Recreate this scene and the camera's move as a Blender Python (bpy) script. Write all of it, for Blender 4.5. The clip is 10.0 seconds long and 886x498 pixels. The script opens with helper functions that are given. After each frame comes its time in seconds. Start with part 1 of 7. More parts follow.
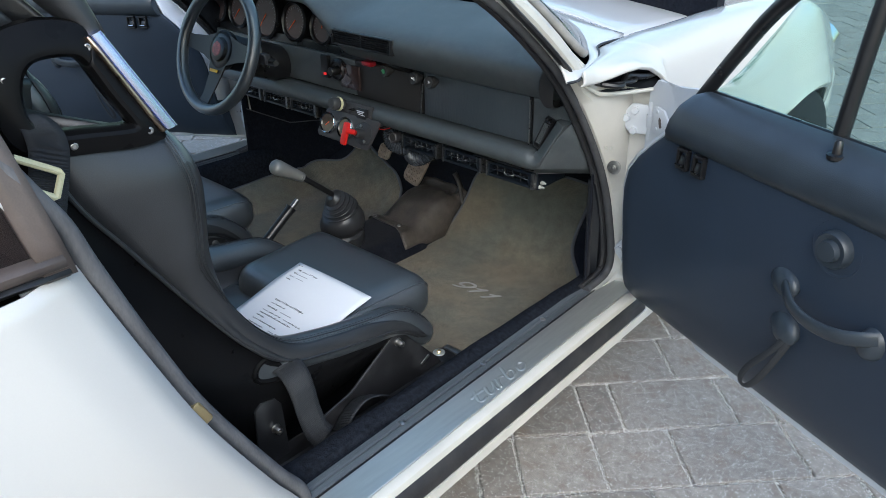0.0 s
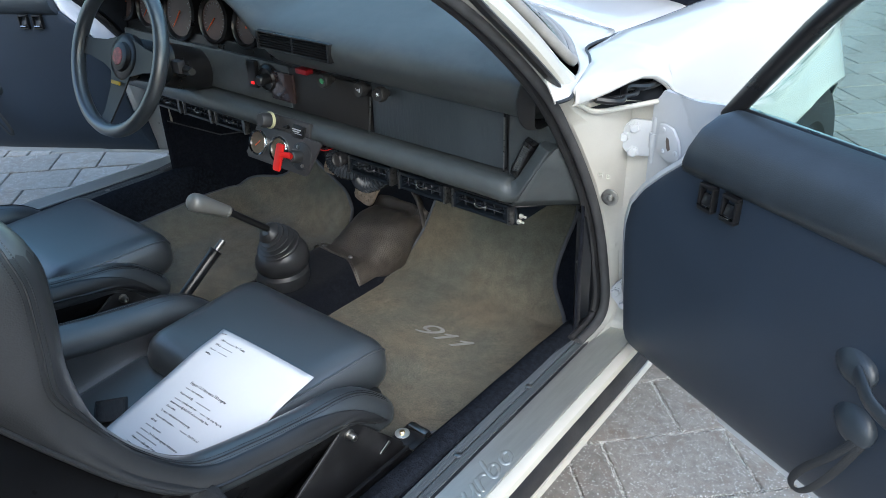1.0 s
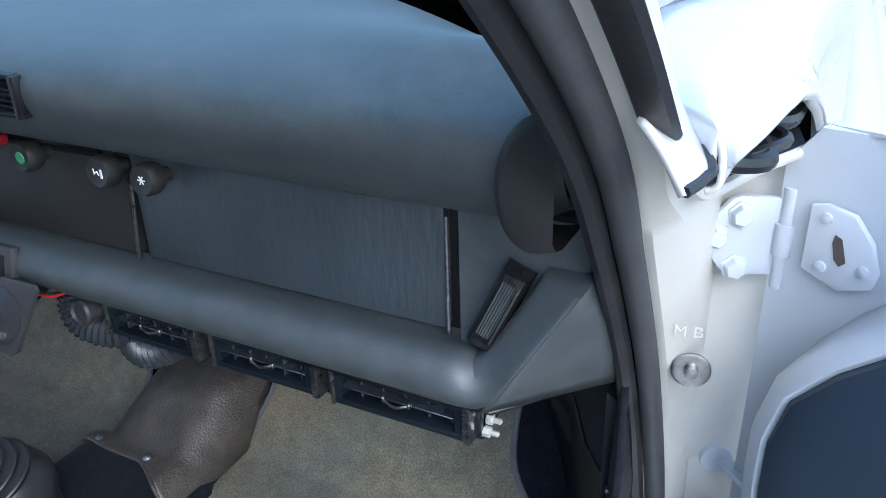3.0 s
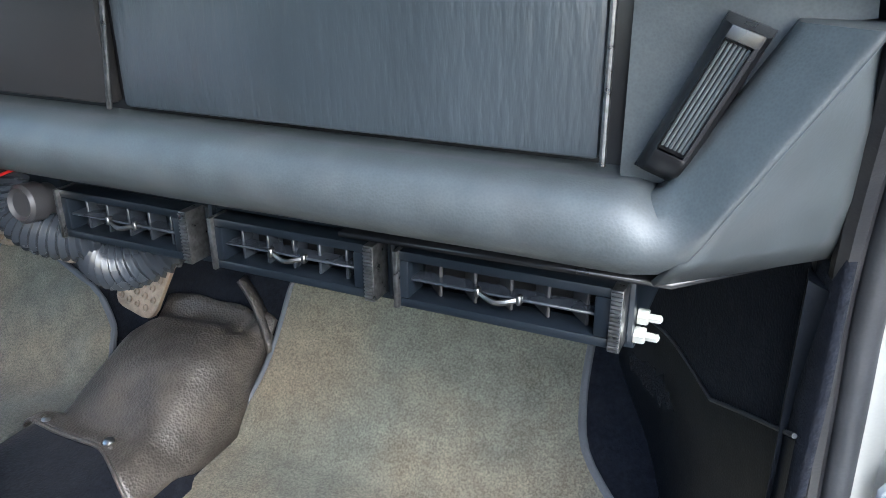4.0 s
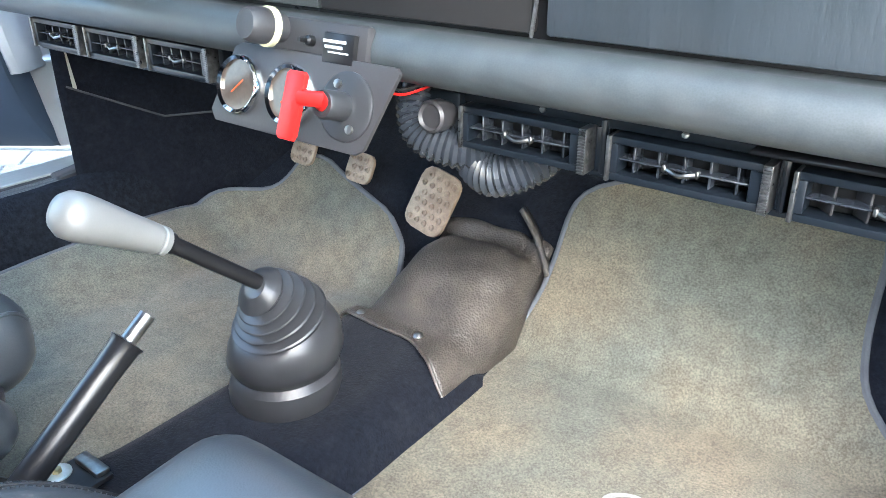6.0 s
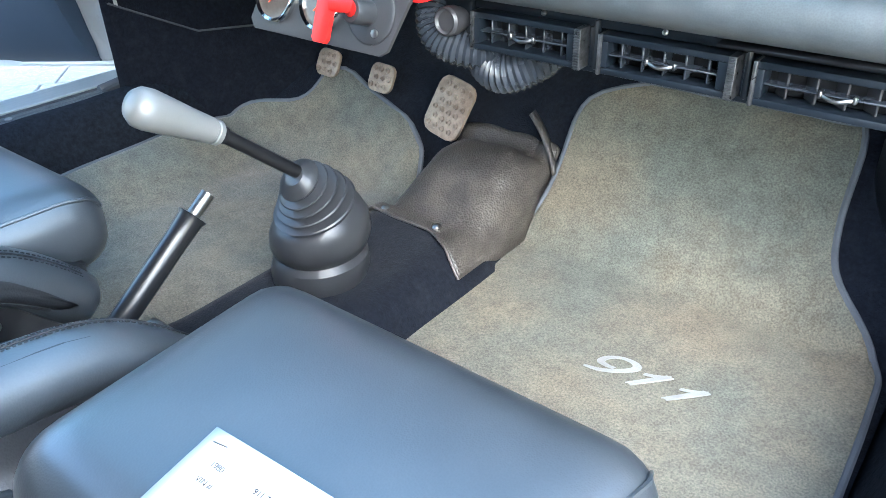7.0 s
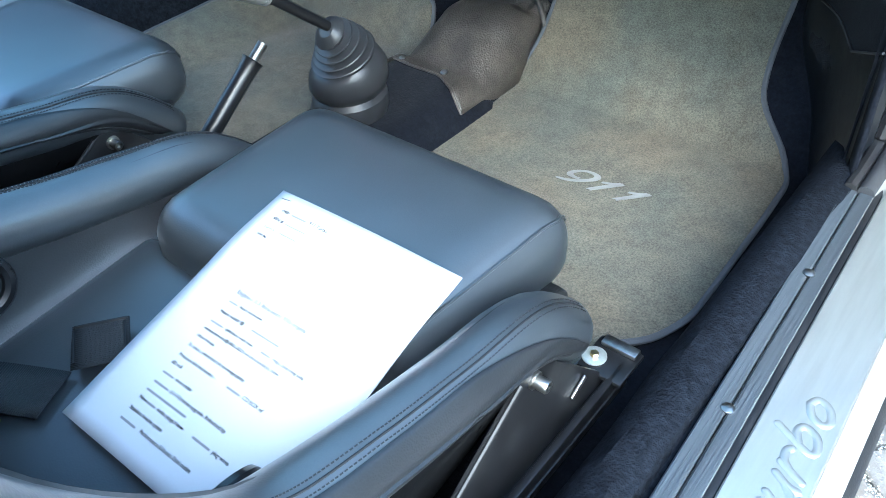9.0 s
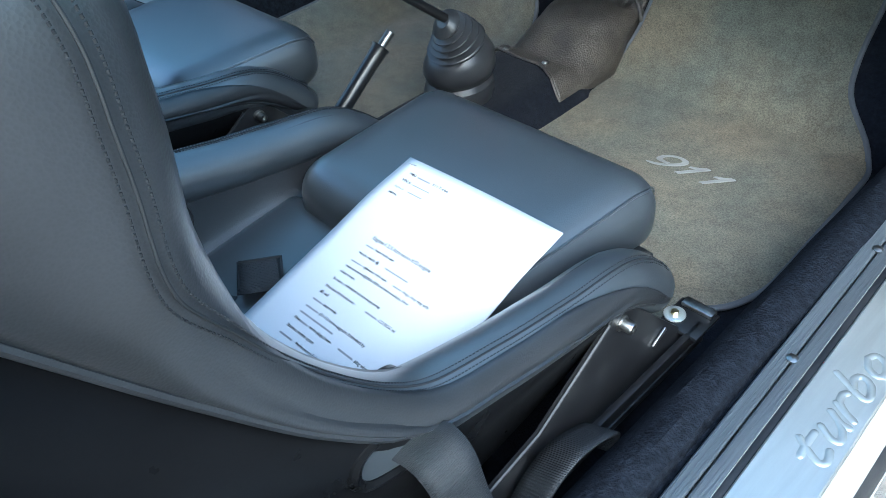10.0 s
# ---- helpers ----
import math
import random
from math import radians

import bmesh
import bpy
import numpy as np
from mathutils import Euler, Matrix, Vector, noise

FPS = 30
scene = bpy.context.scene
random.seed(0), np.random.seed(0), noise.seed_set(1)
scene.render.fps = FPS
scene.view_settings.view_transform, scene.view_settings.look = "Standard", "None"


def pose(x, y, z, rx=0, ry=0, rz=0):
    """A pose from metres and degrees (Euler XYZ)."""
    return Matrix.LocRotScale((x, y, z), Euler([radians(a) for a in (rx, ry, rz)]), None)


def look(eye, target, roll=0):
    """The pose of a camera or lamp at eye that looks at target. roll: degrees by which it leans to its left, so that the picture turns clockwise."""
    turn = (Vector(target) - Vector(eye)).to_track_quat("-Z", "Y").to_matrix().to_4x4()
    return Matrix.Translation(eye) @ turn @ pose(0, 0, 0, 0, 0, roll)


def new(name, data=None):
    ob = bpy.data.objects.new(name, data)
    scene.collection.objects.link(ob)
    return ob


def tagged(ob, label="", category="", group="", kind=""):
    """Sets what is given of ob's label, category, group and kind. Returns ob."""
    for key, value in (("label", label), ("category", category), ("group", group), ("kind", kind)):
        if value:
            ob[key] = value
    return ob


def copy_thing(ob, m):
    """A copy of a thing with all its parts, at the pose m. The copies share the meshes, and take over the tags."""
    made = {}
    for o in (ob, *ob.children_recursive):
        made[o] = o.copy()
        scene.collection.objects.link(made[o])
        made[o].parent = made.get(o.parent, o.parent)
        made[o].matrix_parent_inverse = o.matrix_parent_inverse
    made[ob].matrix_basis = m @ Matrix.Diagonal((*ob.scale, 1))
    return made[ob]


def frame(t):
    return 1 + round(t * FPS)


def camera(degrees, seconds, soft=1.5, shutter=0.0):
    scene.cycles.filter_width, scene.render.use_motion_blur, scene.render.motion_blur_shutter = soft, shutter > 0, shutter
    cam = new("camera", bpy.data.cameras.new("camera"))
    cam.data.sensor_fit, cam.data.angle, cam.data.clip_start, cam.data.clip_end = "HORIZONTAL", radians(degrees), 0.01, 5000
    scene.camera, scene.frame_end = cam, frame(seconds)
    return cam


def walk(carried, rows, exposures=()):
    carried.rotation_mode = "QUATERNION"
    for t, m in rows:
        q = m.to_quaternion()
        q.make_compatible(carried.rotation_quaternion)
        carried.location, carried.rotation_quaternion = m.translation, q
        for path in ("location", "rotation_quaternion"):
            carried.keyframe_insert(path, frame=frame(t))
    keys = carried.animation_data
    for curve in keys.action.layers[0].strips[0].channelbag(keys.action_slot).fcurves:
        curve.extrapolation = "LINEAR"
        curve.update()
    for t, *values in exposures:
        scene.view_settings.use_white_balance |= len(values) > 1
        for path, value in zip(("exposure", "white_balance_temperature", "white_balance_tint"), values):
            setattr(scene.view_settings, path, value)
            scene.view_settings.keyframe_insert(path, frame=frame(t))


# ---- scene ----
cam = camera(59.2, 10.0, soft=0.7)
EXPOSURES = [(0.0, 0.98, 5600, 7), (2.0, 1.65, 5400, 7), (3.5, 1.62, 4900, 10), (4.0, 2.62, 5350, 9), (4.5, 3.1, 5500, 9), (5.5, 3.55, 5500, 9), (7.0, 3.25, 5200, 6), (7.5, 3.15, 4950, 5), (8.5, 2.75, 4950, 5), (9.5, 2.33, 5000, -4), (10.0, 2.1, 5000, 0)]
PATH = [
    (0, (1.5, -1.392, 1.201), (0.282, -0.099, 0.284), -0.9),
    (0.5, (1.368, -1.25, 1.18), (0.191, 0.067, 0.241), -1.2),
    (1, (1.269, -1.133, 1.165), (0.139, 0.208, 0.203), -1.5),
    (1.5, (1.118, -0.996, 1.145), (0.043, 0.378, 0.167), -2.0),
    (2, (0.995, -0.857, 1.116), (-0.003, 0.579, 0.145), -2.4),
    (2.2, (0.951, -0.788, 1.104), (-0.009, 0.678, 0.14), -2.4),
    (3.3, (0.721, -0.511, 0.873), (-0.082, 1.123, 0.046), -1.5),
    (3.5, (0.687, -0.498, 0.831), (-0.099, 1.155, 0.025), -1.2),
    (4, (0.628, -0.471, 0.739), (-0.146, 1.204, -0.035), -0.4),
    (4.5, (0.592, -0.464, 0.711), (-0.242, 1.192, -0.038), -0.0),
    (5, (0.553, -0.506, 0.707), (-0.39, 1.085, -0.055), -0.1),
    (5.5, (0.532, -0.57, 0.728), (-0.507, 0.941, -0.069), -0.3),
    (5.7, (0.531, -0.593, 0.732), (-0.536, 0.887, -0.088), -0.4),
    (6.8, (0.583, -0.722, 0.761), (-0.507, 0.634, -0.227), -1.3),
    (7, (0.606, -0.723, 0.756), (-0.467, 0.614, -0.273), -1.5),
    (7.5, (0.649, -0.761, 0.769), (-0.385, 0.526, -0.36), -2.0),
    (8, (0.695, -0.809, 0.791), (-0.32, 0.421, -0.416), -2.4),
    (8.5, (0.747, -0.849, 0.828), (-0.266, 0.32, -0.44), -3.5),
    (9, (0.803, -0.886, 0.856), (-0.232, 0.228, -0.444), -4.8),
    (9.5, (0.842, -0.914, 0.873), (-0.222, 0.153, -0.442), -6.4),
    (10, (0.865, -0.99, 0.91), (-0.314, -0.023, -0.384), -7.2),
]
walk(cam, [(t, look(eye, target, roll)) for t, eye, target, roll in PATH], EXPOSURES)


# ---- world and sun ----
SUN_ELEV, SUN_TURN = 40.0, 130.0
world = bpy.data.worlds.new("world")
scene.world = world
world.use_nodes = True
wn = world.node_tree.nodes
sky = wn.new("ShaderNodeTexSky")
sky.sky_type = "NISHITA"
sky.sun_disc = False
sky.sun_elevation = radians(SUN_ELEV)
sky.sun_rotation = radians(SUN_TURN)
sky.air_density, sky.dust_density, sky.ozone_density = 1.6, 3.0, 2.0
wn["Background"].inputs["Strength"].default_value = 0.15
world.node_tree.links.new(sky.outputs[0], wn["Background"].inputs["Color"])
sun_data = bpy.data.lights.new("sun", "SUN")
sun_data.energy = 0.68
sun_data.angle = radians(55)
sun_data.color = (1.0, 0.95, 0.87)
sun = new("sun", sun_data)
sa, se = radians(SUN_TURN), radians(SUN_ELEV)
sun_dir = Vector((math.sin(sa) * math.cos(se), math.cos(sa) * math.cos(se), math.sin(se)))
sun.matrix_world = look(sun_dir * 20, (0, 0, 0))


# ---- materials ----
def mat(name, color, rough=0.5, metal=0.0, grain=0.0, grain_size=0.002, spread=0.12, spots=0.05, coat=0.0, coat_rough=0.06, stretch=None,
        kind="noise", sheen=0.0, spec=0.5, island=0.0, dirt=None, dirt_amount=0.0, coat_ior=1.5, world=False, speck=None):
    """A procedural surface: base colour varied at two scales, gloss variation and fine relief."""
    m = bpy.data.materials.new(name)
    m.use_nodes = True
    n, link = m.node_tree.nodes, m.node_tree.links.new
    b = n["Principled BSDF"]
    tc = n.new("ShaderNodeTexCoord")
    mp = n.new("ShaderNodeMapping")
    where = n.new("ShaderNodeNewGeometry").outputs["Position"] if world else tc.outputs["Object"]
    link(where, mp.inputs["Vector"])
    if stretch:
        mp.inputs["Scale"].default_value = stretch
    big = n.new("ShaderNodeTexNoise")
    big.inputs["Scale"].default_value, big.inputs["Detail"].default_value = 1.0 / spots, 5
    link(mp.outputs[0], big.inputs["Vector"])
    fine = n.new("ShaderNodeTexNoise") if kind == "noise" else n.new("ShaderNodeTexVoronoi")
    fine.inputs["Scale"].default_value = 1.0 / grain_size
    if kind == "noise":
        fine.inputs["Detail"].default_value = 3
    link(mp.outputs[0], fine.inputs["Vector"])
    val = n.new("ShaderNodeMapRange")
    val.inputs["From Min"].default_value, val.inputs["From Max"].default_value = 0.3, 0.7
    val.inputs["To Min"].default_value, val.inputs["To Max"].default_value = 1 - spread, 1 + spread
    link(big.outputs["Fac"], val.inputs["Value"])
    val2 = n.new("ShaderNodeMapRange")
    val2.inputs["To Min"].default_value, val2.inputs["To Max"].default_value = 1 - spread, 1 + spread
    link(fine.outputs[0], val2.inputs["Value"])
    mul = n.new("ShaderNodeMath")
    mul.operation = "MULTIPLY"
    link(val.outputs[0], mul.inputs[0])
    link(val2.outputs[0], mul.inputs[1])
    last = mul.outputs[0]
    if island:
        info = n.new("ShaderNodeObjectInfo")
        geo = n.new("ShaderNodeNewGeometry")
        add = n.new("ShaderNodeMath")
        add.operation = "ADD"
        link(info.outputs["Random"], add.inputs[0])
        link(geo.outputs["Random Per Island"], add.inputs[1])
        fr = n.new("ShaderNodeMath")
        fr.operation = "FRACT"
        link(add.outputs[0], fr.inputs[0])
        v3 = n.new("ShaderNodeMapRange")
        v3.inputs["To Min"].default_value, v3.inputs["To Max"].default_value = 1 - island, 1 + island
        link(fr.outputs[0], v3.inputs["Value"])
        m3 = n.new("ShaderNodeMath")
        m3.operation = "MULTIPLY"
        link(last, m3.inputs[0])
        link(v3.outputs[0], m3.inputs[1])
        last = m3.outputs[0]
    vs = n.new("ShaderNodeVectorMath")
    vs.operation = "SCALE"
    vs.inputs[0].default_value = color
    link(last, vs.inputs["Scale"])
    col = vs.outputs[0]
    if dirt:
        dn = n.new("ShaderNodeTexNoise")
        dn.inputs["Scale"].default_value, dn.inputs["Detail"].default_value = 0.35 / spots, 8
        link(where, dn.inputs["Vector"])
        dr = n.new("ShaderNodeMapRange")
        dr.inputs["From Min"].default_value, dr.inputs["From Max"].default_value = 0.5, 0.72
        dr.inputs["To Max"].default_value = dirt_amount
        link(dn.outputs["Fac"], dr.inputs["Value"])
        mix = n.new("ShaderNodeMix")
        mix.data_type = "RGBA"
        link(dr.outputs[0], mix.inputs["Factor"])
        link(col, mix.inputs["A"])
        mix.inputs["B"].default_value = (*dirt, 1)
        col = mix.outputs["Result"]
    if speck:
        # scattered mineral chips: some cells of a fine mosaic, each a small dot
        for size, tint, share, reach in speck:
            vo = n.new("ShaderNodeTexVoronoi")
            vo.inputs["Scale"].default_value = 1.0 / size
            link(where, vo.inputs["Vector"])
            sep = n.new("ShaderNodeSeparateColor")
            link(vo.outputs["Color"], sep.inputs[0])
            keep = n.new("ShaderNodeMath")
            keep.operation = "LESS_THAN"
            link(sep.outputs[0], keep.inputs[0])
            keep.inputs[1].default_value = share
            dot = n.new("ShaderNodeMapRange")
            dot.inputs["From Min"].default_value, dot.inputs["From Max"].default_value = reach, reach * 0.5
            link(vo.outputs["Distance"], dot.inputs["Value"])
            both = n.new("ShaderNodeMath")
            both.operation = "MULTIPLY"
            link(keep.outputs[0], both.inputs[0])
            link(dot.outputs[0], both.inputs[1])
            smix = n.new("ShaderNodeMix")
            smix.data_type = "RGBA"
            link(both.outputs[0], smix.inputs["Factor"])
            link(col, smix.inputs["A"])
            smix.inputs["B"].default_value = (*tint, 1)
            col = smix.outputs["Result"]
    link(col, b.inputs["Base Color"])
    rr = n.new("ShaderNodeMapRange")
    rr.inputs["To Min"].default_value, rr.inputs["To Max"].default_value = max(0.02, rough - 0.08), min(1, rough + 0.08)
    link(big.outputs["Fac"], rr.inputs["Value"])
    link(rr.outputs[0], b.inputs["Roughness"])
    b.inputs["Metallic"].default_value = metal
    b.inputs["Specular IOR Level"].default_value = spec
    b.inputs["Coat Weight"].default_value = coat
    b.inputs["Coat Roughness"].default_value = coat_rough
    b.inputs["Coat IOR"].default_value = coat_ior
    b.inputs["Sheen Weight"].default_value = sheen
    b.inputs["Sheen Roughness"].default_value = 0.5
    if grain:
        bump = n.new("ShaderNodeBump")
        bump.inputs["Strength"].default_value = grain
        bump.inputs["Distance"].default_value = grain_size * 0.6
        link(fine.outputs[0], bump.inputs["Height"])
        link(bump.outputs[0], b.inputs["Normal"])
    return m


M_WHITE = mat("white_paint", (0.57, 0.555, 0.525), 0.22, coat=0.6, spread=0.02, spots=0.3)
M_JAMB = mat("ivory_jamb_paint", (0.55, 0.53, 0.475), 0.38, spread=0.06, spots=0.08, coat=0.2, dirt=(0.25, 0.2, 0.14), dirt_amount=0.18)
M_DOORWHITE = mat("white_door_paint", (0.52, 0.54, 0.565), 0.35, spread=0.04, spots=0.1, coat=0.3)
M_LEATHER = mat("black_leather", (0.037, 0.043, 0.049), 0.44, grain=0.16, grain_size=0.0016, spread=0.12, spots=0.05, kind="voronoi", coat=1.0, coat_rough=0.34, spec=0.6, coat_ior=1.8)
# the same seat leather, darkened to carry the shade on its sides
M_WING = mat("shaded_black_leather", (0.019, 0.020, 0.022), 0.42, grain=0.14, grain_size=0.0018, spread=0.2, spots=0.06, kind="voronoi", coat=0.5, coat_rough=0.36)
M_BAR = mat("polished_bar", (0.58, 0.62, 0.88), 0.22, metal=1.0, spread=0.12, spots=0.05, stretch=(1, 1, 0.2))
M_BRONZE = mat("tarnished_edge", (0.42, 0.33, 0.24), 0.3, metal=1.0, spread=0.15, spots=0.02)
M_SHELL = mat("black_shell", (0.006, 0.006, 0.0065), 0.30, spread=0.12, spec=0.10, grain=0.05, grain_size=0.004)
M_DASH = mat("black_dash_vinyl", (0.047, 0.055, 0.059), 0.52, coat=0.55, coat_rough=0.55, spec=0.6, grain=0.10, grain_size=0.0014, spread=0.2, spots=0.018, kind="voronoi", dirt=(0.085, 0.085, 0.085), dirt_amount=0.45, coat_ior=1.62)
M_GLOVE = mat("creased_black_vinyl", (0.037, 0.046, 0.055), 0.40, coat=0.6, coat_rough=0.36, grain=0.35, grain_size=0.006, spread=0.14, spots=0.05, stretch=(1.0, 1.0, 0.2), dirt=(0.08, 0.08, 0.08), dirt_amount=0.25)
M_PANEL = mat("smooth_black_panel", (0.022, 0.021, 0.021), 0.48, spread=0.08, grain=0.08, grain_size=0.0012)
M_DOORPANEL = mat("black_door_vinyl", (0.021, 0.032, 0.051), 0.46, spread=0.10, spots=0.15, grain=0.12, grain_size=0.0016, kind="voronoi")
M_DOORPAD = mat("black_door_pad", (0.030, 0.038, 0.047), 0.34, spread=0.12, grain=0.12, grain_size=0.0016, kind="voronoi")
M_VENT = mat("blue_black_plastic", (0.008, 0.0115, 0.017), 0.34, spread=0.12, grain=0.06, grain_size=0.0012)
M_BLADE = mat("glossy_black_blade", (0.030, 0.035, 0.044), 0.26, spread=0.15, grain=0.05, grain_size=0.0012)
M_TAB = mat("dull_steel", (0.22, 0.22, 0.215), 0.38, metal=1.0, spread=0.2, spots=0.01)
M_EDGEBAR = mat("worn_bright_edge", (0.20, 0.20, 0.20), 0.30, metal=0.9, spread=0.35, spots=0.006)
M_PLASTIC = mat("black_plastic", (0.010, 0.010, 0.011), 0.30, spread=0.1, grain=0.06, grain_size=0.0012)
M_RUBBER = mat("black_rubber", (0.017, 0.017, 0.019), 0.5, spread=0.2, spots=0.03, grain=0.2, grain_size=0.002, dirt=(0.09, 0.085, 0.08), dirt_amount=0.35)
M_SEAL = mat("grey_rubber_seal", (0.060, 0.060, 0.064), 0.55, spread=0.2, spots=0.03, grain=0.1, grain_size=0.002)
M_SEAL_PALE = mat("weathered_grey_rubber", (0.095, 0.095, 0.10), 0.6, spread=0.25, spots=0.02, grain=0.3, grain_size=0.003, stretch=(1, 1, 0.4))
M_GASKET = mat("brownish_window_gasket", (0.095, 0.076, 0.067), 0.36, spread=0.15, spots=0.03, grain=0.1, grain_size=0.002)
M_SCREENRUBBER = mat("pale_screen_rubber", (0.27, 0.255, 0.235), 0.55, spread=0.15, spots=0.03, grain=0.1, grain_size=0.002)
M_BOOT = mat("grey_rubber_boot", (0.032, 0.033, 0.036), 0.38, spread=0.15, spots=0.03, grain=0.06, grain_size=0.001)
M_CARPET = mat("black_carpet", (0.009, 0.0105, 0.0155), 0.97, spread=0.3, spots=0.006, grain=0.7, grain_size=0.0026, sheen=0.06, spec=0.05, dirt=(0.06, 0.06, 0.065), dirt_amount=0.10)
M_CHANNEL = mat("ribbed_grey_rubber", (0.085, 0.096, 0.106), 0.36, spread=0.25, spots=0.03, grain=0.6, grain_size=0.0022, stretch=(1.0, 0.01, 1.0), dirt=(0.10, 0.10, 0.10), dirt_amount=0.15)
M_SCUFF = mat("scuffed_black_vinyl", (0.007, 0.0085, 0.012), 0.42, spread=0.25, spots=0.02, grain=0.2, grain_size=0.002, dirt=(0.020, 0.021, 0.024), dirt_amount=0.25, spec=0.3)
M_MAT = mat("olive_grey_carpet_mat", (0.185, 0.168, 0.122), 0.95, spread=0.30, spots=0.012, grain=0.8, grain_size=0.0018, sheen=0.15, spec=0.1, dirt=(0.11, 0.105, 0.085), dirt_amount=0.5)
nt = M_MAT.node_tree


def pile_node(kind, **values):
    n = nt.nodes.new(kind)
    for key, value in values.items():
        n.inputs[key.replace("_", " ")].default_value = value
    return n


coords = nt.nodes.new("ShaderNodeTexCoord")
hue = pile_node("ShaderNodeTexNoise", Scale=6.0, Detail=6.0)
smudge = pile_node("ShaderNodeTexNoise", Scale=38.0, Detail=7.0, Roughness=0.62)
pile = pile_node("ShaderNodeTexNoise", Scale=400.0, Detail=3.0, Roughness=0.7)
ramp = pile_node("ShaderNodeMapRange", From_Min=0.36, From_Max=0.64)
tones = nt.nodes.new("ShaderNodeMix")
tones.data_type = "RGBA"
tones.inputs["A"].default_value, tones.inputs["B"].default_value = (0.125, 0.126, 0.103, 1), (0.177, 0.150, 0.107, 1)
patch = pile_node("ShaderNodeMapRange", From_Min=0.34, From_Max=0.66, To_Min=0.86, To_Max=1.14)
lift = pile_node("ShaderNodeMapRange", From_Min=0.34, From_Max=0.66, To_Min=0.66, To_Max=1.34)
depth = nt.nodes.new("ShaderNodeMath")
depth.operation = "MULTIPLY"
tuft = nt.nodes.new("ShaderNodeVectorMath")
tuft.operation = "SCALE"
for a, b in ((coords.outputs["Object"], hue.inputs["Vector"]), (coords.outputs["Object"], pile.inputs["Vector"]), (coords.outputs["Object"], smudge.inputs["Vector"]), (hue.outputs["Fac"], ramp.inputs["Value"]),
             (ramp.outputs[0], tones.inputs["Factor"]), (smudge.outputs["Fac"], patch.inputs["Value"]), (pile.outputs["Fac"], lift.inputs["Value"]), (patch.outputs[0], depth.inputs[0]), (lift.outputs[0], depth.inputs[1]),
             (tones.outputs["Result"], tuft.inputs[0]), (depth.outputs[0], tuft.inputs["Scale"]), (tuft.outputs[0], nt.nodes["Principled BSDF"].inputs["Base Color"])):
    nt.links.new(a, b)
M_MATEDGE = mat("grey_mat_binding", (0.105, 0.110, 0.122), 0.8, spread=0.15, grain=0.5, grain_size=0.0015)
M_VINYL = mat("worn_brown_vinyl", (0.062, 0.053, 0.045), 0.40, grain=0.6, grain_size=0.0030, spread=0.3, spots=0.02, kind="voronoi", coat=0.5, coat_rough=0.4, dirt=(0.14, 0.115, 0.09), dirt_amount=0.6)
M_ALU = mat("brushed_aluminium", (0.64, 0.645, 0.60), 0.42, metal=0.85, spread=0.06, grain=0.05, grain_size=0.001, stretch=(8, 0.6, 8))
M_KNOB = mat("satin_silver", (0.22, 0.218, 0.21), 0.42, metal=0.3, spread=0.05, grain=0.05, grain_size=0.001)
M_CHROME = mat("chrome", (0.85, 0.85, 0.86), 0.10, metal=1.0, spread=0.03)
M_STEEL = mat("bare_steel", (0.42, 0.41, 0.39), 0.35, metal=1.0, spread=0.2, spots=0.01, dirt=(0.16, 0.12, 0.08), dirt_amount=0.4)
M_PEDAL = mat("worn_pedal_metal", (0.32, 0.24, 0.17), 0.45, metal=0.25, spread=0.25, spots=0.012, dirt=(0.15, 0.09, 0.05), dirt_amount=0.5)
M_BLACKSTEEL = mat("black_painted_steel", (0.012, 0.012, 0.013), 0.36, spread=0.2, spots=0.02, dirt=(0.12, 0.12, 0.12), dirt_amount=0.2)
M_WEB = mat("charcoal_webbing", (0.016, 0.018, 0.021), 0.6, spread=0.12, grain=0.8, grain_size=0.0016, stretch=(1, 1, 1))
M_YELLOW = mat("yellow_label", (0.75, 0.78, 0.03), 0.5, spread=0.05)
M_CREAM = mat("cream_painted_buckle", (0.62, 0.58, 0.36), 0.4, spread=0.1)
M_RED = mat("red_plastic", (0.62, 0.014, 0.010), 0.38, spread=0.04)
M_GREY = mat("grey_hammered_panel", (0.042, 0.041, 0.044), 0.42, spread=0.1, grain=0.1, grain_size=0.002)
M_ZINC = mat("yellow_zinc", (0.60, 0.50, 0.28), 0.3, metal=1.0, spread=0.1)
M_TAN = mat("faded_dark_dial", (0.085, 0.066, 0.052), 0.12, spread=0.15, spots=0.01)
M_DIAL = mat("faded_brown_dial", (0.085, 0.056, 0.050), 0.45, spread=0.15, spots=0.02)
M_NEEDLE = mat("orange_needle", (0.75, 0.12, 0.03), 0.5, spread=0.02)
M_PRINT = mat("black_print", (0.02, 0.02, 0.022), 0.7, spread=0.05)
M_GREYPRINT = mat("grey_print", (0.32, 0.32, 0.34), 0.7, spread=0.05)
M_PAPER = mat("white_paper", (0.74, 0.75, 0.78), 0.75, spread=0.015, spots=0.1)
M_LETTER = mat("pale_embroidery", (0.27, 0.272, 0.26), 0.7, spread=0.2, grain=0.6, grain_size=0.0012)
M_THREAD = mat("dark_grey_thread", (0.014, 0.015, 0.017), 0.6, spread=0.05)
M_STITCH = mat("black_thread", (0.008, 0.008, 0.009), 0.6, spread=0.05)
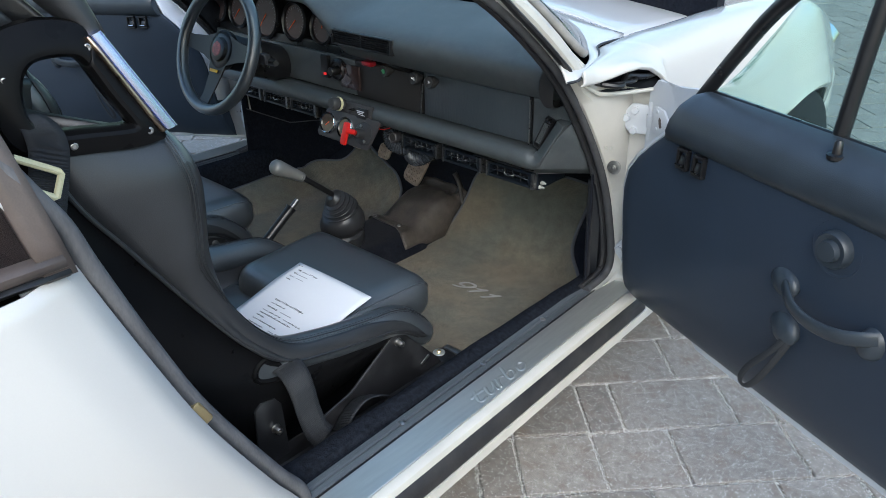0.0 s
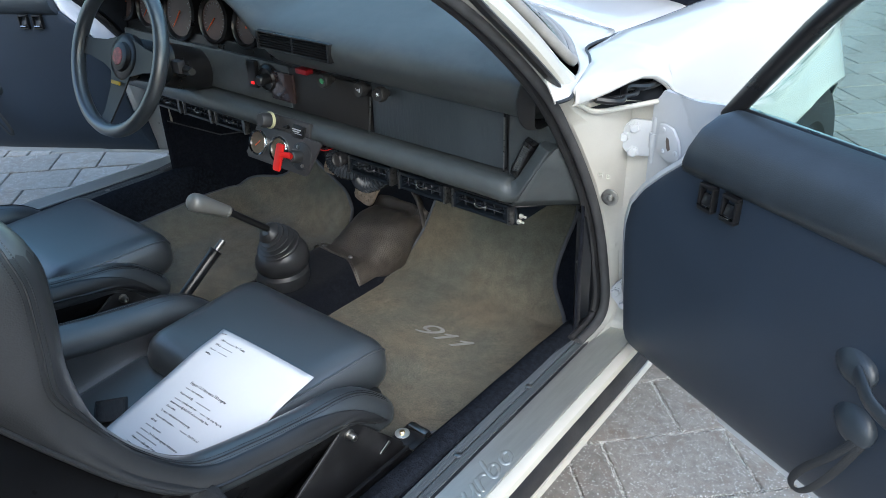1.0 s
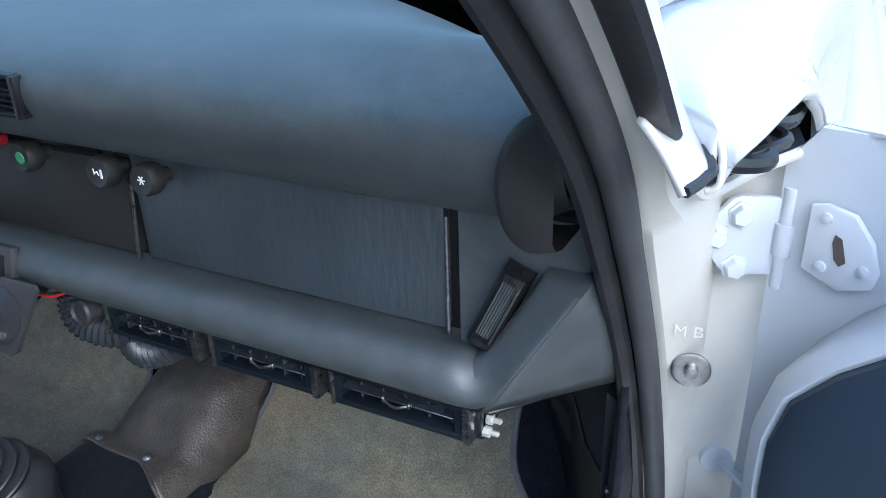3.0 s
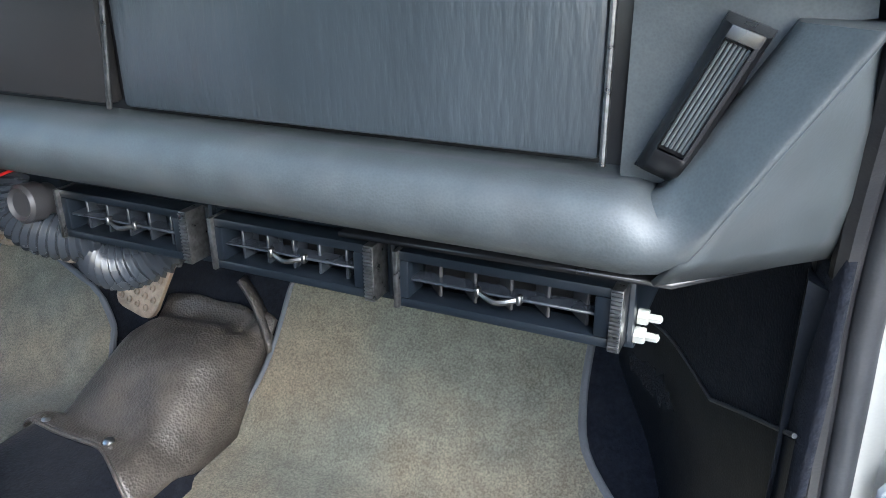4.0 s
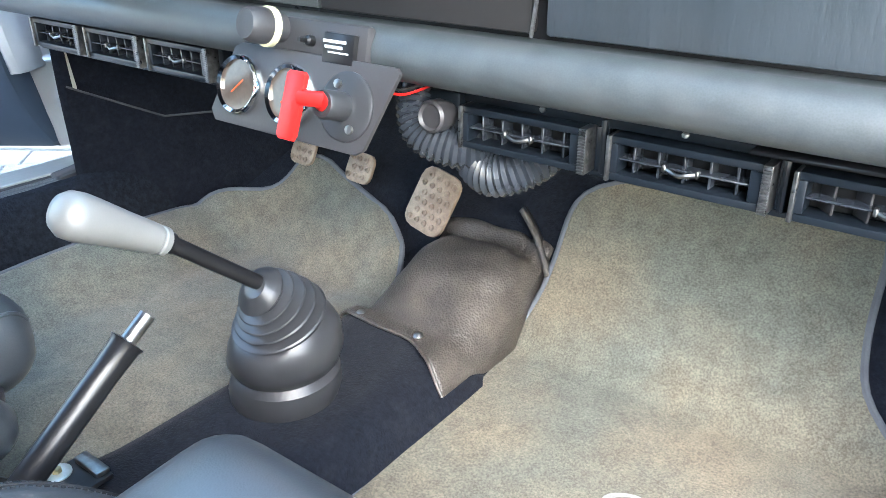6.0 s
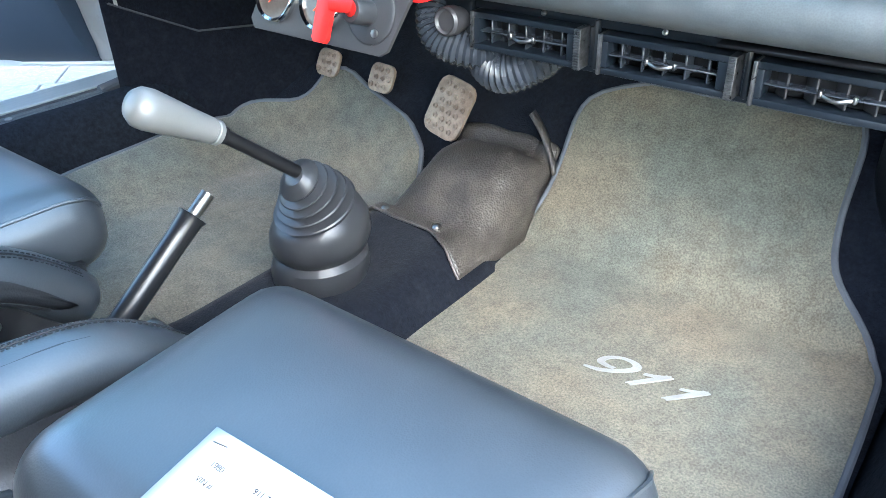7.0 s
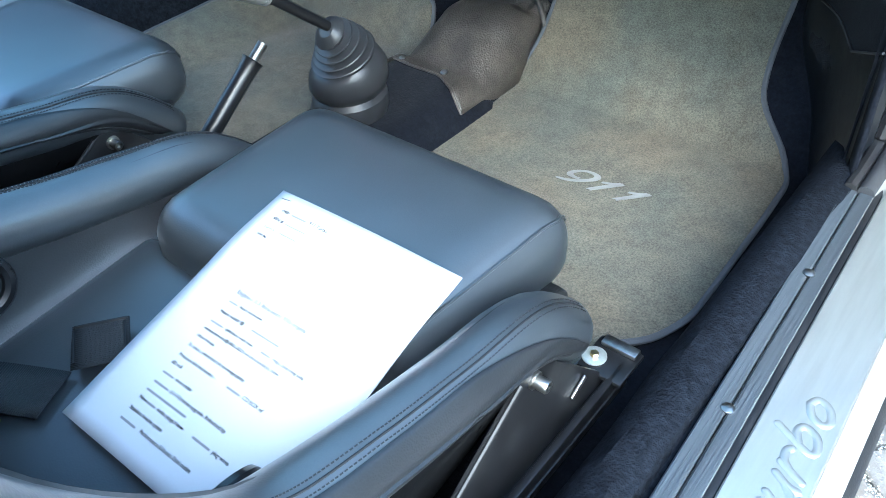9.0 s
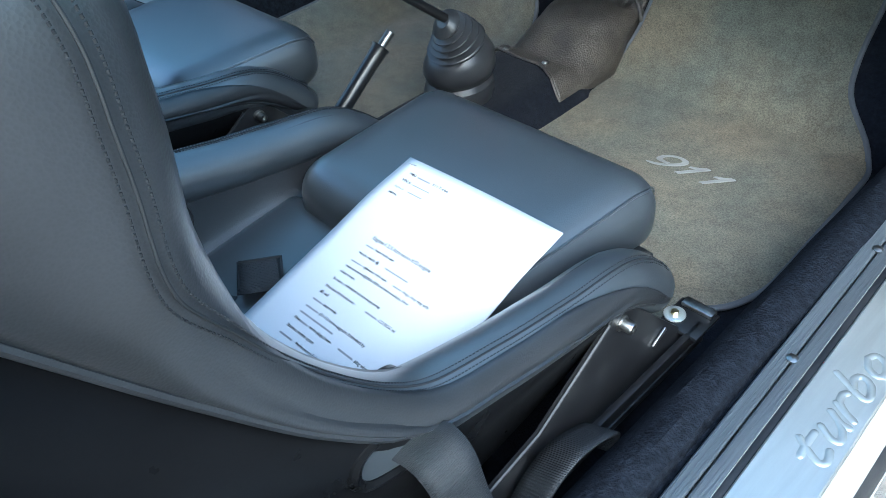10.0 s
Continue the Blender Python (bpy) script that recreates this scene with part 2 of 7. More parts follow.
M_PAVER = mat("grey_concrete_paver", (0.265, 0.240, 0.210), 0.85, spread=0.20, spots=0.02, grain=1.0, grain_size=0.0028, island=0.17, dirt=(0.21, 0.165, 0.13), dirt_amount=0.7, world=True,
              speck=((0.008, (0.66, 0.65, 0.62), 0.28, 0.26), (0.0045, (0.52, 0.50, 0.47), 0.35, 0.42), (0.006, (0.22, 0.205, 0.185), 0.3, 0.36)))
M_SAND = mat("sandy_joint", (0.26, 0.245, 0.225), 0.95, spread=0.5, spots=0.03, grain=1.0, grain_size=0.006, world=True)
M_SILLCARPET = mat("blue_black_sill_carpet", (0.013, 0.015, 0.020), 0.95, spread=0.45, spots=0.008, grain=1.0, grain_size=0.0032, spec=0.06)
M_CRUMB = mat("pale_grit", (0.66, 0.64, 0.60), 0.9, spread=0.25, spots=0.02, grain=0.4, grain_size=0.001, island=0.35)
M_TYRE = mat("tyre_rubber", (0.02, 0.02, 0.021), 0.75, spread=0.15)
M_LED = bpy.data.materials.new("red_lamp")
M_LED.use_nodes = True
M_LED.node_tree.nodes["Principled BSDF"].inputs["Base Color"].default_value = (0.8, 0.02, 0.02, 1)
M_LED.node_tree.nodes["Principled BSDF"].inputs["Emission Color"].default_value = (1, 0.03, 0.03, 1)
M_LED.node_tree.nodes["Principled BSDF"].inputs["Emission Strength"].default_value = 0.3


def glass(name, tint, gloss):
    """A thin pane: tinted see-through with mirror gloss that grows at grazing angles."""
    m = bpy.data.materials.new(name)
    m.use_nodes = True
    n, link = m.node_tree.nodes, m.node_tree.links.new
    n.remove(n["Principled BSDF"])
    clear, shine, blend, facing = n.new("ShaderNodeBsdfTransparent"), n.new("ShaderNodeBsdfGlossy"), n.new("ShaderNodeMixShader"), n.new("ShaderNodeLayerWeight")
    clear.inputs["Color"].default_value = (*tint, 1)
    shine.inputs["Roughness"].default_value = 0.02
    power, scale = n.new("ShaderNodeMath"), n.new("ShaderNodeMapRange")
    power.operation = "POWER"
    power.inputs[1].default_value = 4.0
    facing.inputs["Blend"].default_value = 0.5
    scale.inputs["To Min"].default_value, scale.inputs["To Max"].default_value = 0.04 * gloss, 0.8 * gloss
    link(facing.outputs["Facing"], power.inputs[0])
    link(power.outputs[0], scale.inputs["Value"])
    link(scale.outputs[0], blend.inputs["Fac"])
    link(clear.outputs[0], blend.inputs[1])
    link(shine.outputs[0], blend.inputs[2])
    link(blend.outputs[0], n["Material Output"].inputs["Surface"])
    return m


M_GLASS = glass("window_glass", (0.90, 0.96, 0.92), 1.0)
M_GREEN = glass("green_tinted_glass", (0.76, 0.88, 0.85), 0.5)
M_TINT = glass("dark_tinted_glass", (0.40, 0.36, 0.35), 0.6)


# ---- mesh helpers ----
def part(name, bm, material, parent, label="", smooth=True, solid=0.0, kind=""):
    """Links a bmesh as one mesh object under a thing or a part."""
    bmesh.ops.recalc_face_normals(bm, faces=bm.faces)
    me = bpy.data.meshes.new(name)
    bm.to_mesh(me)
    bm.free()
    me.materials.append(material)
    if smooth:
        me.polygons.foreach_set("use_smooth", [True] * len(me.polygons))
        me.set_sharp_from_angle(angle=radians(38))
    ob = new(name, me)
    if parent is not None:
        ob.parent = parent
        ob.matrix_parent_inverse = root_inverse(parent)
    if solid:
        md = ob.modifiers.new("thickness", "SOLIDIFY")
        md.thickness, md.offset = solid, 0.0
    if label or kind:
        tagged(ob, label, kind=kind)
    return ob


def root_inverse(parent):
    top = parent
    while top.parent is not None:
        top = top.parent
    return Matrix.Translation(-top.location) if parent is top else Matrix.Identity(4)


def thing(name, at, label, category, group="", kind=""):
    e = new(name)
    e.location = at
    e.empty_display_size = 0.05
    return tagged(e, label, category, group, kind)


def catmull(pts, n):
    """n points on a smooth curve through pts."""
    P = np.array(pts, float)
    k = len(P)
    out = []
    for t in np.linspace(0, k - 1, n):
        i = min(int(t), k - 2)
        f = t - i
        p0, p1, p2, p3 = P[max(i - 1, 0)], P[i], P[i + 1], P[min(i + 2, k - 1)]
        out.append(0.5 * (2 * p1 + (p2 - p0) * f + (2 * p0 - 5 * p1 + 4 * p2 - p3) * f * f + (3 * p1 - p0 - 3 * p2 + p3) * f ** 3))
    return np.array(out)


def sheet(bm, rows, closed=False, skip=None):
    """A skin over rows of points."""
    vs = [[bm.verts.new(p) for p in row] for row in rows]
    for i in range(len(vs) - 1):
        k = len(vs[i])
        for j in range(k if closed else k - 1):
            if skip and skip(i, j):
                continue
            bm.faces.new((vs[i][j], vs[i][(j + 1) % k], vs[i + 1][(j + 1) % k], vs[i + 1][j]))
    return vs


def tube(bm, pts, r, seg=12, caps=True, flat=1.0, up=None, round_ends=0):
    """A swept tube along pts; r a number or one per point; flat squeezes it along its second axis."""
    P = [Vector(p) for p in pts]
    k = len(P)
    R = [r] * k if isinstance(r, (int, float)) else list(r)
    if round_ends:
        d0, d1 = (P[0] - P[1]).normalized(), (P[-1] - P[-2]).normalized()
        steps = [math.radians(a) for a in (30, 60, 85)]
        P = [P[0] + d0 * R[0] * math.sin(a) for a in reversed(steps)] + P + [P[-1] + d1 * R[-1] * math.sin(a) for a in steps]
        R = [R[0] * math.cos(a) for a in reversed(steps)] + R + [R[-1] * math.cos(a) for a in steps]
        k = len(P)
    rows, side = [], None
    for i in range(k):
        d = (P[min(i + 1, k - 1)] - P[max(i - 1, 0)]).normalized()
        if side is None:
            ref = Vector(up) if up else (Vector((0, 0, 1)) if abs(d.z) < 0.9 else Vector((1, 0, 0)))
            side = d.cross(ref).normalized()
        side = (side - d * side.dot(d)).normalized()
        other = d.cross(side).normalized()
        rows.append([P[i] + side * R[i] * math.cos(a) + other * R[i] * flat * math.sin(a) for a in (2 * math.pi * j / seg for j in range(seg))])
    vs = sheet(bm, rows, closed=True)
    if caps:
        bm.faces.new(vs[0])
        bm.faces.new(list(reversed(vs[-1])))


def lathe(bm, origin, axis, profile, seg=24):
    """Turns (radius, height) pairs round an axis."""
    axis = Vector(axis).normalized()
    side = axis.orthogonal().normalized()
    other = axis.cross(side)
    o = Vector(origin)
    rows = [[o + axis * h + (side * math.cos(a) + other * math.sin(a)) * max(r, 1e-5) for a in (2 * math.pi * j / seg for j in range(seg))] for r, h in profile]
    vs = sheet(bm, rows, closed=True)
    bm.faces.new(vs[0])
    bm.faces.new(list(reversed(vs[-1])))


def box(bm, c, s, rot=None, bevel=0.0, seg=2):
    m = Matrix.Translation(c) @ (rot if rot else Matrix.Identity(4)) @ Matrix.Diagonal((*s, 1))
    got = bmesh.ops.create_cube(bm, size=1.0, matrix=m)
    if bevel:
        edges = list({e for v in got["verts"] for e in v.link_edges})
        bmesh.ops.bevel(bm, geom=edges, offset=bevel, segments=seg, profile=0.5, affect="EDGES")


def plate(bm, outline, normal, thick, bevel=0.0):
    """A flat plate with the given outline, thickened along normal."""
    vs = [bm.verts.new(p) for p in outline]
    f = bm.faces.new(vs)
    got = bmesh.ops.extrude_face_region(bm, geom=[f])
    new_v = [g for g in got["geom"] if isinstance(g, bmesh.types.BMVert)]
    bmesh.ops.translate(bm, vec=Vector(normal).normalized() * thick, verts=new_v)
    if bevel:
        edges = list({e for v in new_v for e in v.link_edges if e.other_vert(v) in new_v})
        bmesh.ops.bevel(bm, geom=edges, offset=bevel, segments=2, profile=0.5, affect="EDGES")


def text_into(bm, words, origin, right, upward, size, depth=0.0006, shear=0.0, surface=None):
    """Letters of the built-in font as mesh, laid out from origin along right and upward."""
    cu = bpy.data.curves.new("letters", "FONT")
    cu.body, cu.size, cu.extrude, cu.shear, cu.resolution_u = words, size, depth, shear, 5
    ob = bpy.data.objects.new("letters", cu)
    scene.collection.objects.link(ob)
    me = bpy.data.meshes.new_from_object(ob.evaluated_get(bpy.context.evaluated_depsgraph_get()))
    bpy.data.objects.remove(ob)
    o, r, u = Vector(origin), Vector(right).normalized(), Vector(upward).normalized()
    nrm = r.cross(u)
    place = surface or (lambda a, b: o + r * a + u * b)
    width = max((v.co.x for v in me.vertices), default=0)
    vs = [bm.verts.new(Vector(place(v.co.x, v.co.y)) + nrm * (v.co.z + depth)) for v in me.vertices]
    for p in me.polygons:
        try:
            bm.faces.new([vs[i] for i in p.vertices])
        except ValueError:
            pass
    bpy.data.meshes.remove(me)
    return width


def rbox(bm, lo, hi, r, crown=0.0, taper=0.0, cuts=13):
    """A cushion: a box between two corners with edges rounded by r and a crowned top."""
    lo, hi = np.array(lo), np.array(hi)
    c, half = (lo + hi) / 2, (hi - lo) / 2
    got = bmesh.ops.create_cube(bm, size=2.0)
    bmesh.ops.subdivide_edges(bm, edges=list({e for v in got["verts"] for e in v.link_edges}), cuts=cuts, use_grid_fill=True)
    for v in bm.verts:
        p = np.array([math.copysign(abs(t) ** 0.55, t) for t in v.co]) * half
        q = np.clip(p, -(half - r), half - r)
        d = p - q
        k = np.linalg.norm(d)
        p = q + d / k * r if k > 1e-9 else p
        f, g = p[0] / half[0], p[1] / half[1]
        if p[2] > 0:
            p[2] += crown * (1 - f * f) * (1 - g * g)
        p[0] *= 1 - taper * (1 - g) / 2
        v.co = c + p


def B():
    return bmesh.new()


def lerp(a, b, t):
    return a + (b - a) * t


def bez(f, lo, hi):
    t = min(1.0, max(0.0, (f - lo) / (hi - lo)))
    return t * t * (3 - 2 * t)

# ---- the car's shell ----
car = thing("car", (0, 0.2, 0), "white two-door sports car with both doors open on grey pavers", "car")


def smooth_at(y, ks, vs):
    """Eased interpolation through a short table."""
    i = max(0, min(len(ks) - 2, int(np.searchsorted(ks, y)) - 1))
    g = [(vs[min(n + 1, len(vs) - 1)] - vs[max(n - 1, 0)]) / (ks[min(n + 1, len(ks) - 1)] - ks[max(n - 1, 0)]) for n in (i, i + 1)]
    h = ks[i + 1] - ks[i]
    t = min(1.0, max(0.0, (y - ks[i]) / h))
    return vs[i] * (2 * t ** 3 - 3 * t * t + 1) + g[0] * h * (t ** 3 - 2 * t * t + t) + vs[i + 1] * (3 * t * t - 2 * t ** 3) + g[1] * h * (t ** 3 - t * t)


def fender(s):
    """Front wing with a flared wheel arch; s is 1 on the passenger's side."""
    bm = B()
    rows = []
    for y in np.linspace(-0.205, 0.040, 30):
        xs = float(np.interp(y, [-0.205, -0.1, 0.013, 0.145], [0.733, 0.680, 0.627, 0.606]))
        xe = float(np.interp(y, [-0.205, -0.16, -0.114, -0.068, 0.0, 0.05], [0.737, 0.737, 0.747, 0.756, 0.766, 0.776]))
        ze = float(np.interp(y, [-0.205, -0.16, -0.12, -0.08, -0.045, -0.01, 0.02, 0.045], [0.816, 0.812, 0.815, 0.820, 0.821, 0.813, 0.797, 0.775]))
        zr = 0.836 + 0.022 * bez(y, -0.1, 0.5)
        top = [(xs, 0.825), (lerp(xs, xe, 0.35), lerp(0.825, zr, 0.75) + 0.003), (lerp(xs, xe, 0.7), zr - 0.004), (lerp(xs, xe, 0.93), ze + 0.010)]
        w = bez(y, -0.10, 0.045)
        wing = [(xs, 0.825 - 0.012 * bez(y, 0.0, 0.4)), (xs + 0.035, lerp(0.825, zr, 0.75)), (0.715, zr), (0.755, zr - 0.018)]
        edge = [(xe, ze), (xe - 0.001, ze - 0.003), (xe - 0.003, ze - 0.005), (xe - 0.006, ze - 0.006)]
        rows.append([(s * a, y, b) for a, b in catmull([(lerp(p[0], q[0], w), lerp(p[1], q[1], w)) for p, q in zip(top, wing)] + edge, 26)])
    for y in np.linspace(0.045, 1.30, 130):
        xs = float(np.interp(y, [0.013, 0.145, 0.31, 0.52, 0.74, 1.0, 1.3], [0.627, 0.606, 0.616, 0.624, 0.630, 0.625, 0.60]))
        zs = 0.825 - 0.012 * bez(y, 0.0, 0.4) - 0.10 * bez(y, 0.35, 1.2) - 0.08 * bez(y, 0.75, 1.45)
        k = [0.0, 0.2, 0.4, 0.6, 0.8, 0.95, 1.1, 1.2, 1.3]
        zr = float(smooth_at(y, k, [0.838, 0.846, 0.854, 0.853, 0.836, 0.800, 0.745, 0.69, 0.60]))
        xr = float(smooth_at(y, k, [0.715, 0.715, 0.716, 0.716, 0.712, 0.704, 0.690, 0.675, 0.650]))
        xm = float(smooth_at(y, k, [0.768, 0.770, 0.778, 0.795, 0.800, 0.775, 0.740, 0.715, 0.680]))
        side = float(smooth_at(y, k, [0.772, 0.776, 0.792, 0.838, 0.850, 0.812, 0.760, 0.728, 0.690]))
        low = 0.21
        if abs(y - 0.74) < 0.32:
            low = max(low, 0.30 + math.sqrt(0.32 ** 2 - (y - 0.74) ** 2))
        lip = max(0.62, low + 0.03)
        pts = [(xs, zs), (xs + 0.035, lerp(zs, zr, 0.75)), (xr, zr), (lerp(xr, xm, 0.75), zr - 0.020), (lerp(xm, side, 0.35), lerp(zr, lip, 0.5)), (side, lip), (side + 0.004 - 0.05 * bez(y, 1.0, 1.15), lerp(lip, low, 0.5)), (side - 0.008 - 0.12 * bez(y, 1.0, 1.15), low)]
        rows.append([(s * a, y, b) for a, b in catmull(pts, 26)])
    sheet(bm, rows)
    part("front_fender", bm, M_WHITE, car, "glossy white flared front wing", solid=0.003)
    # dark sheet spanning the gap between the post's rim and the wing
    bm = B()
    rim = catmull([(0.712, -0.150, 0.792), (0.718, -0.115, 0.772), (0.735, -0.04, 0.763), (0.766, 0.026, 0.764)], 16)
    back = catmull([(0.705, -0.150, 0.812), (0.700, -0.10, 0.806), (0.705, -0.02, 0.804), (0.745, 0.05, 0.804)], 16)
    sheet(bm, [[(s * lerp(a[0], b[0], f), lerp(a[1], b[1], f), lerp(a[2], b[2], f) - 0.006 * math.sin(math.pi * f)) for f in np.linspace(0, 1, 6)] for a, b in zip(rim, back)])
    part("fender_cavity", bm, M_SCUFF, car, "dark sheet across the gap below the wing")
    bm = B()
    tube(bm, catmull([(s * 0.722, -0.12, 0.795), (s * 0.748, -0.09, 0.790), (s * 0.735, -0.05, 0.798), (s * 0.752, -0.015, 0.794), (s * 0.755, 0.03, 0.792)], 24), 0.006, 8)
    tube(bm, catmull([(s * 0.735, -0.10, 0.793), (s * 0.755, -0.06, 0.794), (s * 0.74, -0.02, 0.79)], 14), 0.004, 8)
    part("wiring_loom", bm, M_PLASTIC, car)
    # wheel
    bm = B()
    lathe(bm, (s * 0.625, 0.74, 0.31), (s, 0, 0), [(0.2, 0), (0.29, 0.0), (0.31, 0.02), (0.31, 0.17), (0.295, 0.19), (0.215, 0.195), (0.2, 0.18)], 40)
    w = part("front_wheel", bm, M_TYRE, car, "black front tyre")
    bm = B()
    lathe(bm, (s * 0.65, 0.74, 0.31), (s, 0, 0), [(0.02, 0), (0.2, 0.0), (0.208, 0.155), (0.198, 0.155), (0.185, 0.10), (0.06, 0.13), (0.01, 0.13)], 32)
    part("rim", bm, M_ALU, w)
    bm = B()
    lathe(bm, (s * 0.62, 0.74, 0.31), (s, 0, 0), [(0.01, -0.2), (0.33, -0.2), (0.335, 0.1), (0.33, 0.1)], 32)
    part("wheel_well", bm, M_RUBBER, car)
    bm = B()
    lathe(bm, (s * 0.645, 1.20, 0.655), (0, 0.82, 0.57), [(0.095, -0.12), (0.1, 0.0), (0.088, 0.012), (0.05, 0.022), (0.002, 0.026)], 32)
    part("headlight", bm, M_CHROME, car, "round headlight")


def hood():
    bm = B()
    rows = []
    for y in np.linspace(0.152, 1.40, 40):
        half = float(np.interp(y, [-0.02, 0.013, 0.145, 0.31, 0.52, 0.74, 1.0, 1.4], [0.640, 0.624, 0.602, 0.612, 0.620, 0.626, 0.626, 0.60]))
        zs = 0.825 - 0.012 * bez(y, 0.0, 0.4) - 0.10 * bez(y, 0.35, 1.2) - 0.08 * bez(y, 0.75, 1.45)
        rows.append([(half * u, y + 0.075 * (1 - u * u) * (1 - bez(y, 0.15, 0.6)), zs + 0.045 * (1 - u * u) - 0.006 * (abs(u) > 0.99)) for u in np.linspace(-1, 1, 25)])
    sheet(bm, rows)
    part("hood", bm, M_WHITE, car, "glossy white front lid", solid=0.004)
    bm = B()
    box(bm, (0, 1.42, 0.42), (1.36, 0.14, 0.22), bevel=0.05, seg=4)
    part("front_bumper", bm, M_WHITE, car)
    # cowl strip below the windscreen
    bm = B()
    rows = []
    glass_side = catmull([(0.706, -0.240, 0.852), (0.705, -0.210, 0.842), (0.702, -0.180, 0.834), (0.696, -0.138, 0.830), (0.668, -0.085, 0.833), (0.605, -0.018, 0.840), (0.535, 0.037, 0.847), (0.40, 0.090, 0.858), (0.2, 0.120, 0.868), (0.0, 0.128, 0.872)], 40)
    lid_side = catmull([(0.728, -0.245, 0.822), (0.7325, -0.224, 0.822), (0.7305, -0.205, 0.824), (0.692, -0.095, 0.828), (0.658, -0.035, 0.829), (0.625, 0.016, 0.829), (0.606, 0.145, 0.826), (0.55, 0.165, 0.8315), (0.30, 0.208, 0.8545), (0.0, 0.226, 0.866)], 40)
    rows = []
    for sg in (1, -1):
        rows = [[(sg * lerp(a[0], b[0], f), lerp(a[1], b[1], f), lerp(a[2], b[2], f) + 0.003 * math.sin(math.pi * f)) for f in np.linspace(0, 1, 7)] for a, b in zip(glass_side, lid_side)]
        sheet(bm, rows)
        seam = B()
        tube(seam, [(sg * (x + 0.001), y, z + 0.002) for x, y, z in lid_side[:24]] + [(sg * float(np.interp(y, [0.145, 0.31, 0.52, 0.74, 1.0], [0.604, 0.614, 0.622, 0.628, 0.628])), y, 0.8265 - 0.012 * bez(y, 0.0, 0.4) - 0.10 * bez(y, 0.35, 1.2) - 0.08 * bez(y, 0.75, 1.45)) for y in np.linspace(0.17, 1.0, 20)], 0.0026, 6)
        part("panel_seam", seam, M_RUBBER, car, "dark gap seal between wing and lid")
    part("cowl", bm, M_WHITE, car, solid=0.004)


SCREEN_LOW = [(0.690 * u, 0.118 - 0.253 * abs(u) ** 4.2, 0.880 - 0.037 * u * u) for u in np.linspace(-1, 1, 25)]
SCREEN_HIGH = [(0.575 * u, -0.45 - 0.105 * abs(u) ** 2.6, 1.205 - 0.03 * u * u) for u in np.linspace(-1, 1, 25)]


def windscreen():
    bm = B()
    rows = [[tuple(np.array(a) * (1 - f) + np.array(b) * f + np.array((0, 0.012, 0.012)) * math.sin(math.pi * f)) for a, b in zip(SCREEN_LOW, SCREEN_HIGH)] for f in np.linspace(0, 1, 9)]
    sheet(bm, rows)
    g = part("windscreen", bm, M_GLASS, car, "clear curved windscreen", solid=0.004)
    g.visible_shadow = False
    bm = B()
    loop = [rows[0][i] for i in range(25)] + [r[-1] for r in rows[1:]] + list(reversed(rows[-1]))[1:] + [r[0] for r in reversed(rows[:-1])]
    dense = []
    for i, p in enumerate(loop):
        q = loop[(i + 1) % len(loop)]
        n = max(1, int((Vector(q) - Vector(p)).length / 0.012))
        dense += [lerp(np.array(p), np.array(q), j / n) for j in range(n)]
    for k in range(5):
        dense = [(dense[i - 1] + 2 * dense[i] + dense[(i + 1) % len(dense)]) / 4 for i in range(len(dense))]
    dense.append(dense[0])
    centre = np.array((0.0, -0.22, 1.03))

    def ring(inward, lift):
        out = []
        for p in dense:
            d = (centre - p) / np.linalg.norm(centre - p)
            out.append(tuple(p + d * inward + np.array((0, 0.6, 0.8)) * lift))
        return out
    tube(bm, ring(0.0, 0.003), 0.0085, 10, caps=False)
    k = part("windscreen_gasket", bm, M_SCREENRUBBER, g, "weathered pale grey rubber screen gasket")
    bm = B()
    tube(bm, ring(0.0135, 0.006), 0.0062, 10, caps=False)
    part("gasket_bead", bm, M_SCREENRUBBER, k)
    bm = B()
    tube(bm, ring(0.0075, 0.0065), 0.0030, 6, caps=False)
    part("gasket_groove", bm, M_RUBBER, k)


SEAL = [(0.688, -0.90, 0.30), (0.690, -0.60, 0.302), (0.690, -0.30, 0.302), (0.690, -0.06, 0.302), (0.691, 0.012, 0.315), (0.692, 0.030, 0.36), (0.688, 0.016, 0.45),
        (0.683, -0.006, 0.535), (0.681, -0.05, 0.625), (0.681, -0.125, 0.735), (0.686, -0.215, 0.832), (0.682, -0.336, 0.936), (0.668, -0.44, 1.01), (0.62, -0.62, 1.13), (0.56, -0.80, 1.19)]


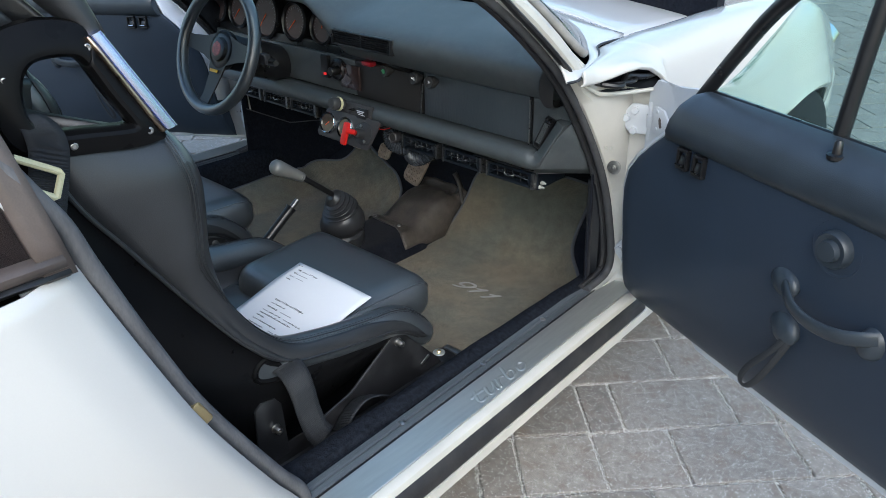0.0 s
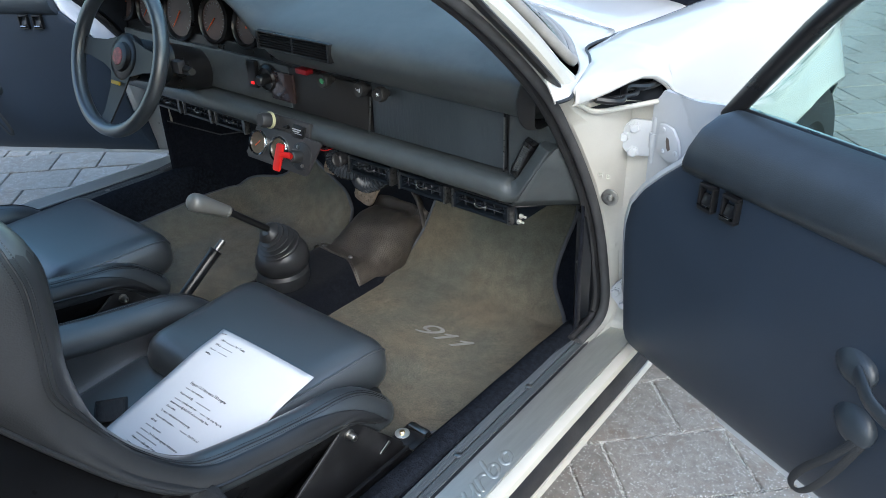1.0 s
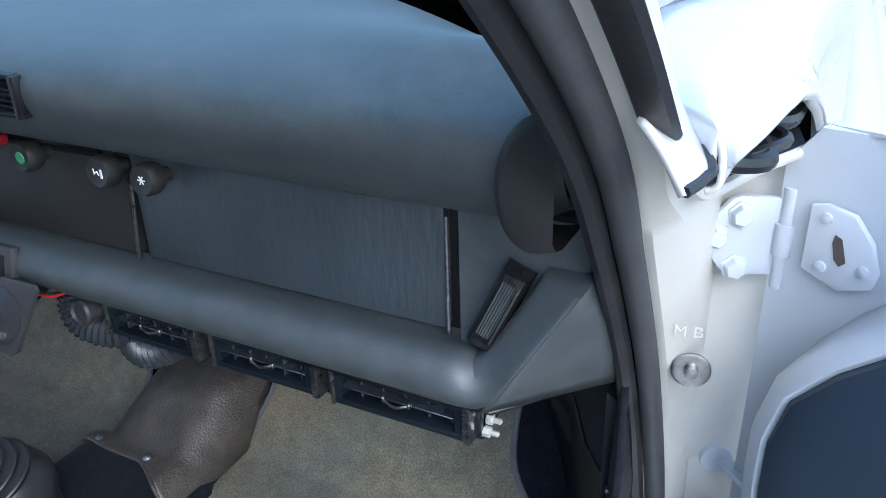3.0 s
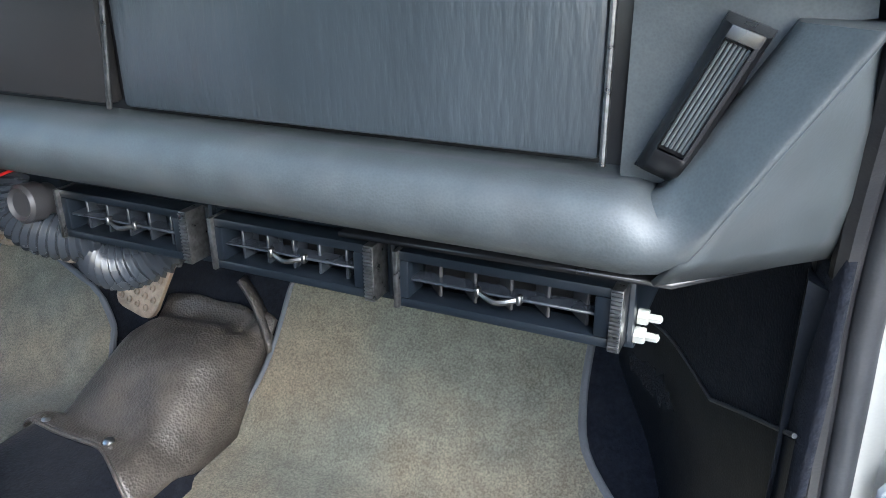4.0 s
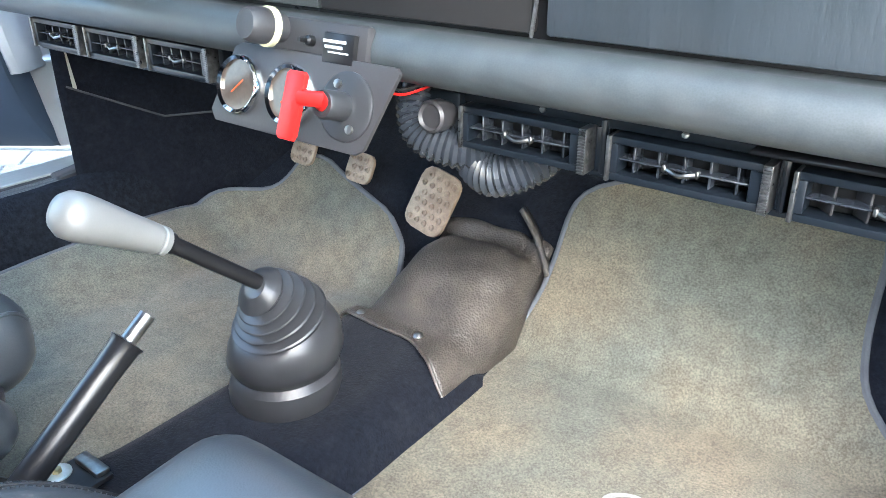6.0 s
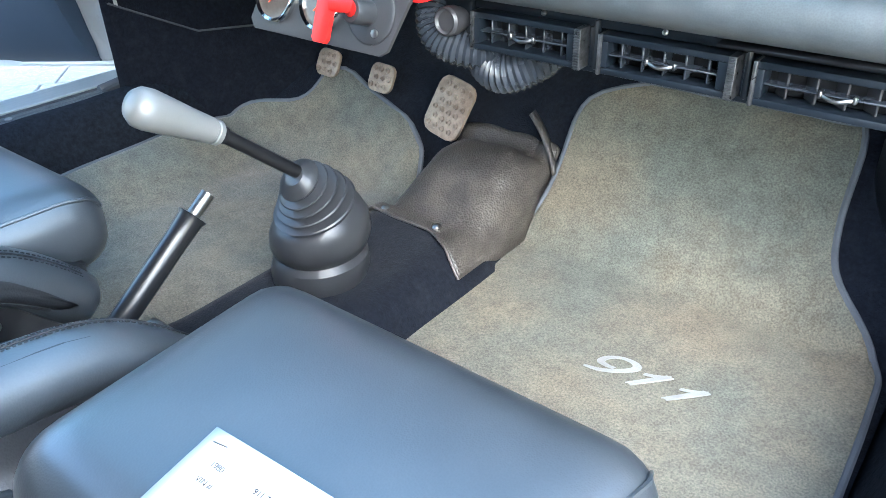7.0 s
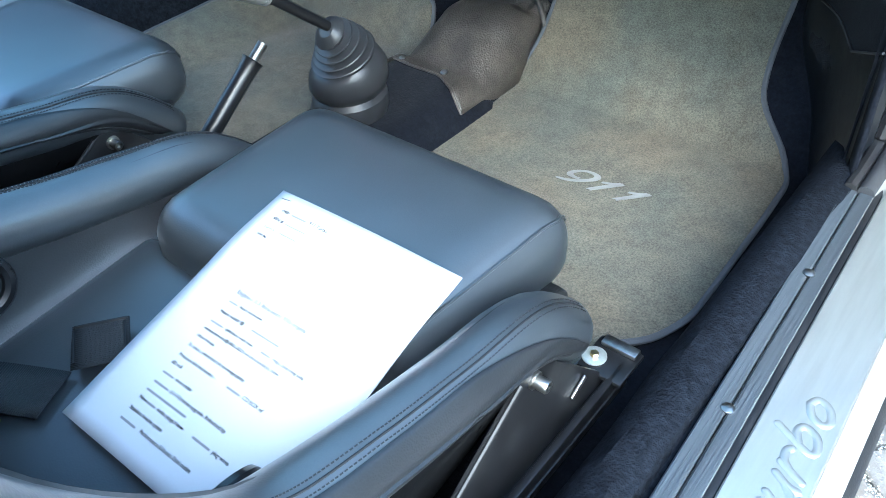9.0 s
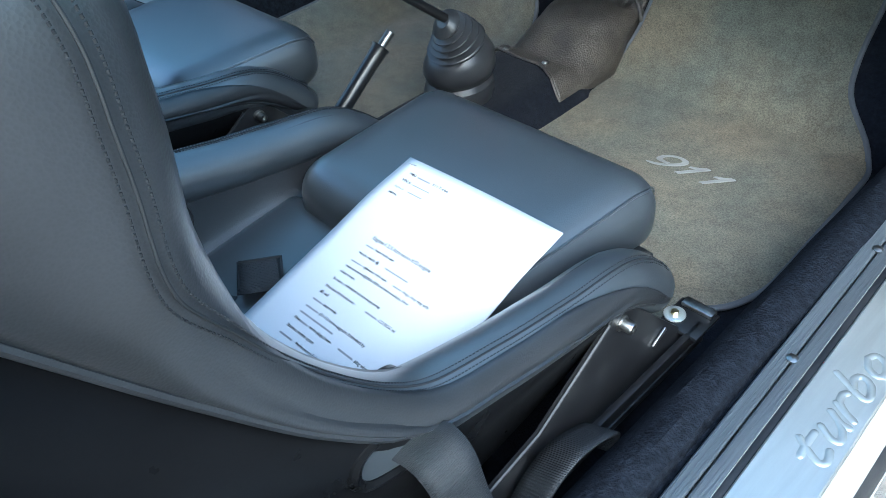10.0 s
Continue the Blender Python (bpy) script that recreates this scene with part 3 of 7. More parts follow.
def side_shell(s):
    def mir(pts):
        return [(s * x, y, z) for x, y, z in pts]
    # hinge post, A-pillar and roof rail as one painted skin
    inner = catmull(SEAL[3:], 120)
    rows = []
    for x, y, z in inner:
        up = bez(z, 0.748, 0.79)
        out = [(x, y, z), (x + 0.014, y + 0.004, z - 0.002 + 0.005 * up), (lerp(0.7095, x + 0.022, up), lerp(min(y + 0.026, 0.016) if z > 0.5 else y + 0.006, y + 0.006, up), z + 0.004 * up), (lerp(0.714, x + 0.027, up), lerp(max(0.019, min(y + 0.012, 0.040)) if z < 0.5 else 0.019, y + 0.014, up), z + 0.006 * up),
               (lerp(0.740, x + 0.026, up), lerp(0.029, y + 0.028, up), z + 0.008 * up), (lerp(0.766, x + 0.014, up), lerp(0.039, y + 0.050, up), z + 0.006 * up), (lerp(0.772, x + 0.004, up), lerp(0.06, y + 0.066, up), z - 0.006 * up)]
        rows.append([(s * a, b, c) for a, b, c in out])
    bm = B()
    sheet(bm, rows)
    part("hinge_post", bm, M_JAMB, car, "ivory painted hinge post and windscreen pillar", solid=0.004)
    # pillar face between the door frame and the screen gasket
    upper = [p for p in inner if p[2] > 0.800]
    rows = []
    for i, (x, y, z) in enumerate(upper):
        f = i / (len(upper) - 1)
        side = lerp(np.array((0.699, -0.152, 0.836)), np.array((0.580, -0.560, 1.176)), f)
        a = np.array((x + 0.020, y + 0.022, z + 0.0085))
        rows.append([(s * (lerp(a[0], side[0], g) + 0.007 * math.sin(math.pi * g)), lerp(a[1], side[1], g), lerp(a[2], side[2], g) + 0.004 * math.sin(math.pi * g)) for g in np.linspace(0, 1.06, 8)])
    bm = B()
    sheet(bm, rows)
    part("pillar_face", bm, M_JAMB, car, "ivory painted windscreen pillar", solid=0.003)
    bm = B()
    tube(bm, catmull(mir([(0.714, -0.165, 0.800), (0.7145, -0.145, 0.789), (0.720, -0.110, 0.773), (0.736, -0.04, 0.7645), (0.756, 0.006, 0.7635), (0.767, 0.028, 0.7645)]), 26), 0.0042, 8, round_ends=1)
    part("post_lip", bm, M_JAMB, car, "rolled painted edge of the hinge post")
    # black slot strip on the pillar
    bm = B()
    strip = catmull([(0.7125, -0.221, 0.841), (0.7105, -0.292, 0.9005), (0.7040, -0.365, 0.961), (0.694, -0.428, 1.012), (0.648, -0.60, 1.135)], 16)
    tube(bm, mir(strip), 0.009, 8, flat=0.5, round_ends=1)
    part("pillar_strip", bm, M_RUBBER, car)
    # rubber door seal
    bm = B()
    path = catmull(SEAL[3:], 76)
    tube(bm, mir(path), 0.0095, 10)
    seal = part("door_seal", bm, M_SEAL, car, "grey rubber door seal")
    bm = B()
    tube(bm, mir([(x - 0.017, y - 0.006 * (z > 0.33), z) for x, y, z in path]), 0.008, 8)
    part("inner_lip", bm, M_RUBBER, seal)
    # inner pillar trim
    rows = []
    for x, y, z in inner[6:]:
        rows.append([(s * (x - 0.012), y, z), (s * (x - 0.03), y + 0.006, z + 0.012 * bez(z, .6, .9)), (s * (x - 0.045), y + 0.06, z + 0.05 * bez(z, .6, .9))])
    bm = B()
    sheet(bm, rows)
    part("pillar_trim", bm, M_SCUFF, car, solid=0.003)
    # rocker: painted, with the rub strip
    def bow(x, y):
        return s * (x - 0.038 * (y + 0.3))
    prof = [(0.690, 0.290), (0.703, 0.292), (0.707, 0.299), (0.776, 0.300), (0.7775, 0.3025), (0.786, 0.3025), (0.791, 0.299), (0.7935, 0.289), (0.7935, 0.262), (0.795, 0.250), (0.797, 0.215), (0.77, 0.19), (0.68, 0.18)]
    bm = B()
    sheet(bm, [[(bow(x, y), y, z) for x, z in prof] for y in np.linspace(-1.02, 0.12, 24)])
    part("rocker", bm, M_JAMB, car, "ivory painted door sill", solid=0.003)
    bm = B()
    strip = [(0.7945, 0.2885), (0.7995, 0.284), (0.8025, 0.272), (0.8025, 0.253), (0.800, 0.2465), (0.7970, 0.2465)]
    sheet(bm, [[(bow(x, y), y, z) for x, z in strip] for y in np.linspace(-1.0, 0.035, 12)], closed=True)
    part("rub_strip", bm, M_RUBBER, car, "black rubber sill rub strip", solid=0.002)
    bm = B()
    sheet(bm, [[(bow(x, y), y, z) for x, z in ((0.796, 0.2445), (0.8035, 0.2445), (0.8043, 0.2415), (0.8035, 0.238), (0.796, 0.238))] for y in np.linspace(-1.01, 0.045, 12)], closed=True)
    part("sill_flange", bm, M_JAMB, car)
    # aluminium tread plate
    bm = B()
    sheet(bm, [[(bow(x, y), y, z) for x, z in ((0.7165, 0.300), (0.7165, 0.3050), (0.718, 0.3062), (0.7745, 0.3062), (0.776, 0.3050), (0.776, 0.300))] for y in np.linspace(-0.88, 0.022, 16)])
    tread = part("tread_plate", bm, M_ALU, car, "brushed aluminium tread plate", smooth=False)
    bm = B()
    if s > 0:
        along = Vector((-0.038, 1, 0)).normalized()
        def on_tread(a, b):
            p = Vector((0.7745, -0.530, 0.3064)) + along * (a * 0.030) + Vector((-along.y, along.x, 0)) * (b * 0.0195)
            return tuple(p + along * (b * 0.010))
        for pts in ([(0.10, 1.45), (0.02, 0.9), (0.02, 0.25), (0.28, -0.02), (0.62, 0.12)], [(-0.34, 1.0), (0.1, 1.05), (0.66, 1.05)],
                    [(1.02, 1.0), (0.98, 0.35), (1.16, 0.0), (1.48, 0.12), (1.66, 0.5)], [(1.72, 1.0), (1.68, 0.4), (1.78, 0.0)],
                    [(2.12, 1.0), (2.10, 0.5), (2.10, 0.0)], [(2.10, 0.5), (2.22, 0.9), (2.52, 1.0), (2.72, 0.86)],
                    [(3.02, 1.75), (3.0, 1.0), (3.02, 0.2), (3.28, -0.02), (3.66, 0.22), (3.66, 0.75), (3.34, 0.98), (3.04, 0.75)],
                    [(4.42, 1.0), (4.12, 0.72), (4.14, 0.2), (4.44, -0.02), (4.80, 0.25), (4.78, 0.76), (4.42, 1.0)]):
            tube(bm, [on_tread(a, b) for a, b in catmull(pts, 22)], 0.0036, 8, flat=0.28, up=(0, 0, 1), round_ends=1)
        part("embossed_word", bm, M_ALU, tread, "raised turbo lettering")
    else:
        bm.free()
    # ribbed rubber channel with screws
    for cx, w in ((0.7005, 0.0155), (0.683, 0.016)):
        bm = B()
        def rail(x0, x1, z0, z1):
            sheet(bm, [[(bow(x, y), y, z) for x, z in ((x0, z0), (x0, z1 - 0.002), (x0 + 0.0015, z1), (x1 - 0.0015, z1), (x1, z1 - 0.002), (x1, z0))] for y in np.linspace(-0.90, 0.02, 12)])
        rail(cx - w / 2, cx + w / 2, 0.290, 0.3015)
        ch = part("sill_channel", bm, M_CHANNEL, car, "grey-black ribbed rubber sill channel", smooth=False)
        for k in (-1, 0, 1):
            bm = B()
            rail(cx + k * w * 0.28 - w * 0.08, cx + k * w * 0.28 + w * 0.08, 0.300, 0.3022)
            part("channel_rib", bm, M_CHANNEL, ch, smooth=False)
    bm = B()
    # added dark strip: the shadow between channel and tread plate, as a solid
    sheet(bm, [[(bow(x, y), y, z) for x, z in ((0.709, 0.2995), (0.710, 0.3015), (0.7125, 0.3025), (0.7150, 0.3020), (0.7160, 0.3005))] for y in np.linspace(-0.90, 0.02, 12)])
    part("channel_shadow", bm, M_RUBBER, car, "dark strip for the shadow beside the tread plate", solid=0.002)
    for y in (-0.008, -0.224, -0.43, -0.66):
        bm = B()
        lathe(bm, (bow(0.6915, y), y, 0.299), (0, 0, 1), [(0.005, 0), (0.006, 0.004), (0.003, 0.0055), (0.0005, 0.0055)], 12)
        part("screw", bm, M_STEEL, car)
    # carpeted inner sill
    prof = [(0.692, 0.286), (0.677, 0.290), (0.6725, 0.300), (0.657, 0.3055), (0.640, 0.302), (0.622, 0.282), (0.608, 0.24), (0.597, 0.19), (0.585, 0.155)]
    bm = B()
    sheet(bm, [[(s * (x + 0.003 * noise.noise((x * 30, y * 9, z * 30))), y, z + 0.003 * noise.noise((y * 12, x * 25, 3))) for x, z in prof] for y in np.linspace(-1.02, 0.10, 70)])
    part("sill_carpet", bm, M_SILLCARPET, car, "black carpet over the inner sill", solid=0.004)
    # rear quarter
    jamb = [(-0.895, 0.30), (-0.905, 0.33), (-0.94, 0.385), (-1.031, 0.555), (-1.083, 0.685), (-1.123, 0.80), (-1.142, 0.86), (-1.168, 0.91), (-1.205, 0.99), (-1.215, 1.06), (-1.16, 1.13), (-0.98, 1.185)]
    c = catmull([(a, b) for a, b in jamb], 60)
    low = [(y, z) for y, z in c if z < 0.9]
    rows = []
    for f in np.linspace(0, 1, 44):
        row = []
        for z in np.linspace(0.20, 0.8155, 30):
            edge = float(np.interp(z, [q[1] for q in low], [q[0] for q in low])) - 0.003
            y = lerp(edge, -2.5, f)
            flare = math.exp(-(((y + 1.72) / 0.36) ** 2)) * math.exp(-(((z - 0.52) / 0.30) ** 2))
            x = 0.742 + 0.035 * math.sin(math.pi * bez(z, 0.1, 0.95)) + 0.115 * flare - 0.25 * bez(-y, 2.0, 2.6) + 0.03 * bez(f, 0, 0.06) - 0.03
            row.append((s * x, y, z))
        rows.append(row)
    bm = B()
    sheet(bm, rows)
    part("rear_quarter", bm, M_WHITE, car, "glossy white flared rear wing", solid=0.004)
    # jamb behind the door opening and its rubber
    xin = [0.742 - 0.18 * bez(z, 0.90, 1.25) for _, z in c]
    bm = B()
    sheet(bm, [[(s * (x - 0.012), y - 0.02, z), (s * (x - 0.028), y - 0.004, z), (s * (x - 0.045), y - 0.016, z), (s * (x - 0.07), y - 0.06, z)] for (y, z), x in zip(c, xin)])
    part("lock_post", bm, M_DOORWHITE, car, "white painted lock post", solid=0.004)
    bm = B()
    tube(bm, [(s * (x - 0.024), y + 0.010, z) for (y, z), x in zip(c, xin)], 0.0115, 12)
    rs = part("rear_door_seal", bm, M_SEAL_PALE, car, "grey rubber door seal")
    bm = B()
    tube(bm, [(s * (x - 0.034), y + 0.018, z) for (y, z), x in zip(c, xin)], 0.0045, 8)
    part("seal_lip", bm, M_RUBBER, rs)
    bm = B()
    tube(bm, [(s * (x - 0.048), y - 0.004, z) for (y, z), x in zip(c, xin)], 0.012, 8)
    part("post_trim", bm, M_RUBBER, car)
    # striker on the lock post
    bm = B()
    box(bm, (s * 0.726, -1.030, 0.560), (0.012, 0.018, 0.040), Matrix.Rotation(0.45, 4, "X"), 0.004)
    part("striker", bm, M_ZINC, car, "zinc plated door striker")
    # quarter window with its frame and the pillar behind
    belt, head = [], []
    for y in np.linspace(-1.142, -2.0, 14):
        belt.append((0.735 - 0.10 * bez(-y, 1.5, 2.2), y, 0.8165))
        head.append((0.60 - 0.08 * bez(-y, 1.2, 2.0), y - 0.07 * (1 - bez(-y, 1.15, 1.6)), 1.19 - 0.22 * bez(-y, 1.15, 2.0)))
    def frow(f):
        return [(lerp(a[0], b[0], f ** 1.7), lerp(a[1], b[1], f), lerp(a[2], b[2], f)) for a, b in zip(belt, head)]
    for name, fs, material, label in (("belt_rail", (0.0, 0.012, 0.022), M_RUBBER, "black rubber belt moulding"), ("window_surround", (0.022, 0.035, 0.05, 0.070), M_GASKET, "weathered quarter window gasket"), ("roof_rail", (0.86, 0.93, 1.0), M_WHITE, "")):
        bm = B()
        sheet(bm, [mir([(x + 0.008 * math.sin(math.pi * (f - fs[0]) / (fs[-1] - fs[0])), y, z) for x, y, z in frow(f)]) for f in fs])
        part(name, bm, material, car, label, solid=0.008)
    bm = B()
    sheet(bm, [mir([(lerp(a[0], b[0], f ** 1.7), lerp(a[1], b[1], f) + d, lerp(a[2], b[2], f)) for d in (0.006, -0.004, -0.014, -0.026)]) for f in np.linspace(0, 1, 10) for a, b in [(belt[0], head[0])]])
    part("window_post", bm, M_GASKET, car, solid=0.016)
    bm = B()
    sheet(bm, [mir([(x - 0.006, y - 0.022, z) for x, y, z in frow(f)[:11]]) for f in (0.06, 0.5, 0.87)])
    g = part("quarter_window", bm, M_TINT, car, "dark quarter window glass", solid=0.004)
    g.visible_shadow = False
    bm = B()
    sheet(bm, [mir(frow(f)[10:]) for f in (0.1, 0.5, 0.9)])
    part("rear_pillar", bm, M_WHITE, car, solid=0.004)
    # hinges on the post, on its rear-facing side
    def face(x, z, o=0.0):
        return (s * (x + 0.406 * o), 0.026 + (x - 0.7275) * 0.444 - 0.914 * o, z)
    fn = (s * 0.406, -0.914, 0)

    def post_y(x, z):
        """Depth of the post's skin at a place on it."""
        px, py, pz = min(inner, key=lambda p: abs(p[2] - z) + (1 if p[2] > 0.75 else 0))
        return float(np.interp(x, [px, px + 0.014, 0.7095, 0.714, 0.740, 0.766], [py, py + 0.004, min(py + 0.026, 0.016), 0.019, 0.029, 0.039]))

    def on_post(x, z, half):
        """Centre and outward normal of a plate that spans the skin at x."""
        n = Vector((0.20, -0.98, 0)).normalized()
        y = min(post_y(x + d * half, z) - 0.204 * d * half for d in (-1, -0.5, 0, 0.5, 1))
        c = Vector((x, y, z)) + n * 0.0045
        return (s * c.x, c.y, c.z), (s * n.x, n.y, 0)
    flush = face
    for z in (0.6975, 0.390):
        shift, out = (0.010, 0.009) if z > 0.5 else (0.0, 0.0)

        def face(x, z, o=0.0):
            return flush(x - shift, z, o + out)
        bm = B()
        outline = [(0.7135, 0.010), (0.729, 0.031), (0.735, 0.033), (0.772, 0.030), (0.772, 0.013), (0.760, 0.012), (0.760, -0.013), (0.771, -0.014), (0.771, -0.031), (0.733, -0.031), (0.726, -0.026), (0.7135, -0.008)]
        plate(bm, [face(x - 0.004, z + b, 0.007) for x, b in outline], fn, 0.005, 0.0015)
        h = part("hinge", bm, M_DOORWHITE, car, "white painted door hinge")
        for x, b in ((0.7355, 0.019), (0.7205, 0.002), (0.7355, -0.0235)):
            bm = B()
            lathe(bm, face(x - 0.004, z + b, 0.012), fn, [(0.0105, 0), (0.0105, 0.0015), (0.0082, 0.002), (0.0082, 0.006), (0.007, 0.0075), (0.001, 0.0075)], 6)
            part("hinge_bolt", bm, M_DOORWHITE, h)
        bm = B()
        tube(bm, [face(0.762, z - 0.040, 0.013), face(0.762, z + 0.040, 0.013)], 0.0058, 12)
        part("hinge_pin", bm, M_DOORWHITE, h)
        bm = B()
        tube(bm, [face(0.762, z - 0.012, 0.013), face(0.762, z + 0.012, 0.013)], 0.0085, 12)
        part("hinge_knuckle", bm, M_DOORWHITE, h)
    face = flush
    bm = B()
    at, nrm = on_post(0.7125, 0.597, 0.0150)
    lathe(bm, at, nrm, [(0.0150, 0), (0.0150, 0.002), (0.012, 0.003), (0.005, 0.002), (0.005, 0.006), (0.001, 0.007)], 24)
    part("door_switch", bm, M_STEEL, car, "round door contact switch")
    bm = B()
    tube(bm, [face(0.738, 0.478, 0.004), face(0.750, 0.474, 0.03), face(0.79, 0.470, 0.03)], 0.008, 8, flat=0.5)
    lathe(bm, face(0.735, 0.478, 0.002), fn, [(0.014, 0), (0.014, 0.006), (0.01, 0.008), (0.001, 0.008)], 16)
    part("check_strap", bm, M_DOORWHITE, car, "white painted door check strap")
    if s > 0:
        bm = B()
        at, nrm = on_post(0.714, 0.641, 0.016)
        run = Vector((-nrm[1], nrm[0], 0))
        text_into(bm, "M B", tuple(Vector(at) - run * 0.014 + Vector(nrm) * 0.0002), tuple(run), (0, 0, 1), 0.013, 0.0002)
        part("stamped_letters", bm, M_JAMB, car)


def cabin():
    """Roof, floor, bulkheads and tunnel."""
    bm = B()
    rows = []
    for f in np.linspace(0, 1, 16):
        y = lerp(-0.42, -1.95, f)
        z = 1.205 + 0.035 * math.sin(math.pi * min(1, f * 1.2)) - 0.24 * bez(f, 0.4, 1.0)
        rows.append([(0.575 * u, y - 0.07 * abs(u) ** 2.6 * (1 - f), z - 0.03 * u * u) for u in np.linspace(-1, 1, 17)])
    sheet(bm, rows)
    part("roof", bm, M_WHITE, car, "white roof", solid=0.006)
    bm = B()
    sheet(bm, [[(x * 0.98, y, z - 0.02) for x, y, z in r] for r in rows])
    part("headliner", bm, M_CARPET, car, solid=0.004)
    bm = B()
    sheet(bm, [[(x * (1.0 + 0.3 * f), y, z) for x in np.linspace(-0.55, 0.55, 9)] for f, y, z in ((0, -1.95, 0.97), (0.5, -2.25, 0.86), (1, -2.5, 0.72))])
    part("engine_lid", bm, M_WHITE, car, solid=0.01)
    bm = B()
    box(bm, (0, -2.5, 0.46), (1.3, 0.1, 0.5), bevel=0.04)
    part("rear_bumper", bm, M_WHITE, car)
    bm = B()
    box(bm, (0, -1.46, 0.48), (1.36, 0.36, 0.56), bevel=0.05, seg=3)
    part("rear_bulkhead", bm, M_CARPET, car, "black carpeted rear bulkhead")
    # floor pan, toe board and tunnel, one section swept along the car
    bm = B()
    rows = []
    for y in np.linspace(-1.35, 0.50, 75):
        rise = max(0.0, y - 0.12) * 0.95
        tun = (0.062 + 0.10 * bez(-y, 0.30, 0.7)) * (1 - 0.55 * bez(y, 0.02, 0.06))
        sec = []
        for x in np.linspace(-0.60, 0.60, 61):
            t = bez(0.135 - abs(x + 0.03), 0.0, 0.06)
            sec.append((x, y, max(0.152 + rise, 0.152 + tun * t + 0.10 * max(0, y - 0.1) * t + rise * 0.2)))
        rows.append(sec)
    sheet(bm, rows)
    part("floor_pan", bm, M_CARPET, car, "black carpet on the floor and tunnel", solid=0.006)
    bm = B()
    box(bm, (0, 0.52, 0.60), (1.30, 0.04, 0.62))
    part("front_bulkhead", bm, M_CARPET, car)
    for s in (1, -1):
        # footwell side
        bm = B()
        def side(y):
            return float(smooth_at(y, [-0.04, 0.03, 0.10, 0.20, 0.30, 0.52], [0.668, 0.640, 0.606, 0.556, 0.486, 0.474]))
        sheet(bm, [[(s * (side(y) + 0.004 * noise.noise((y * 8, z * 8, s))), y, z) for z in np.linspace(0.15, 0.70, 14)] for y in np.linspace(-0.035, 0.52, 30)])
        k = part("kick_panel", bm, M_CARPET, car, "black carpeted footwell side", solid=0.006)
        bm = B()
        rows = []
        for y in np.linspace(-0.028, 0.30, 24):
            top = float(np.interp(y, [-0.03, 0.0, 0.10, 0.20, 0.30], [0.452, 0.436, 0.384, 0.380, 0.372]))
            rows.append([(s * (side(y) - 0.006), y, z) for z in np.linspace(0.16, top - 0.003, 5)] + [(s * (side(y) - 0.004), y, top), (s * side(y), y, top + 0.001)])
        sheet(bm, rows)
        part("lower_trim", bm, M_SCUFF if s > 0 else M_CARPET, k, "scuffed black lower footwell trim")
        low_x = 0.648 if s > 0 else 0.655
        bm = B()
        plate(bm, [(s * low_x, -0.012, 0.30), (s * 0.668, 0.012, 0.30), (s * 0.672, 0.0, 0.45), (s * 0.668, -0.03, 0.545), (s * low_x, -0.02, 0.55)], (0, 1, 0), 0.05, 0.004)
        part("pillar_cover", bm, M_SCUFF if s > 0 else M_JAMB, car, "scuffed black vinyl pillar cover" if s > 0 else "bare ivory painted post")
        bm = B()
        tube(bm, [(s * (side(y) - 0.006), y, float(np.interp(y, [-0.03, 0.0, 0.10, 0.20, 0.30], [0.452, 0.436, 0.384, 0.380, 0.372]))) for y in np.linspace(-0.026, 0.28, 18)], 0.0018, 6)
        part("trim_seam", bm, M_SEAL, k)


fender(1)
fender(-1)
hood()
windscreen()
side_shell(1)
side_shell(-1)
cabin()


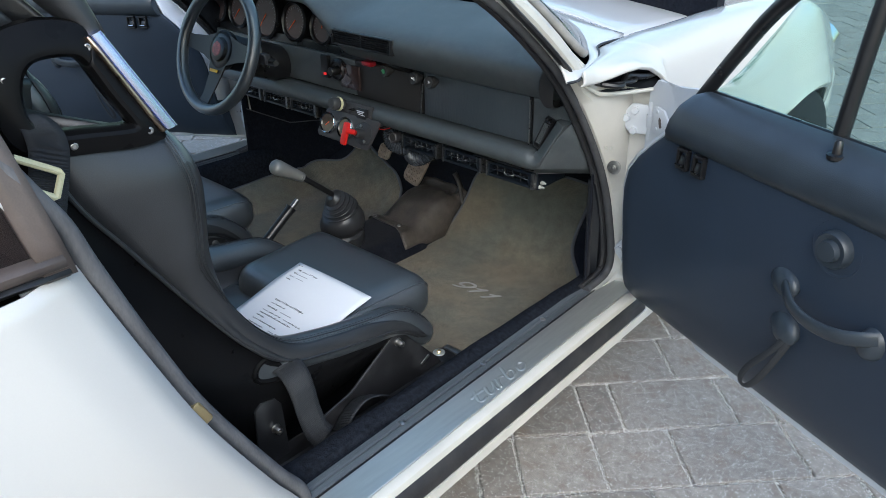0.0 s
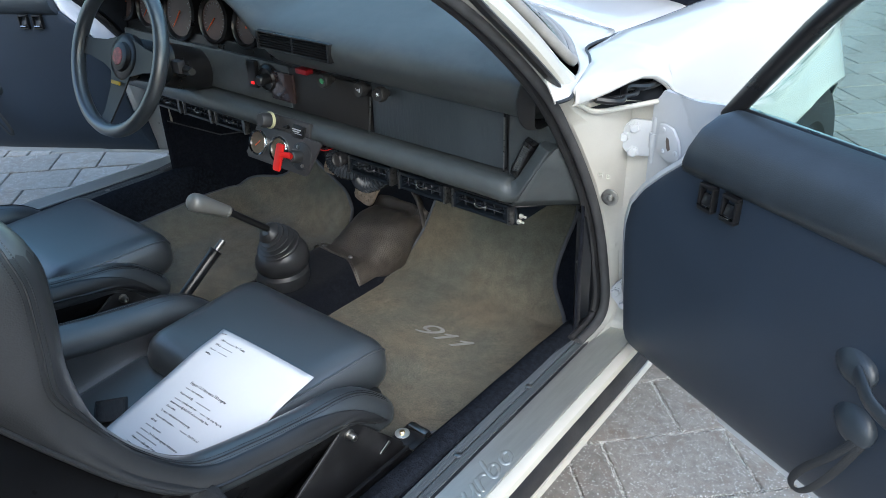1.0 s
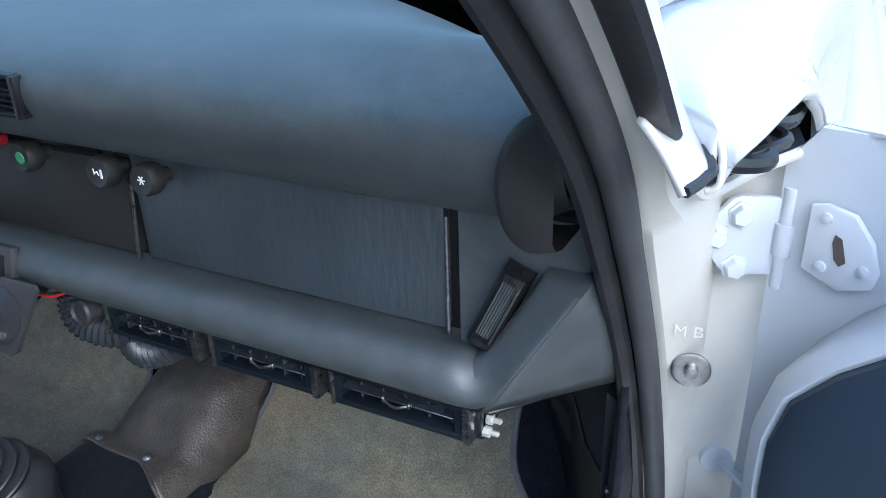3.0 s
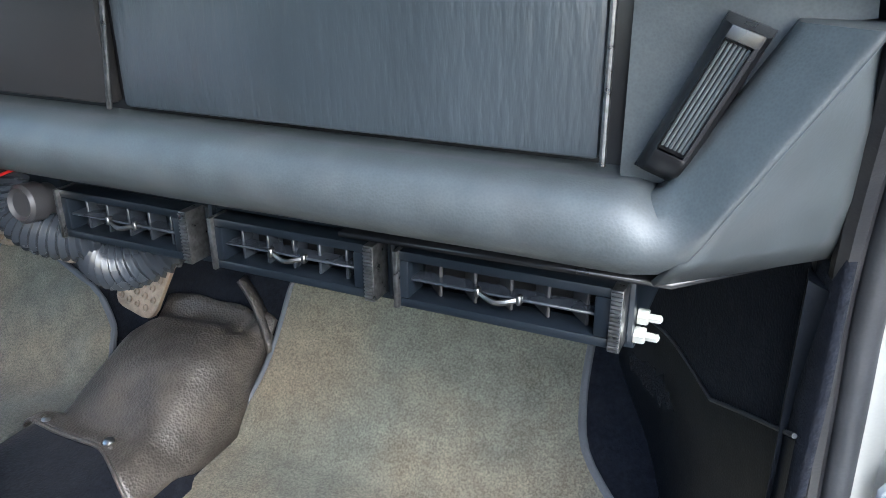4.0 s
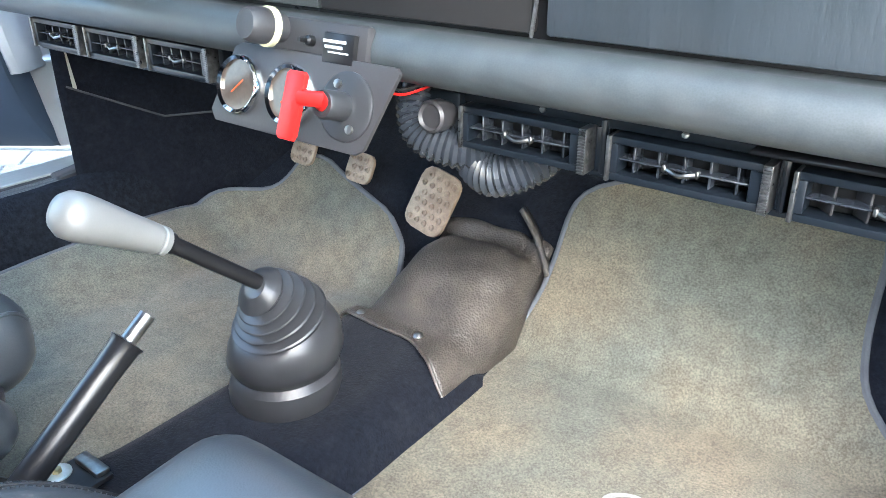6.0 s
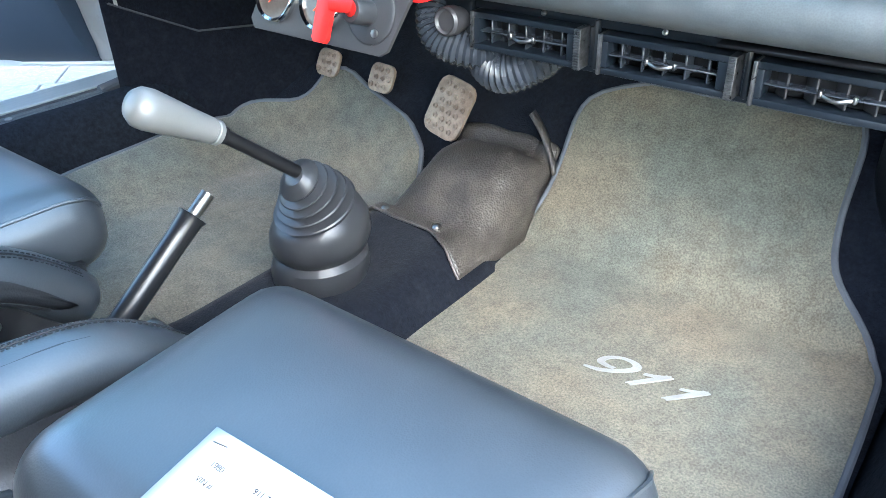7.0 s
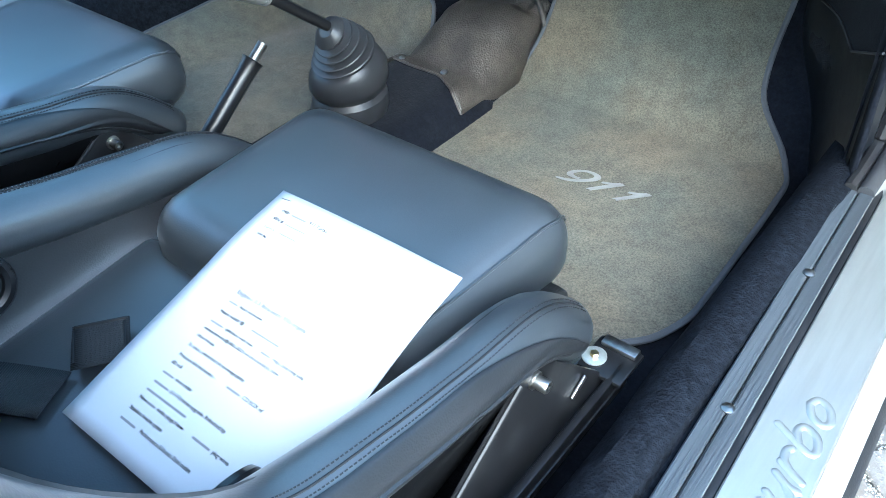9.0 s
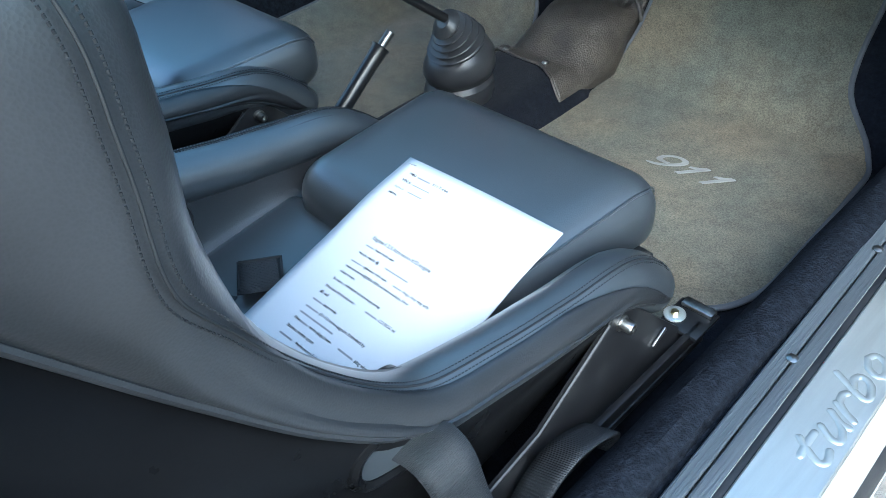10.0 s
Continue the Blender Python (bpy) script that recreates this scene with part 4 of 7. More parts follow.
# ---- doors ----
def car_door(s, angle):
    """A door swung open by angle; built in u along it, n towards the cabin, and height."""
    d = Vector((math.sin(angle), -math.cos(angle), 0))
    nv = Vector((-math.cos(angle), -math.sin(angle), 0))
    O = Vector((0.778, -0.003, 0)) if s > 0 else Vector((0.79, 0.06, 0))

    def W(u, n, z):
        p = O + d * u + nv * n
        return (s * p.x, p.y, z)
    door = thing("door_1" if s > 0 else "door_2", (s * 0.80, -0.02, 0.30), "open white car door with black vinyl inner panel" if s > 0 else "open driver's car door with black vinyl inner panel", "car door", "car doors", "structure")
    # painted shell
    bm = B()
    rows = []
    for z in np.linspace(0.30, 0.785, 18):
        bow = -0.05 * math.sin(math.pi * bez(z, 0.15, 0.95)) + 0.02
        u1 = 0.93 + 0.20 * bez(z, 0.33, 0.8)
        rows.append([W(u, n, z + (0.026 * bez(u, 0, 0.22) if z > 0.78 else 0)) for u, n in [(-0.030 + 0.022 * bez(z, 0.755, 0.79), -0.008), (-0.033 + 0.022 * bez(z, 0.755, 0.79), -0.018)] + [(uu, lerp(-0.02, bow, bez(uu, -0.02, 0.08))) for uu in np.linspace(-0.01, u1 - 0.02, 14)] + [(u1, -0.01), (u1, 0.02)] + [(uu, lerp(-0.008, 0.02, bez(uu, 0.16, 0.24))) for uu in np.linspace(u1 - 0.05, -0.004, 24)]])
    sheet(bm, rows, closed=True)
    def rim_z(u):
        return 0.785 + 0.026 * bez(u, 0, 0.22)
    bow = -0.05 * math.sin(math.pi * bez(0.785, 0.15, 0.95)) + 0.02
    sheet(bm, [[W(u, n, rim_z(u)) for n in (lerp(-0.019, bow, bez(u, -0.02, 0.08)), lerp(-0.008, 0.02, bez(u, 0.16, 0.24)))] for u in np.linspace(-0.01, 1.12, 40)])
    part("door_shell", bm, M_DOORWHITE, door, "white painted door shell")
    # inner panel
    zs = [0.306, 0.32, 0.345, 0.375, 0.41, 0.45, 0.50, 0.55, 0.59, 0.63, 0.665, 0.70, 0.735]
    u0 = [0.012, 0.008, 0.012, 0.02, 0.028, 0.030, 0.029, 0.027, 0.028, 0.038, 0.064, 0.10, 0.14]
    if s < 0:
        u0 = [u + float(np.interp(z, [0.32, 0.41, 0.55, 0.63, 0.70], [0.038, 0.034, 0.056, 0.072, 0.072])) for u, z in zip(u0, zs)]
    shift = 0.0 if s > 0 else 0.07
    nn = [0.006, 0.026, 0.046, 0.06, 0.070, 0.076, 0.080, 0.083, 0.085, 0.086, 0.087, 0.088, 0.088]
    bm = B()
    rows = []
    for z, a, n in zip(zs, u0, nn):
        e = 0.92 + 0.18 * bez(z, 0.33, 0.75)
        us = [a - 0.004, a, a + 0.004, a + 0.012] + list(np.linspace(a + 0.03, e - 0.03, 26)) + [e - 0.01, e, e + 0.003]
        ns = [min(0.0205, n), max(0.005, n - 0.012), n - 0.004, n - 0.001] + [n + 0.004 * math.sin(math.pi * i / 25) for i in range(26)] + [n - 0.002, n - 0.012, min(0.0205, n)]
        rows.append([W(u, m, z) for u, m in zip(us, ns)])
    sheet(bm, rows)
    part("inner_panel", bm, M_DOORPANEL, door, "smooth black vinyl door panel")
    # painted flange along the panel's front edge
    bm = B()
    rows = []
    for z, a, n in list(zip(zs, u0, nn))[5:] + [(0.775, 0.160 + shift, 0.084), (0.800, 0.168 + shift, 0.06)]:
        rows.append([W(a - 0.020, -0.006, z), W(a - 0.018, n - 0.03, z), W(a - 0.013, n - 0.016, z), W(a - 0.003, n - 0.010, z), W(a + 0.003, n - 0.012, z)])
    sheet(bm, rows)
    part("door_flange", bm, M_DOORWHITE, door, "white painted door flange", solid=0.002)
    for zc in (0.707, 0.40):
        bm = B()
        leaf = [(-0.004, 0.026), (0.006, 0.029), (0.026, 0.026), (0.040, 0.010), (0.047, -0.010), (0.045, -0.022), (0.024, -0.031), (0.005, -0.025), (-0.004, -0.022)]
        plate(bm, [W(u, -0.005, zc + b) for u, b in leaf], (s * nv.x, nv.y, 0), 0.005, 0.0015)
        lf = part("hinge_leaf", bm, M_DOORWHITE, door, "white painted hinge leaf with a slot")
        bm = B()
        plate(bm, [W(u - 0.019, 0.0002, zc + b) for u, b in ((0.035, 0.010), (0.040, 0.008), (0.045, -0.008), (0.041, -0.012), (0.037, -0.008), (0.034, 0.004))], (s * nv.x, nv.y, 0), 0.0006)
        part("leaf_slot", bm, M_GASKET, lf)
        for u, b in ((0.008, 0.020), (0.038, -0.010), (0.010, -0.016)):
            bm = B()
            lathe(bm, W(u, -0.0002, zc + b), (s * nv.x, nv.y, 0), [(0.0042, 0), (0.0038, 0.002), (0.001, 0.0028)], 10)
            part("rivet", bm, M_DOORWHITE, lf)
    bm = B()
    lathe(bm, W(0.077, -0.008, 0.734), (s * nv.x, nv.y, 0), [(0.0095, 0), (0.0095, 0.002), (0.0065, 0.003), (0.0065, 0.007), (0.001, 0.008)], 6)
    part("frame_bolt", bm, M_DOORWHITE, door)
    bm = B()
    tube(bm, [W(u, 0.004, 0.3035) for u in np.linspace(0.0, 0.92, 12)], 0.0032 if s > 0 else 0.0065, 8)
    part("lower_lip", bm, M_WHITE, door)
    # top pad
    prof = [(0.082, 0.722), (0.094, 0.728), (0.103, 0.745), (0.102, 0.768), (0.088, 0.795), (0.065, 0.812), (0.040, 0.817), (0.036, 0.80)]
    bm = B()
    rows = []
    for i, u in enumerate([v + shift for v in (0.137, 0.142, 0.15, 0.165, 0.19)] + list(np.linspace(0.23 + shift, 1.06, 22))):
        grow = bez(i, -3, 1.6)
        rows.append([W(u + 0.045 * (k / 7.0) * (1 - bez(u - shift, 0.15, 0.3)), lerp(0.050, n, grow), lerp(0.735, z, lerp(0.35, 1, grow)) + 0.004 * math.sin(u * 3)) for k, (n, z) in enumerate(prof)])
    vs = sheet(bm, rows)
    bm.faces.new(vs[0])
    part("top_pad", bm, M_DOORPAD, door, "satin black padded door top")
    # rocker switches
    for u in (0.204 + shift, 0.245 + shift):
        bm = B()
        c = Vector(W(u, 0.094, 0.709))
        rot = Matrix(((s * d.x, s * nv.x, 0, 0), (d.y, nv.y, 0, 0), (0, 0, 1, 0), (0, 0, 0, 1)))
        for off, size in (((0, 0, 0.017), (0.026, 0.012, 0.005)), ((0, 0, -0.017), (0.026, 0.012, 0.005)), ((-0.0115, 0, 0), (0.004, 0.012, 0.03)), ((0.0115, 0, 0), (0.004, 0.012, 0.03))):
            box(bm, c + rot.to_3x3() @ Vector(off), size, rot, 0.0012)
        sw = part("window_switch", bm, M_PLASTIC, door, "black window rocker switch")
        bm = B()
        box(bm, c + rot.to_3x3() @ Vector((0, -0.002, -0.004)), (0.018, 0.010, 0.018), rot @ Matrix.Rotation(0.35, 4, "X"), 0.003)
        part("rocker_key", bm, M_PLASTIC, sw)
        bm = B()
        tube(bm, [W(u - 0.008, 0.104, 0.700), W(u + 0.008, 0.104, 0.700)], 0.0014, 6)
        part("bright_edge", bm, M_CHROME, sw)
    # flat grab handle with cupped ends
    bm = B()
    face = (s * nv.x, nv.y, 0)
    tube(bm, [W(u, n, z) for u, n, z in catmull([(0.462, 0.094, 0.594), (0.476, 0.104, 0.593), (0.488, 0.112, 0.589), (0.504, 0.117, 0.580), (0.53, 0.120, 0.574), (0.56, 0.120, 0.573), (0.592, 0.117, 0.578), (0.617, 0.108, 0.586), (0.632, 0.094, 0.590)], 36)], 0.0125, 14, flat=0.42, up=face)
    part("grab_handle", bm, M_DOORPAD, door, "flat black grab handle")
    for u, z, ru0, rz0, lean in ((0.456, 0.594, 0.030, 0.024, 0.016), (0.474, 0.518, 0.030, 0.026, 0.014), (0.624, 0.577, 0.020, 0.027, -0.006)):
        bm = B()
        rows = []
        for k in range(9):
            a = k / 8 * math.pi / 2
            h = math.sin(a)
            shrink = math.cos(a) ** 0.8
            rows.append([W(u + lean * h + ru0 * shrink * math.cos(t), 0.083 + 0.021 * h, z - 0.004 * h + rz0 * shrink * math.sin(t)) for t in np.linspace(0, 2 * math.pi, 24, endpoint=False)])
        sheet(bm, rows, closed=True)
        part("handle_cup", bm, M_DOORPAD, door, "flattened black cup")
    bm = B()
    loop = catmull([W(*p) for p in ((0.492, 0.100, 0.510), (0.472, 0.110, 0.472), (0.446, 0.115, 0.433), (0.434, 0.115, 0.405), (0.435, 0.113, 0.391), (0.446, 0.111, 0.391), (0.462, 0.110, 0.412), (0.482, 0.108, 0.455), (0.498, 0.098, 0.506))], 44)
    tube(bm, loop, 0.0055, 8, flat=0.35, up=face)
    part("pull_strap", bm, M_WEB, door, "black webbing pull loop")
    # round knob
    bm = B()
    lathe(bm, W(0.536, 0.084, 0.686), (s * nv.x, nv.y, 0), [(0.046, 0), (0.046, 0.004), (0.042, 0.008), (0.035, 0.005), (0.026, 0.004)], 32)
    ring = part("knob_plate", bm, M_DOORPANEL, door)
    bm = B()
    lathe(bm, W(0.536, 0.088, 0.686), (s * nv.x, nv.y, 0), [(0.029, 0), (0.028, 0.014), (0.025, 0.019), (0.017, 0.017), (0.015, 0.026), (0.001, 0.027)], 28)
    part("mirror_knob", bm, M_DOORPAD, ring, "black round knob")
    # window frame, glass and lock pin
    for pts, r, nm in (([W(0.16, 0.03, 0.80), W(0.235, 0.03, 0.90), W(0.31, 0.026, 0.99), W(0.45, 0.0, 1.12), W(0.62, -0.03, 1.19), W(0.9, -0.05, 1.20)], 0.013, "window_frame"),
                       ([W(0.452, 0.03, 0.81), W(0.458, 0.02, 0.95), W(0.465, 0.0, 1.12)], 0.012, "window_post"),
                       ([W(0.17, 0.032, 0.813), W(0.5, 0.032, 0.815), W(1.06, 0.032, 0.815)], 0.007, "window_weatherstrip")):
        bm = B()
        tube(bm, catmull(pts, 20), r, 10)
        part(nm, bm, M_PLASTIC, door, "black window frame")
    bm = B()
    sheet(bm, [[W(lerp(0.18, 1.06, f), lerp(0.028, -0.03, g), lerp(0.812, min(1.19, 0.812 + 1.25 * f + 0.02), g)) for f in np.linspace(0, 1, 14)] for g in np.linspace(0, 1, 5)])
    g = part("window_glass", bm, M_GREEN, door, "green-tinted window glass", solid=0.004)
    g.visible_shadow = False
    bm = B()
    lathe(bm, W(0.488, 0.075, 0.803), (0, 0, 1), [(0.013, 0), (0.013, 0.006), (0.007, 0.008), (0.006, 0.024), (0.004, 0.027), (0.001, 0.027)], 16)
    part("lock_pin", bm, M_PLASTIC, door, "black lock pin")
    return door


car_door(1, radians(67))
car_door(-1, radians(57))

# ---- dashboard ----
dash = thing("dashboard", (0, 0.0, 0.57), "black padded vinyl dashboard with glove box and lower knee roll", "dashboard")


def dash_pad():
    bm = B()
    rows = []
    for x in np.concatenate([np.linspace(-0.66, -0.20, 16), np.linspace(-0.18, 0.04, 14), np.linspace(0.06, 0.60, 24), [0.615, 0.63, 0.638, 0.641]]):
        w = 1 - bez(x, -0.17, 0.0)
        end = bez(x, 0.60, 0.645)
        A = np.array([(-0.06, 0.742), (-0.104, 0.737), (-0.124, 0.742), (-0.141, 0.760), (-0.154, 0.786), (-0.149, 0.809), (-0.120, 0.828), (-0.04, 0.848), (0.06, 0.868), (0.15, 0.878)])
        H = np.array([(-0.02, 0.842), (-0.09, 0.846), (-0.130, 0.850), (-0.139, 0.855), (-0.140, 0.862), (-0.132, 0.870), (-0.105, 0.880), (-0.05, 0.888), (0.04, 0.888), (0.15, 0.882)])
        P = A * (1 - w) + H * w
        mid = np.array((-0.09, 0.785))
        P = P * (1 - 0.25 * end ** 2) + mid * 0.25 * end ** 2
        P[:, 0] -= 0.05 * bez(abs(x), 0.3, 0.66) * (P[:, 0] > -0.05)
        ym = 0.118 - 0.214 * min(1.0, abs(x) / 0.684) ** 3.0 - 0.040
        P[:, 1] = np.where(P[:, 0] > ym, np.minimum(P[:, 1], 0.862 - 0.035 * bez(abs(x), 0.3, 0.66)), P[:, 1])
        P[:, 0] = np.minimum(P[:, 0], ym)
        rows.append([(x, a, b) for a, b in catmull(P, 26)])
    sheet(bm, rows)
    part("dash_pad", bm, M_DASH, dash, "black vinyl dash top pad")
    # end cap
    bm = B()
    cap = catmull([(0.648, 0.742), (0.628, 0.738), (0.613, 0.750), (0.606, 0.775), (0.610, 0.803), (0.624, 0.824), (0.648, 0.836)], 20)
    rows = [[(x, -0.112, z) for x, z in cap], [(x, -0.154, z) for x, z in cap], [(lerp(0.640, x, 0.94), -0.164, lerp(0.785, z, 0.94)) for x, z in cap], [(lerp(0.640, x, 0.80), -0.168, lerp(0.785, z, 0.80)) for x, z in cap]]
    vs = sheet(bm, rows)
    bm.faces.new(vs[-1])
    part("pad_end_cap", bm, M_PANEL, dash, "dull black pad end cap")
    # centre defroster outlet
    bm = B()
    for a, b, c, e in (((0.078, -0.1540, 0.807), (0.205, 0.010, 0.004), 0, 0), ((0.078, -0.1535, 0.774), (0.215, 0.010, 0.004), 0, 0)):
        box(bm, a, b, bevel=0.0015)
    for x in (-0.025, 0.181):
        box(bm, (x, -0.1545, 0.790), (0.008, 0.010, 0.036), bevel=0.0015)
    box(bm, (0.078, -0.1545, 0.790), (0.006, 0.006, 0.032))
    o = part("centre_vent", bm, M_PLASTIC, dash, "black slatted centre air outlet")
    bm = B()
    box(bm, (0.078, -0.1490, 0.790), (0.20, 0.004, 0.032))
    part("vent_back", bm, M_STITCH, o)
    for k in range(6):
        bm = B()
        box(bm, (0.078, -0.1545, 0.778 + 0.005 * k), (0.198, 0.008, 0.0016), Matrix.Rotation(0.5, 4, "X"))
        part("slat", bm, M_PLASTIC, o)
    # defroster slots by the screen
    bm = B()
    box(bm, (0.18, 0.085, 0.8745), (0.30, 0.018, 0.004), Matrix.Rotation(0.06, 4, "X"), 0.0015)
    part("defroster_slot", bm, M_STITCH, dash)


def dash_face():
    def slab(name, x0, x1, z0, z1, y, m, label="", t=0.012, bev=0.003):
        bm = B()
        box(bm, ((x0 + x1) / 2, y + t / 2, (z0 + z1) / 2), (x1 - x0, t, z1 - z0), bevel=bev)
        return part(name, bm, m, dash, label)
    slab("fascia", -0.655, 0.590, 0.585, 0.745, -0.088, M_PLASTIC, t=0.02)
    slab("glove_box_lid", 0.2300, 0.5415, 0.6295, 0.733, -0.101, M_GLOVE, "creased black vinyl glove box lid")
    slab("blank_panel", -0.012, 0.2170, 0.6295, 0.722, -0.1, M_PANEL, "smooth dark grey radio blanking panel")
    bm = B()
    plate(bm, [(0.553, -0.101, 0.622), (0.583, -0.101, 0.622), (0.640, -0.101, 0.700), (0.6515, -0.101, 0.702), (0.648, -0.101, 0.735), (0.553, -0.101, 0.735)], (0, 1, 0), 0.012, 0.002)
    part("end_panel", bm, M_DASH, dash)
    slab("switch_fascia", -0.655, -0.016, 0.6295, 0.722, -0.098, M_DASH)
    slab("under_shelf", -0.655, 0.575, 0.5915, 0.600, -0.098, M_PLASTIC, t=0.11)
    for x, z1 in ((0.2235, 0.704), (0.5445, 0.726)):
        bm = B()
        lean = 0.006 if x < 0.3 else 0.0
        tube(bm, [(x - lean * 0.7, -0.1035, 0.628), (x + lean, -0.1035, z1)], 0.0018, 8)
        part("bright_strip", bm, M_EDGEBAR, dash, "thin bright trim strip")
    # knee roll, turning up at its end
    prof = [(0.022, -0.086), (0.0205, -0.100), (0.0230, -0.118), (0.0188, -0.132), (0.0075, -0.140), (-0.006, -0.140), (-0.0170, -0.132), (-0.0230, -0.116), (-0.0235, -0.092)]
    path = [(x, 0.603) for x in np.linspace(-0.655, 0.530, 60)] + [(0.550, 0.603), (0.564, 0.603), (0.574, 0.6045), (0.582, 0.609)] + [(0.588 + 0.048 * f, 0.617 + 0.080 * f) for f in (0.0, 0.06, 0.15, 0.3, 0.5, 0.7, 0.85, 0.95, 1.05)]
    # flat-faced section of the rising arm: inner edge, face, crisp outer crease, flank
    arm = [(0.0135, -0.094), (0.0135, -0.108), (0.0125, -0.1160), (0.006, -0.1225), (-0.003, -0.1300), (-0.0105, -0.1360), (-0.0137, -0.1362), (-0.0150, -0.132), (-0.0150, -0.094)]
    bm = B()
    rows = []
    for i, (x, z) in enumerate(path):
        x0, z0 = path[max(0, i - 1)]
        x1, z1 = path[min(len(path) - 1, i + 1)]
        d = Vector((x1 - x0, 0, z1 - z0)).normalized()
        inner = Vector((-d.z, 0, d.x))
        bend = bez(x, 0.566, 0.592)
        cut = -0.6 * bez(z, 0.66, 0.70)
        round_, flat_ = catmull(prof, 33), catmull(arm, 33)
        rows.append([(x + (inner.x + d.x * cut) * o, y + 0.0010 * noise.noise((x * 14, y * 20, z * 14)), z + (inner.z + d.z * cut) * o) for o, y in ((lerp(p[0], q[0], bend), lerp(p[1], q[1], bend)) for p, q in zip(round_, flat_))])
    vs = sheet(bm, rows)
    bm.faces.new(vs[-1])
    part("knee_roll", bm, M_DASH, dash, "black vinyl knee roll with creases")
    # cheek: from the crease back to the door side
    bm = B()
    crease = [(0.578, -0.128, 0.581), (0.5890, -0.1335, 0.596), (0.5982, -0.1345, 0.611), (0.6222, -0.1345, 0.651), (0.6510, -0.1340, 0.7005)]
    back = [(0.655, -0.026, 0.568), (0.657, -0.036, 0.585), (0.660, -0.050, 0.61), (0.659, -0.078, 0.657), (0.6535, -0.100, 0.7005)]
    sheet(bm, [[tuple(lerp(np.array(p), np.array(q), f)) for p, q in zip(crease, back)] for f in np.linspace(0, 1, 8)])
    part("side_cheek", bm, M_DASH, dash, "black dash side cheek", solid=0.003)
    bm = B()
    sheet(bm, [[(0.586, -0.12, 0.5775), (0.653, -0.02, 0.5665)], [(0.40, -0.12, 0.575), (0.40, -0.02, 0.572)]])
    part("roll_underside", bm, M_PLASTIC, dash, solid=0.003)
    # end moulding: a leaning bar with a sunk ribbed field
    foot, head = np.array((0.571, 0.0, 0.628)), np.array((0.6045, 0.0, 0.6997))
    run = (head - foot) / np.linalg.norm(head - foot)
    wide = np.array((run[2], 0.0, -run[0]))

    def on_bar(f, g, y):
        """f along the bar, g across it in metres, y towards the cabin."""
        q = foot + (head - foot) * f + wide * g
        return (q[0], y, q[2] + 0.10 * g)
    bm = B()
    rows = []
    for f, lift in ((0.0, -0.002), (0.02, 0.007), (0.10, 0.0135), (0.20, 0.0165), (0.205, 0.0165), (0.90, 0.0165), (0.905, 0.0165), (0.97, 0.015), (1.0, 0.002)):
        rows.append([on_bar(f, g, -0.106 - lift * k) for g, k in ((-0.0115, -0.6), (-0.0105, 0.55), (-0.0075, 0.92), (-0.0060, 1.0), (0.0072, 1.0), (0.0092, 0.93), (0.0112, 0.60), (0.0118, -0.6))])
    vs = sheet(bm, rows, skip=lambda i, j: 4 <= i <= 4 and j == 3)
    bm.faces.new(vs[0])
    bm.faces.new(list(reversed(vs[-1])))
    g = part("grab_moulding", bm, M_PLASTIC, dash, "black ribbed dash end moulding")
    bm = B()
    sheet(bm, [[on_bar(f, -0.0062, -0.1225), on_bar(f, -0.0058, -0.1190), on_bar(f, 0.0070, -0.1190), on_bar(f, 0.0074, -0.1225)] for f in (0.205, 0.55, 0.90)])
    part("ribbed_field", bm, M_PLASTIC, g)
    for k in range(6):
        bm = B()
        o = (k - 2.5) * 0.0021 + 0.0006
        tube(bm, [on_bar(0.23, o, -0.1196), on_bar(0.88, o, -0.1196)], 0.0008, 6)
        part("rib", bm, M_DASH, g)
    # pull knobs under the pad
    for x, z, m in ((0.122, 0.719, M_PLASTIC), (0.222, 0.719, M_PLASTIC), (0.2735, 0.719, M_PLASTIC)):
        bm = B()
        lathe(bm, (x, -0.10, z), (0, -1, 0.1), [(0.007, 0), (0.007, 0.012), (0.0135, 0.014), (0.0145, 0.018), (0.0145, 0.026), (0.0125, 0.030), (0.008, 0.0285), (0.001, 0.0285)], 24)
        k = part("pull_knob", bm, M_PANEL, dash, "black round pull knob")
        bm = B()
        c = Vector((x, -0.1292, z + 0.003))
        if x > 0.24:
            for a in range(3):
                t = a * math.pi / 3
                tube(bm, [c + Vector((0.004 * math.cos(t), 0, 0.004 * math.sin(t))), c - Vector((0.004 * math.cos(t), 0, 0.004 * math.sin(t)))], 0.0006, 5)
        elif x > 0.15:
            tube(bm, [c + Vector(v) for v in ((-0.005, 0, 0.003), (-0.004, 0, -0.002), (-0.001, 0, 0.001), (0.001, 0, -0.003))], 0.0006, 5)
            box(bm, c + Vector((0.004, 0, -0.001)), (0.002, 0.001, 0.008))
        else:
            lathe(bm, c, (0, -1, 0), [(0.006, 0), (0.005, 0.001), (0.001, 0.001)], 12)
        part("knob_mark", bm, M_PAPER if x > 0.15 else mat("green_lens", (0.05, 0.25, 0.1), 0.3), k)
    bm = B()
    box(bm, (0.048, -0.108, 0.7255), (0.034, 0.02, 0.011), bevel=0.002)
    part("warning_switch", bm, mat("dark_red_lens", (0.25, 0.01, 0.015), 0.3), dash, "dark red warning switch")
    # ignition surround, lamp and pinkish display
    bm = B()
    lathe(bm, (-0.078, -0.098, 0.688), (0, -1, 0), [(0.030, 0), (0.030, 0.008), (0.024, 0.014), (0.022, 0.008), (0.012, 0.008), (0.012, 0.03), (0.009, 0.034), (0.001, 0.034)], 28)
